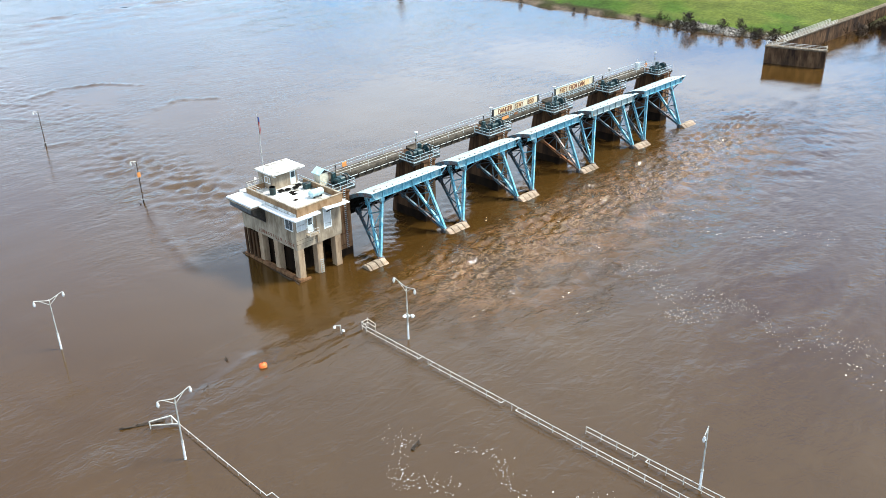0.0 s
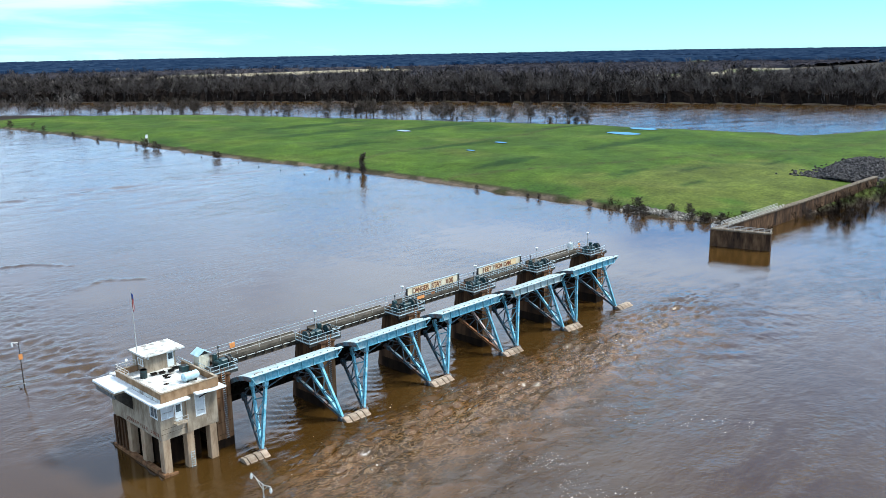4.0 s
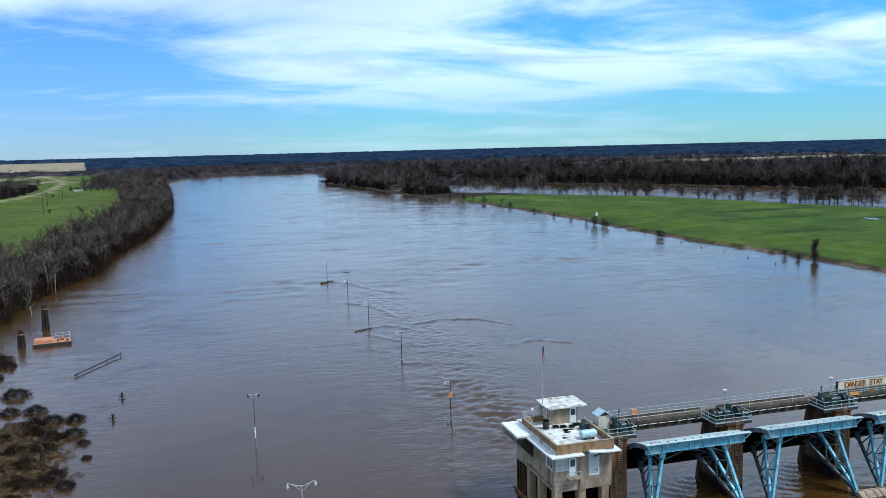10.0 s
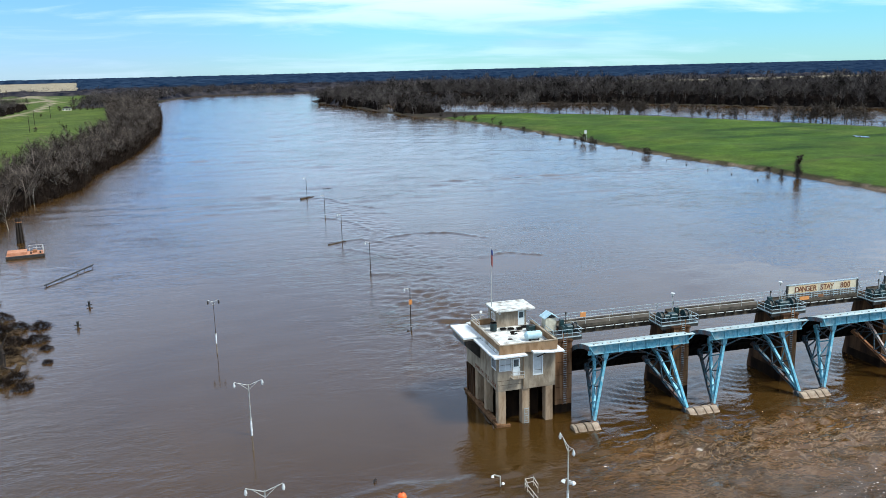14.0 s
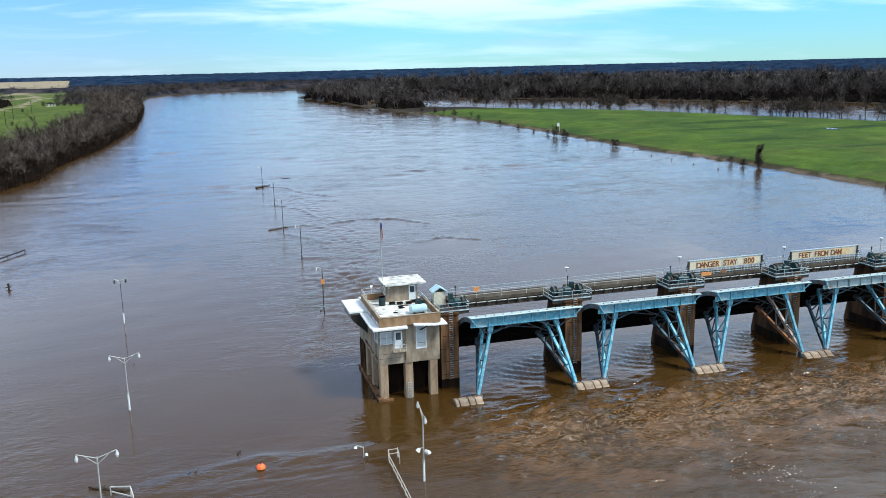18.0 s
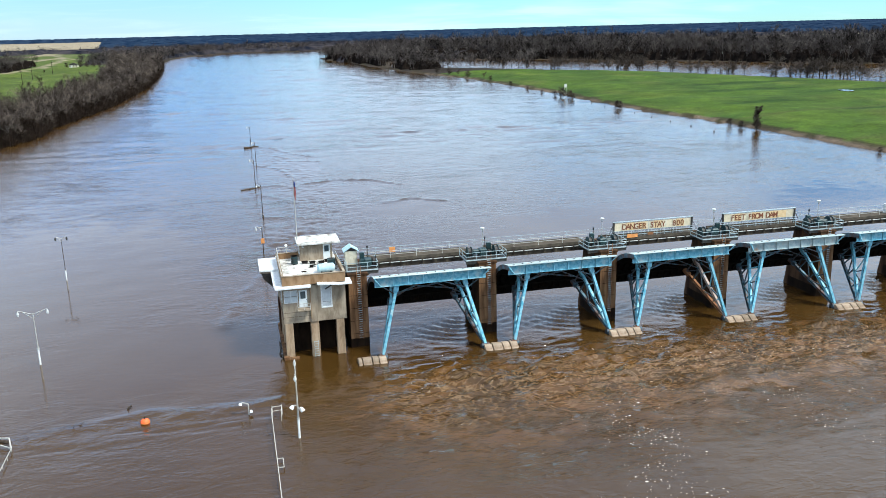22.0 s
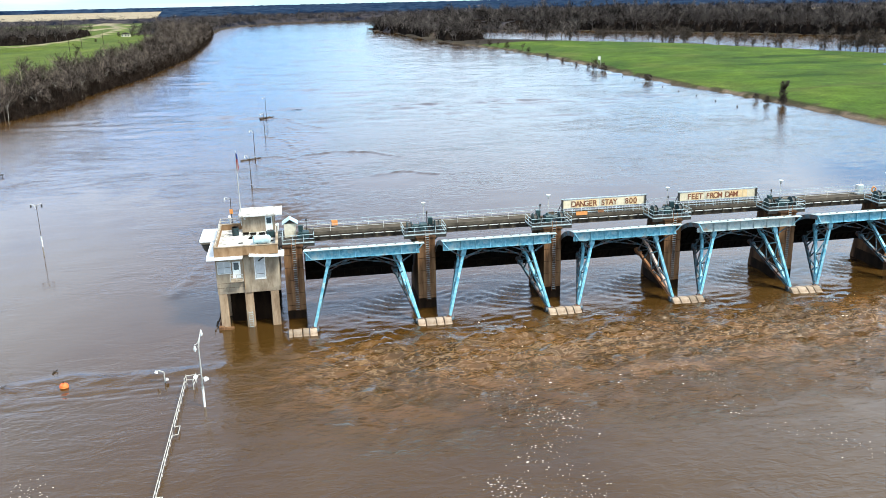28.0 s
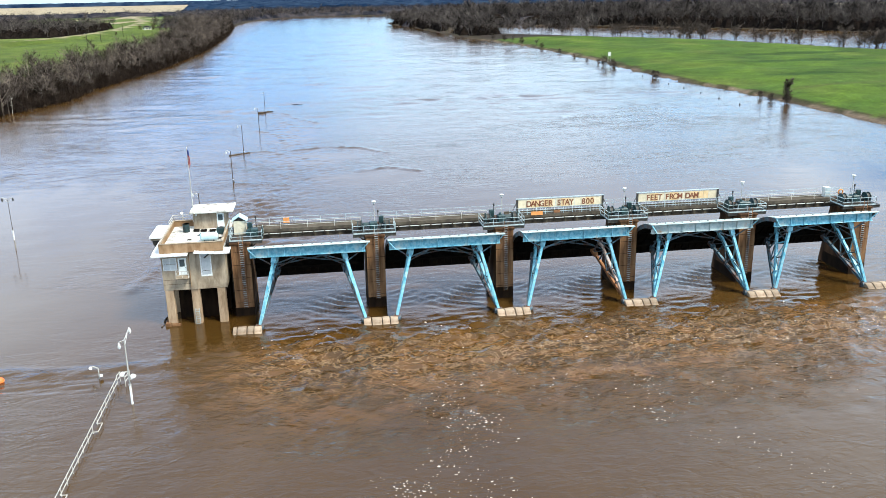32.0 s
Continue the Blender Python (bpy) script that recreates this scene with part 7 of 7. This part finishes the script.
def dome_bush(seed, n=1500):
    """A low rounded bush: short twigs and dead leaves all through a flattened dome, one metre in radius."""
    r = np.random.RandomState(seed)
    d = r.normal(0, 1, (n, 3))
    d[:, 2] = np.abs(d[:, 2])
    d /= np.linalg.norm(d, axis=1)[:, None]
    lump = 0.82 + 0.22 * np.sin(d[:, 0] * 5 + seed) * np.cos(d[:, 1] * 4 + 2 * seed)
    p = d * (lump * r.uniform(0.45, 1.0, n) ** 0.5)[:, None] * np.array((1.0, 1.0, 0.85))
    out = d * 0.12 + r.normal(0, 0.09, (n, 3))
    side = np.cross(d, r.normal(0, 1, (n, 3)))
    side *= (r.uniform(0.012, 0.034, n) / np.linalg.norm(side, axis=1))[:, None]
    return raw_mesh("crown", np.stack([p - side, p + side, p + out], 1).reshape(-1, 3), M_DARK_BRUSH)


domes = [dome_bush(k) for k in (3, 5, 8, 13)]
for j, (x, y, r_) in enumerate(((-89.8, 95.6, 2.3), (-83.9, 82.4, 1.9), (-88.5, 83.0, 1.7), (-82.4, 73.5, 2.0), (-79.7, 75.0, 1.8), (-75.8, 74.7, 1.6), (-81.9, 67.7, 2.2), (-78.2, 64.8, 1.9), (-74.9, 65.8, 1.7), (-72.6, 60.3, 1.0),
                                (-83.0, 59.0, 1.8), (-80.0, 51.6, 1.9), (-82.2, 51.1, 1.4), (-74.9, 46.0, 1.5), (-72.8, 40.9, 1.4), (-76.2, 43.5, 1.5), (-79.4, 37.8, 1.2), (-78.2, 34.1, 1.0), (-71.2, 52.5, 0.8), (-79.4, 43.9, 1.7),
                                (-86.2, 66.7, 1.5), (-78.9, 58.1, 2.2), (-96.7, 122.7, 2.0), (-99.5, 128.0, 2.6), (-97.0, 112.0, 1.6))):
    bush = thing("flooded_bush", "rounded dark leafless bush standing in flood water", "bush", "flooded bushes", at=(x, y, -0.05))
    crown = share("crown", domes[j % 4], bush, rot=(0, 0, 47 * j), scale=(r_ * 1.35, r_ * 1.25, r_ * 1.0))
snag = thing("broken_snag", "dark broken tree stump tangled with brush on the flooded bank", "tree", at=(-77.6, 51.0, 0))
part("trunk", rod(rod(B(), (0, 0, -0.6), (0.25, 0.3, 2.6), 0.5, 0.34, n=9), (0.25, 0.3, 2.6), (-0.3, 1.1, 4.6), 0.34, 0.12, n=9), M_WOOD, snag)
for a_, b_ in (((0.2, 0.3, 2.4), (1.6, -0.6, 3.3)), ((0.2, 0.3, 3.0), (-1.3, 0.4, 4.6)), ((0.1, 0.6, 3.8), (1.0, 1.6, 5.6)), ((0, 0, 0.8), (-2.2, -1.4, 0.4)), ((0, 0, 0.6), (2.4, -2.2, 0.2))):
    part("limb", rod(B(), a_, b_, 0.16, 0.05, n=6), M_WOOD, snag)


wall_side = scatter(900, (192, 264), (-6, 9), lambda x, y: y < 8.6, 26)[:150]
stand("wall_foot_brush", "dark leafless brush crowding the foot of the guide wall", wall_side, SHRUB, M_DARK_BRUSH, 27, (0.45, 1.05))
bank_side = scatter(900, (174, 182), (8, 66), lambda x, y: (y < 30) | (y > 52) | (wobble(x, y, 9, 28) > 0.1), 29)[:70]
stand("bank_brush", "low dark brush among the riprap on the muddy bank", bank_side, SHRUB, M_DARK_BRUSH, 30, (0.22, 0.6))


def single_tree(name, label, group, shape, material_wood, base):
    t = thing(name, label, "tree" if "tree" in name else "bush", group, at=base)
    w, f = shape
    tr = new("trunk", tri_mesh("trunk", w, material_wood))
    tr.parent = t
    cr = new("crown", tri_mesh("crown", f, M_TWIG_NEAR))
    cr.parent = t
    return t


rg = random.Random(77)
protos = [single_tree("bare_tree", "bare leafless tree at the flooded lake edge", "lake edge trees", tree_shape(161, 13, 0.36, 26, 22, droop=0.3, wide=0.7, rise=(0.4, 1.3)), M_BARK, (415, 300, 0)),
          single_tree("bare_tree", "bare many-limbed tree standing in shallow flood water", "lake edge trees", tree_shape(162, 12, 0.40, 26, 24, droop=0.4, wide=0.7, rise=(0.3, 1.2)), M_BARK, (395, 345, 0)),
          single_tree("bare_bush", "bare dark bush standing in water off the bank", "bank bushes", tree_shape(171, 4.2, 0.5, 18, 22, bushy=True, droop=0.5, wide=1.2), M_BARK, (180, 188, 0)),
          single_tree("bare_bush", "bare twiggy bush at the muddy field edge", "bank bushes", tree_shape(173, 4.0, 0.55, 18, 22, bushy=True, droop=0.6, wide=1.2), M_BARK, (170, 290, 0))]


def plant(k, x, y, s):
    z = max(-0.2, float(height(np.array([float(x)]), np.array([float(y)]))[0]))
    copy_thing(protos[k], Matrix.Translation((x, y, z)) @ Euler((0, 0, rg.uniform(0, 6))).to_matrix().to_4x4() @ Matrix.Diagonal((s, s, s * rg.uniform(0.9, 1.1), 1)))


# row along the near edge of the lake
line = [(232, 700), (262, 660), (290, 618), (312, 590), (329, 562), (350, 500), (366, 440), (380, 390), (392, 350), (408, 290), (424, 230)]
for j in range(130):
    f = rg.random() ** 0.8 * (len(line) - 1.001)
    f = round(f * 4) / 4 + rg.gauss(0, 0.08)
    k = int(min(max(f, 0), len(line) - 1.01))
    (ax, ay), (bx, by) = line[k], line[k + 1]
    q = f - k
    plant(rg.choice((0, 0, 1, 1, 3)), ax + (bx - ax) * q + rg.uniform(2, 22), ay + (by - ay) * q + rg.uniform(0, 16), rg.uniform(0.75, 1.35))
# bushes and small trees down the river bank of the field
for x, y, k, s in ((178.0, 194.5, 2, 1.0), (178.5, 204, 3, 0.95), (179, 122, 2, 0.7), (178, 97, 3, 0.6), (177, 91, 2, 0.6), (177, 70, 2, 0.8), (174, 50, 3, 1.6), (172, 47, 2, 1.3), (175, 54, 2, 0.9),
                   (171, 288, 2, 1.2), (172, 350, 3, 1.0), (170, 362, 2, 1.7), (173, 356, 2, 1.3), (171, 375, 3, 1.0), (172, 400, 2, 0.7), (173, 430, 2, 0.8), (175, 470, 3, 1.0), (176, 520, 2, 1.1), (178, 545, 1, 0.55), (174, 575, 2, 1.6),
                   (172, 600, 1, 0.5), (170, 620, 2, 1.6), (166, 650, 2, 1.4), (178, 40, 2, 0.9), (177, 33, 3, 1.0), (176, 28, 2, 1.1), (178, 24, 3, 1.1), (181, 36, 2, 0.9), (184, 20, 3, 1.0), (196, 6, 2, 1.2)):
    plant(k, x, y, s * 0.85)
single_tree("bare_tree", "upright twiggy sapling clump at the field edge", "bank bushes", tree_shape(123, 9.0, 0.13, 26, 20, bushy=True, droop=0.3), M_BARK, (181.2, 190.0, 0.6))
for x, y, sz in ((-150, 352, 1.0), (-146, 358, 1.0), (-168, 640, 1.0), (-192, 1056, 1.5), (-208, 1050, 1.6), (-186, 1062, 1.3), (-176, 1050, 1.6), (-170, 1056, 1.4), (-205, 900, 0.9)):
    plant(3, x, y, sz)
# pale-barked trees that stand out in the woods
sy = [single_tree("sycamore_tree", "pale-barked leafless sycamore among dark woods", "sycamores", MID[0], M_PALE, (560, 560, 2.5))]
for x, y, s in ((622, 400, 1.0), (652, 345, 1.05), (480, 700, 0.9), (-99, 262, 0.5), (-104, 240, 0.45), (-101, 300, 0.5), (-112, 210, 0.45), (-103, 190, 0.4), (-110, 225, 0.5), (-98, 285, 0.42), (-95, 320, 0.5), (-98, 345, 0.45), (-93, 370, 0.42), (-92, 400, 0.5), (-90, 440, 0.45), (-107, 255, 0.4), (-88, 500, 0.5), (-86, 560, 0.45), (-115, 185, 0.42), (-120, 200, 0.5), (-116, 235, 0.42), (-106, 275, 0.45), (545, 590, 0.9), (585, 500, 1.0), (500, 680, 0.95), (420, 790, 0.9), (690, 250, 1.0), (610, 450, 0.9)):
    z = float(height(np.array([float(x)]), np.array([float(y)]))[0])
    copy_thing(sy[0], Matrix.Translation((x, y, max(z, 0))) @ Euler((0, 0, rg.uniform(0, 6))).to_matrix().to_4x4() @ Matrix.Diagonal((s, s, s, 1)))


# ---- foam flecks on the current ----
def foam(seed, n):
    r = np.random.RandomState(seed)
    co = []
    lanes = [((21, -17), (24, -30), 1.6), ((24, -27), (22, -42), 1.2), ((22, -42), (23, -61), 0.9), ((23, -52), (20, -70), 1.6), ((14, -37), (24, -44), 0.7), ((-25, -29), (-28, -41), 0.7), ((-29, -42), (-22, -50), 0.6), ((-22, -36), (-19, -54), 0.5), ((40, -16), (52, -45), 1.0), ((2, -4), (92, -5), 2.6), ((30, -12), (95, -12), 4.0), ((4, -9), (95, -15), 3.0), ((25, -20), (60, -26), 2.5)]
    spots = []
    for _ in range(n):
        (ax, ay), (bx, by), w = lanes[r.randint(len(lanes))]
        f = r.uniform()
        spots.append((ax + (bx - ax) * f + r.normal(0, 1.2 * w) + 2 * math.sin(f * 9), ay + (by - ay) * f + r.normal(0, w)))
    spots = np.array(spots)
    for (x, y), z in zip(spots, swell(spots[:, 0], spots[:, 1]) + 0.03):
        s, a = r.uniform(0.04, 0.12) * (2.0 if r.uniform() < 0.05 else 1), r.uniform(0, 6.28)
        pts = [(x + s * r.uniform(0.5, 1) * math.cos(a + t), y + 0.6 * s * r.uniform(0.5, 1) * math.sin(a + t)) for t in (0, 1.26, 2.5, 3.77, 5.0)]
        for k in range(1, 4):
            for p in (pts[0], pts[k], pts[k + 1]):
                co.append((p[0], p[1], z))
    return tagged(new("foam", raw_mesh("foam", np.array(co), M_FOAM)), "flecks of pale foam drifting on brown water", "foam", kind="stuff")


foam(5, 1700)


# ---- puddles on the field ----
for j, (x, y, a, b) in enumerate(((252, 191, 3.5, 1.4), (290, 204, 5, 1.6), (365, 176, 13, 3.2), (393, 180, 11, 2.4), (305, 295, 7, 2.2))):
    rp = random.Random(j)
    bm = B()
    z = float(height(np.array([float(x)]), np.array([float(y)]))[0])
    ring = [(a * rp.uniform(0.75, 1) * math.cos(k * 0.449) * 0.5 + b * math.sin(k * 0.449) * 0.4, a * rp.uniform(0.8, 1) * math.sin(k * 0.449)) for k in range(14)]
    prism(bm, ring, z - 0.4, z + 0.25, "z")
    pud = part("puddle", bm, M_WATER)
    pud.location = (x, y, 0)
    tagged(pud, "shallow puddle of flood water on the grass", "puddle", "field puddles")
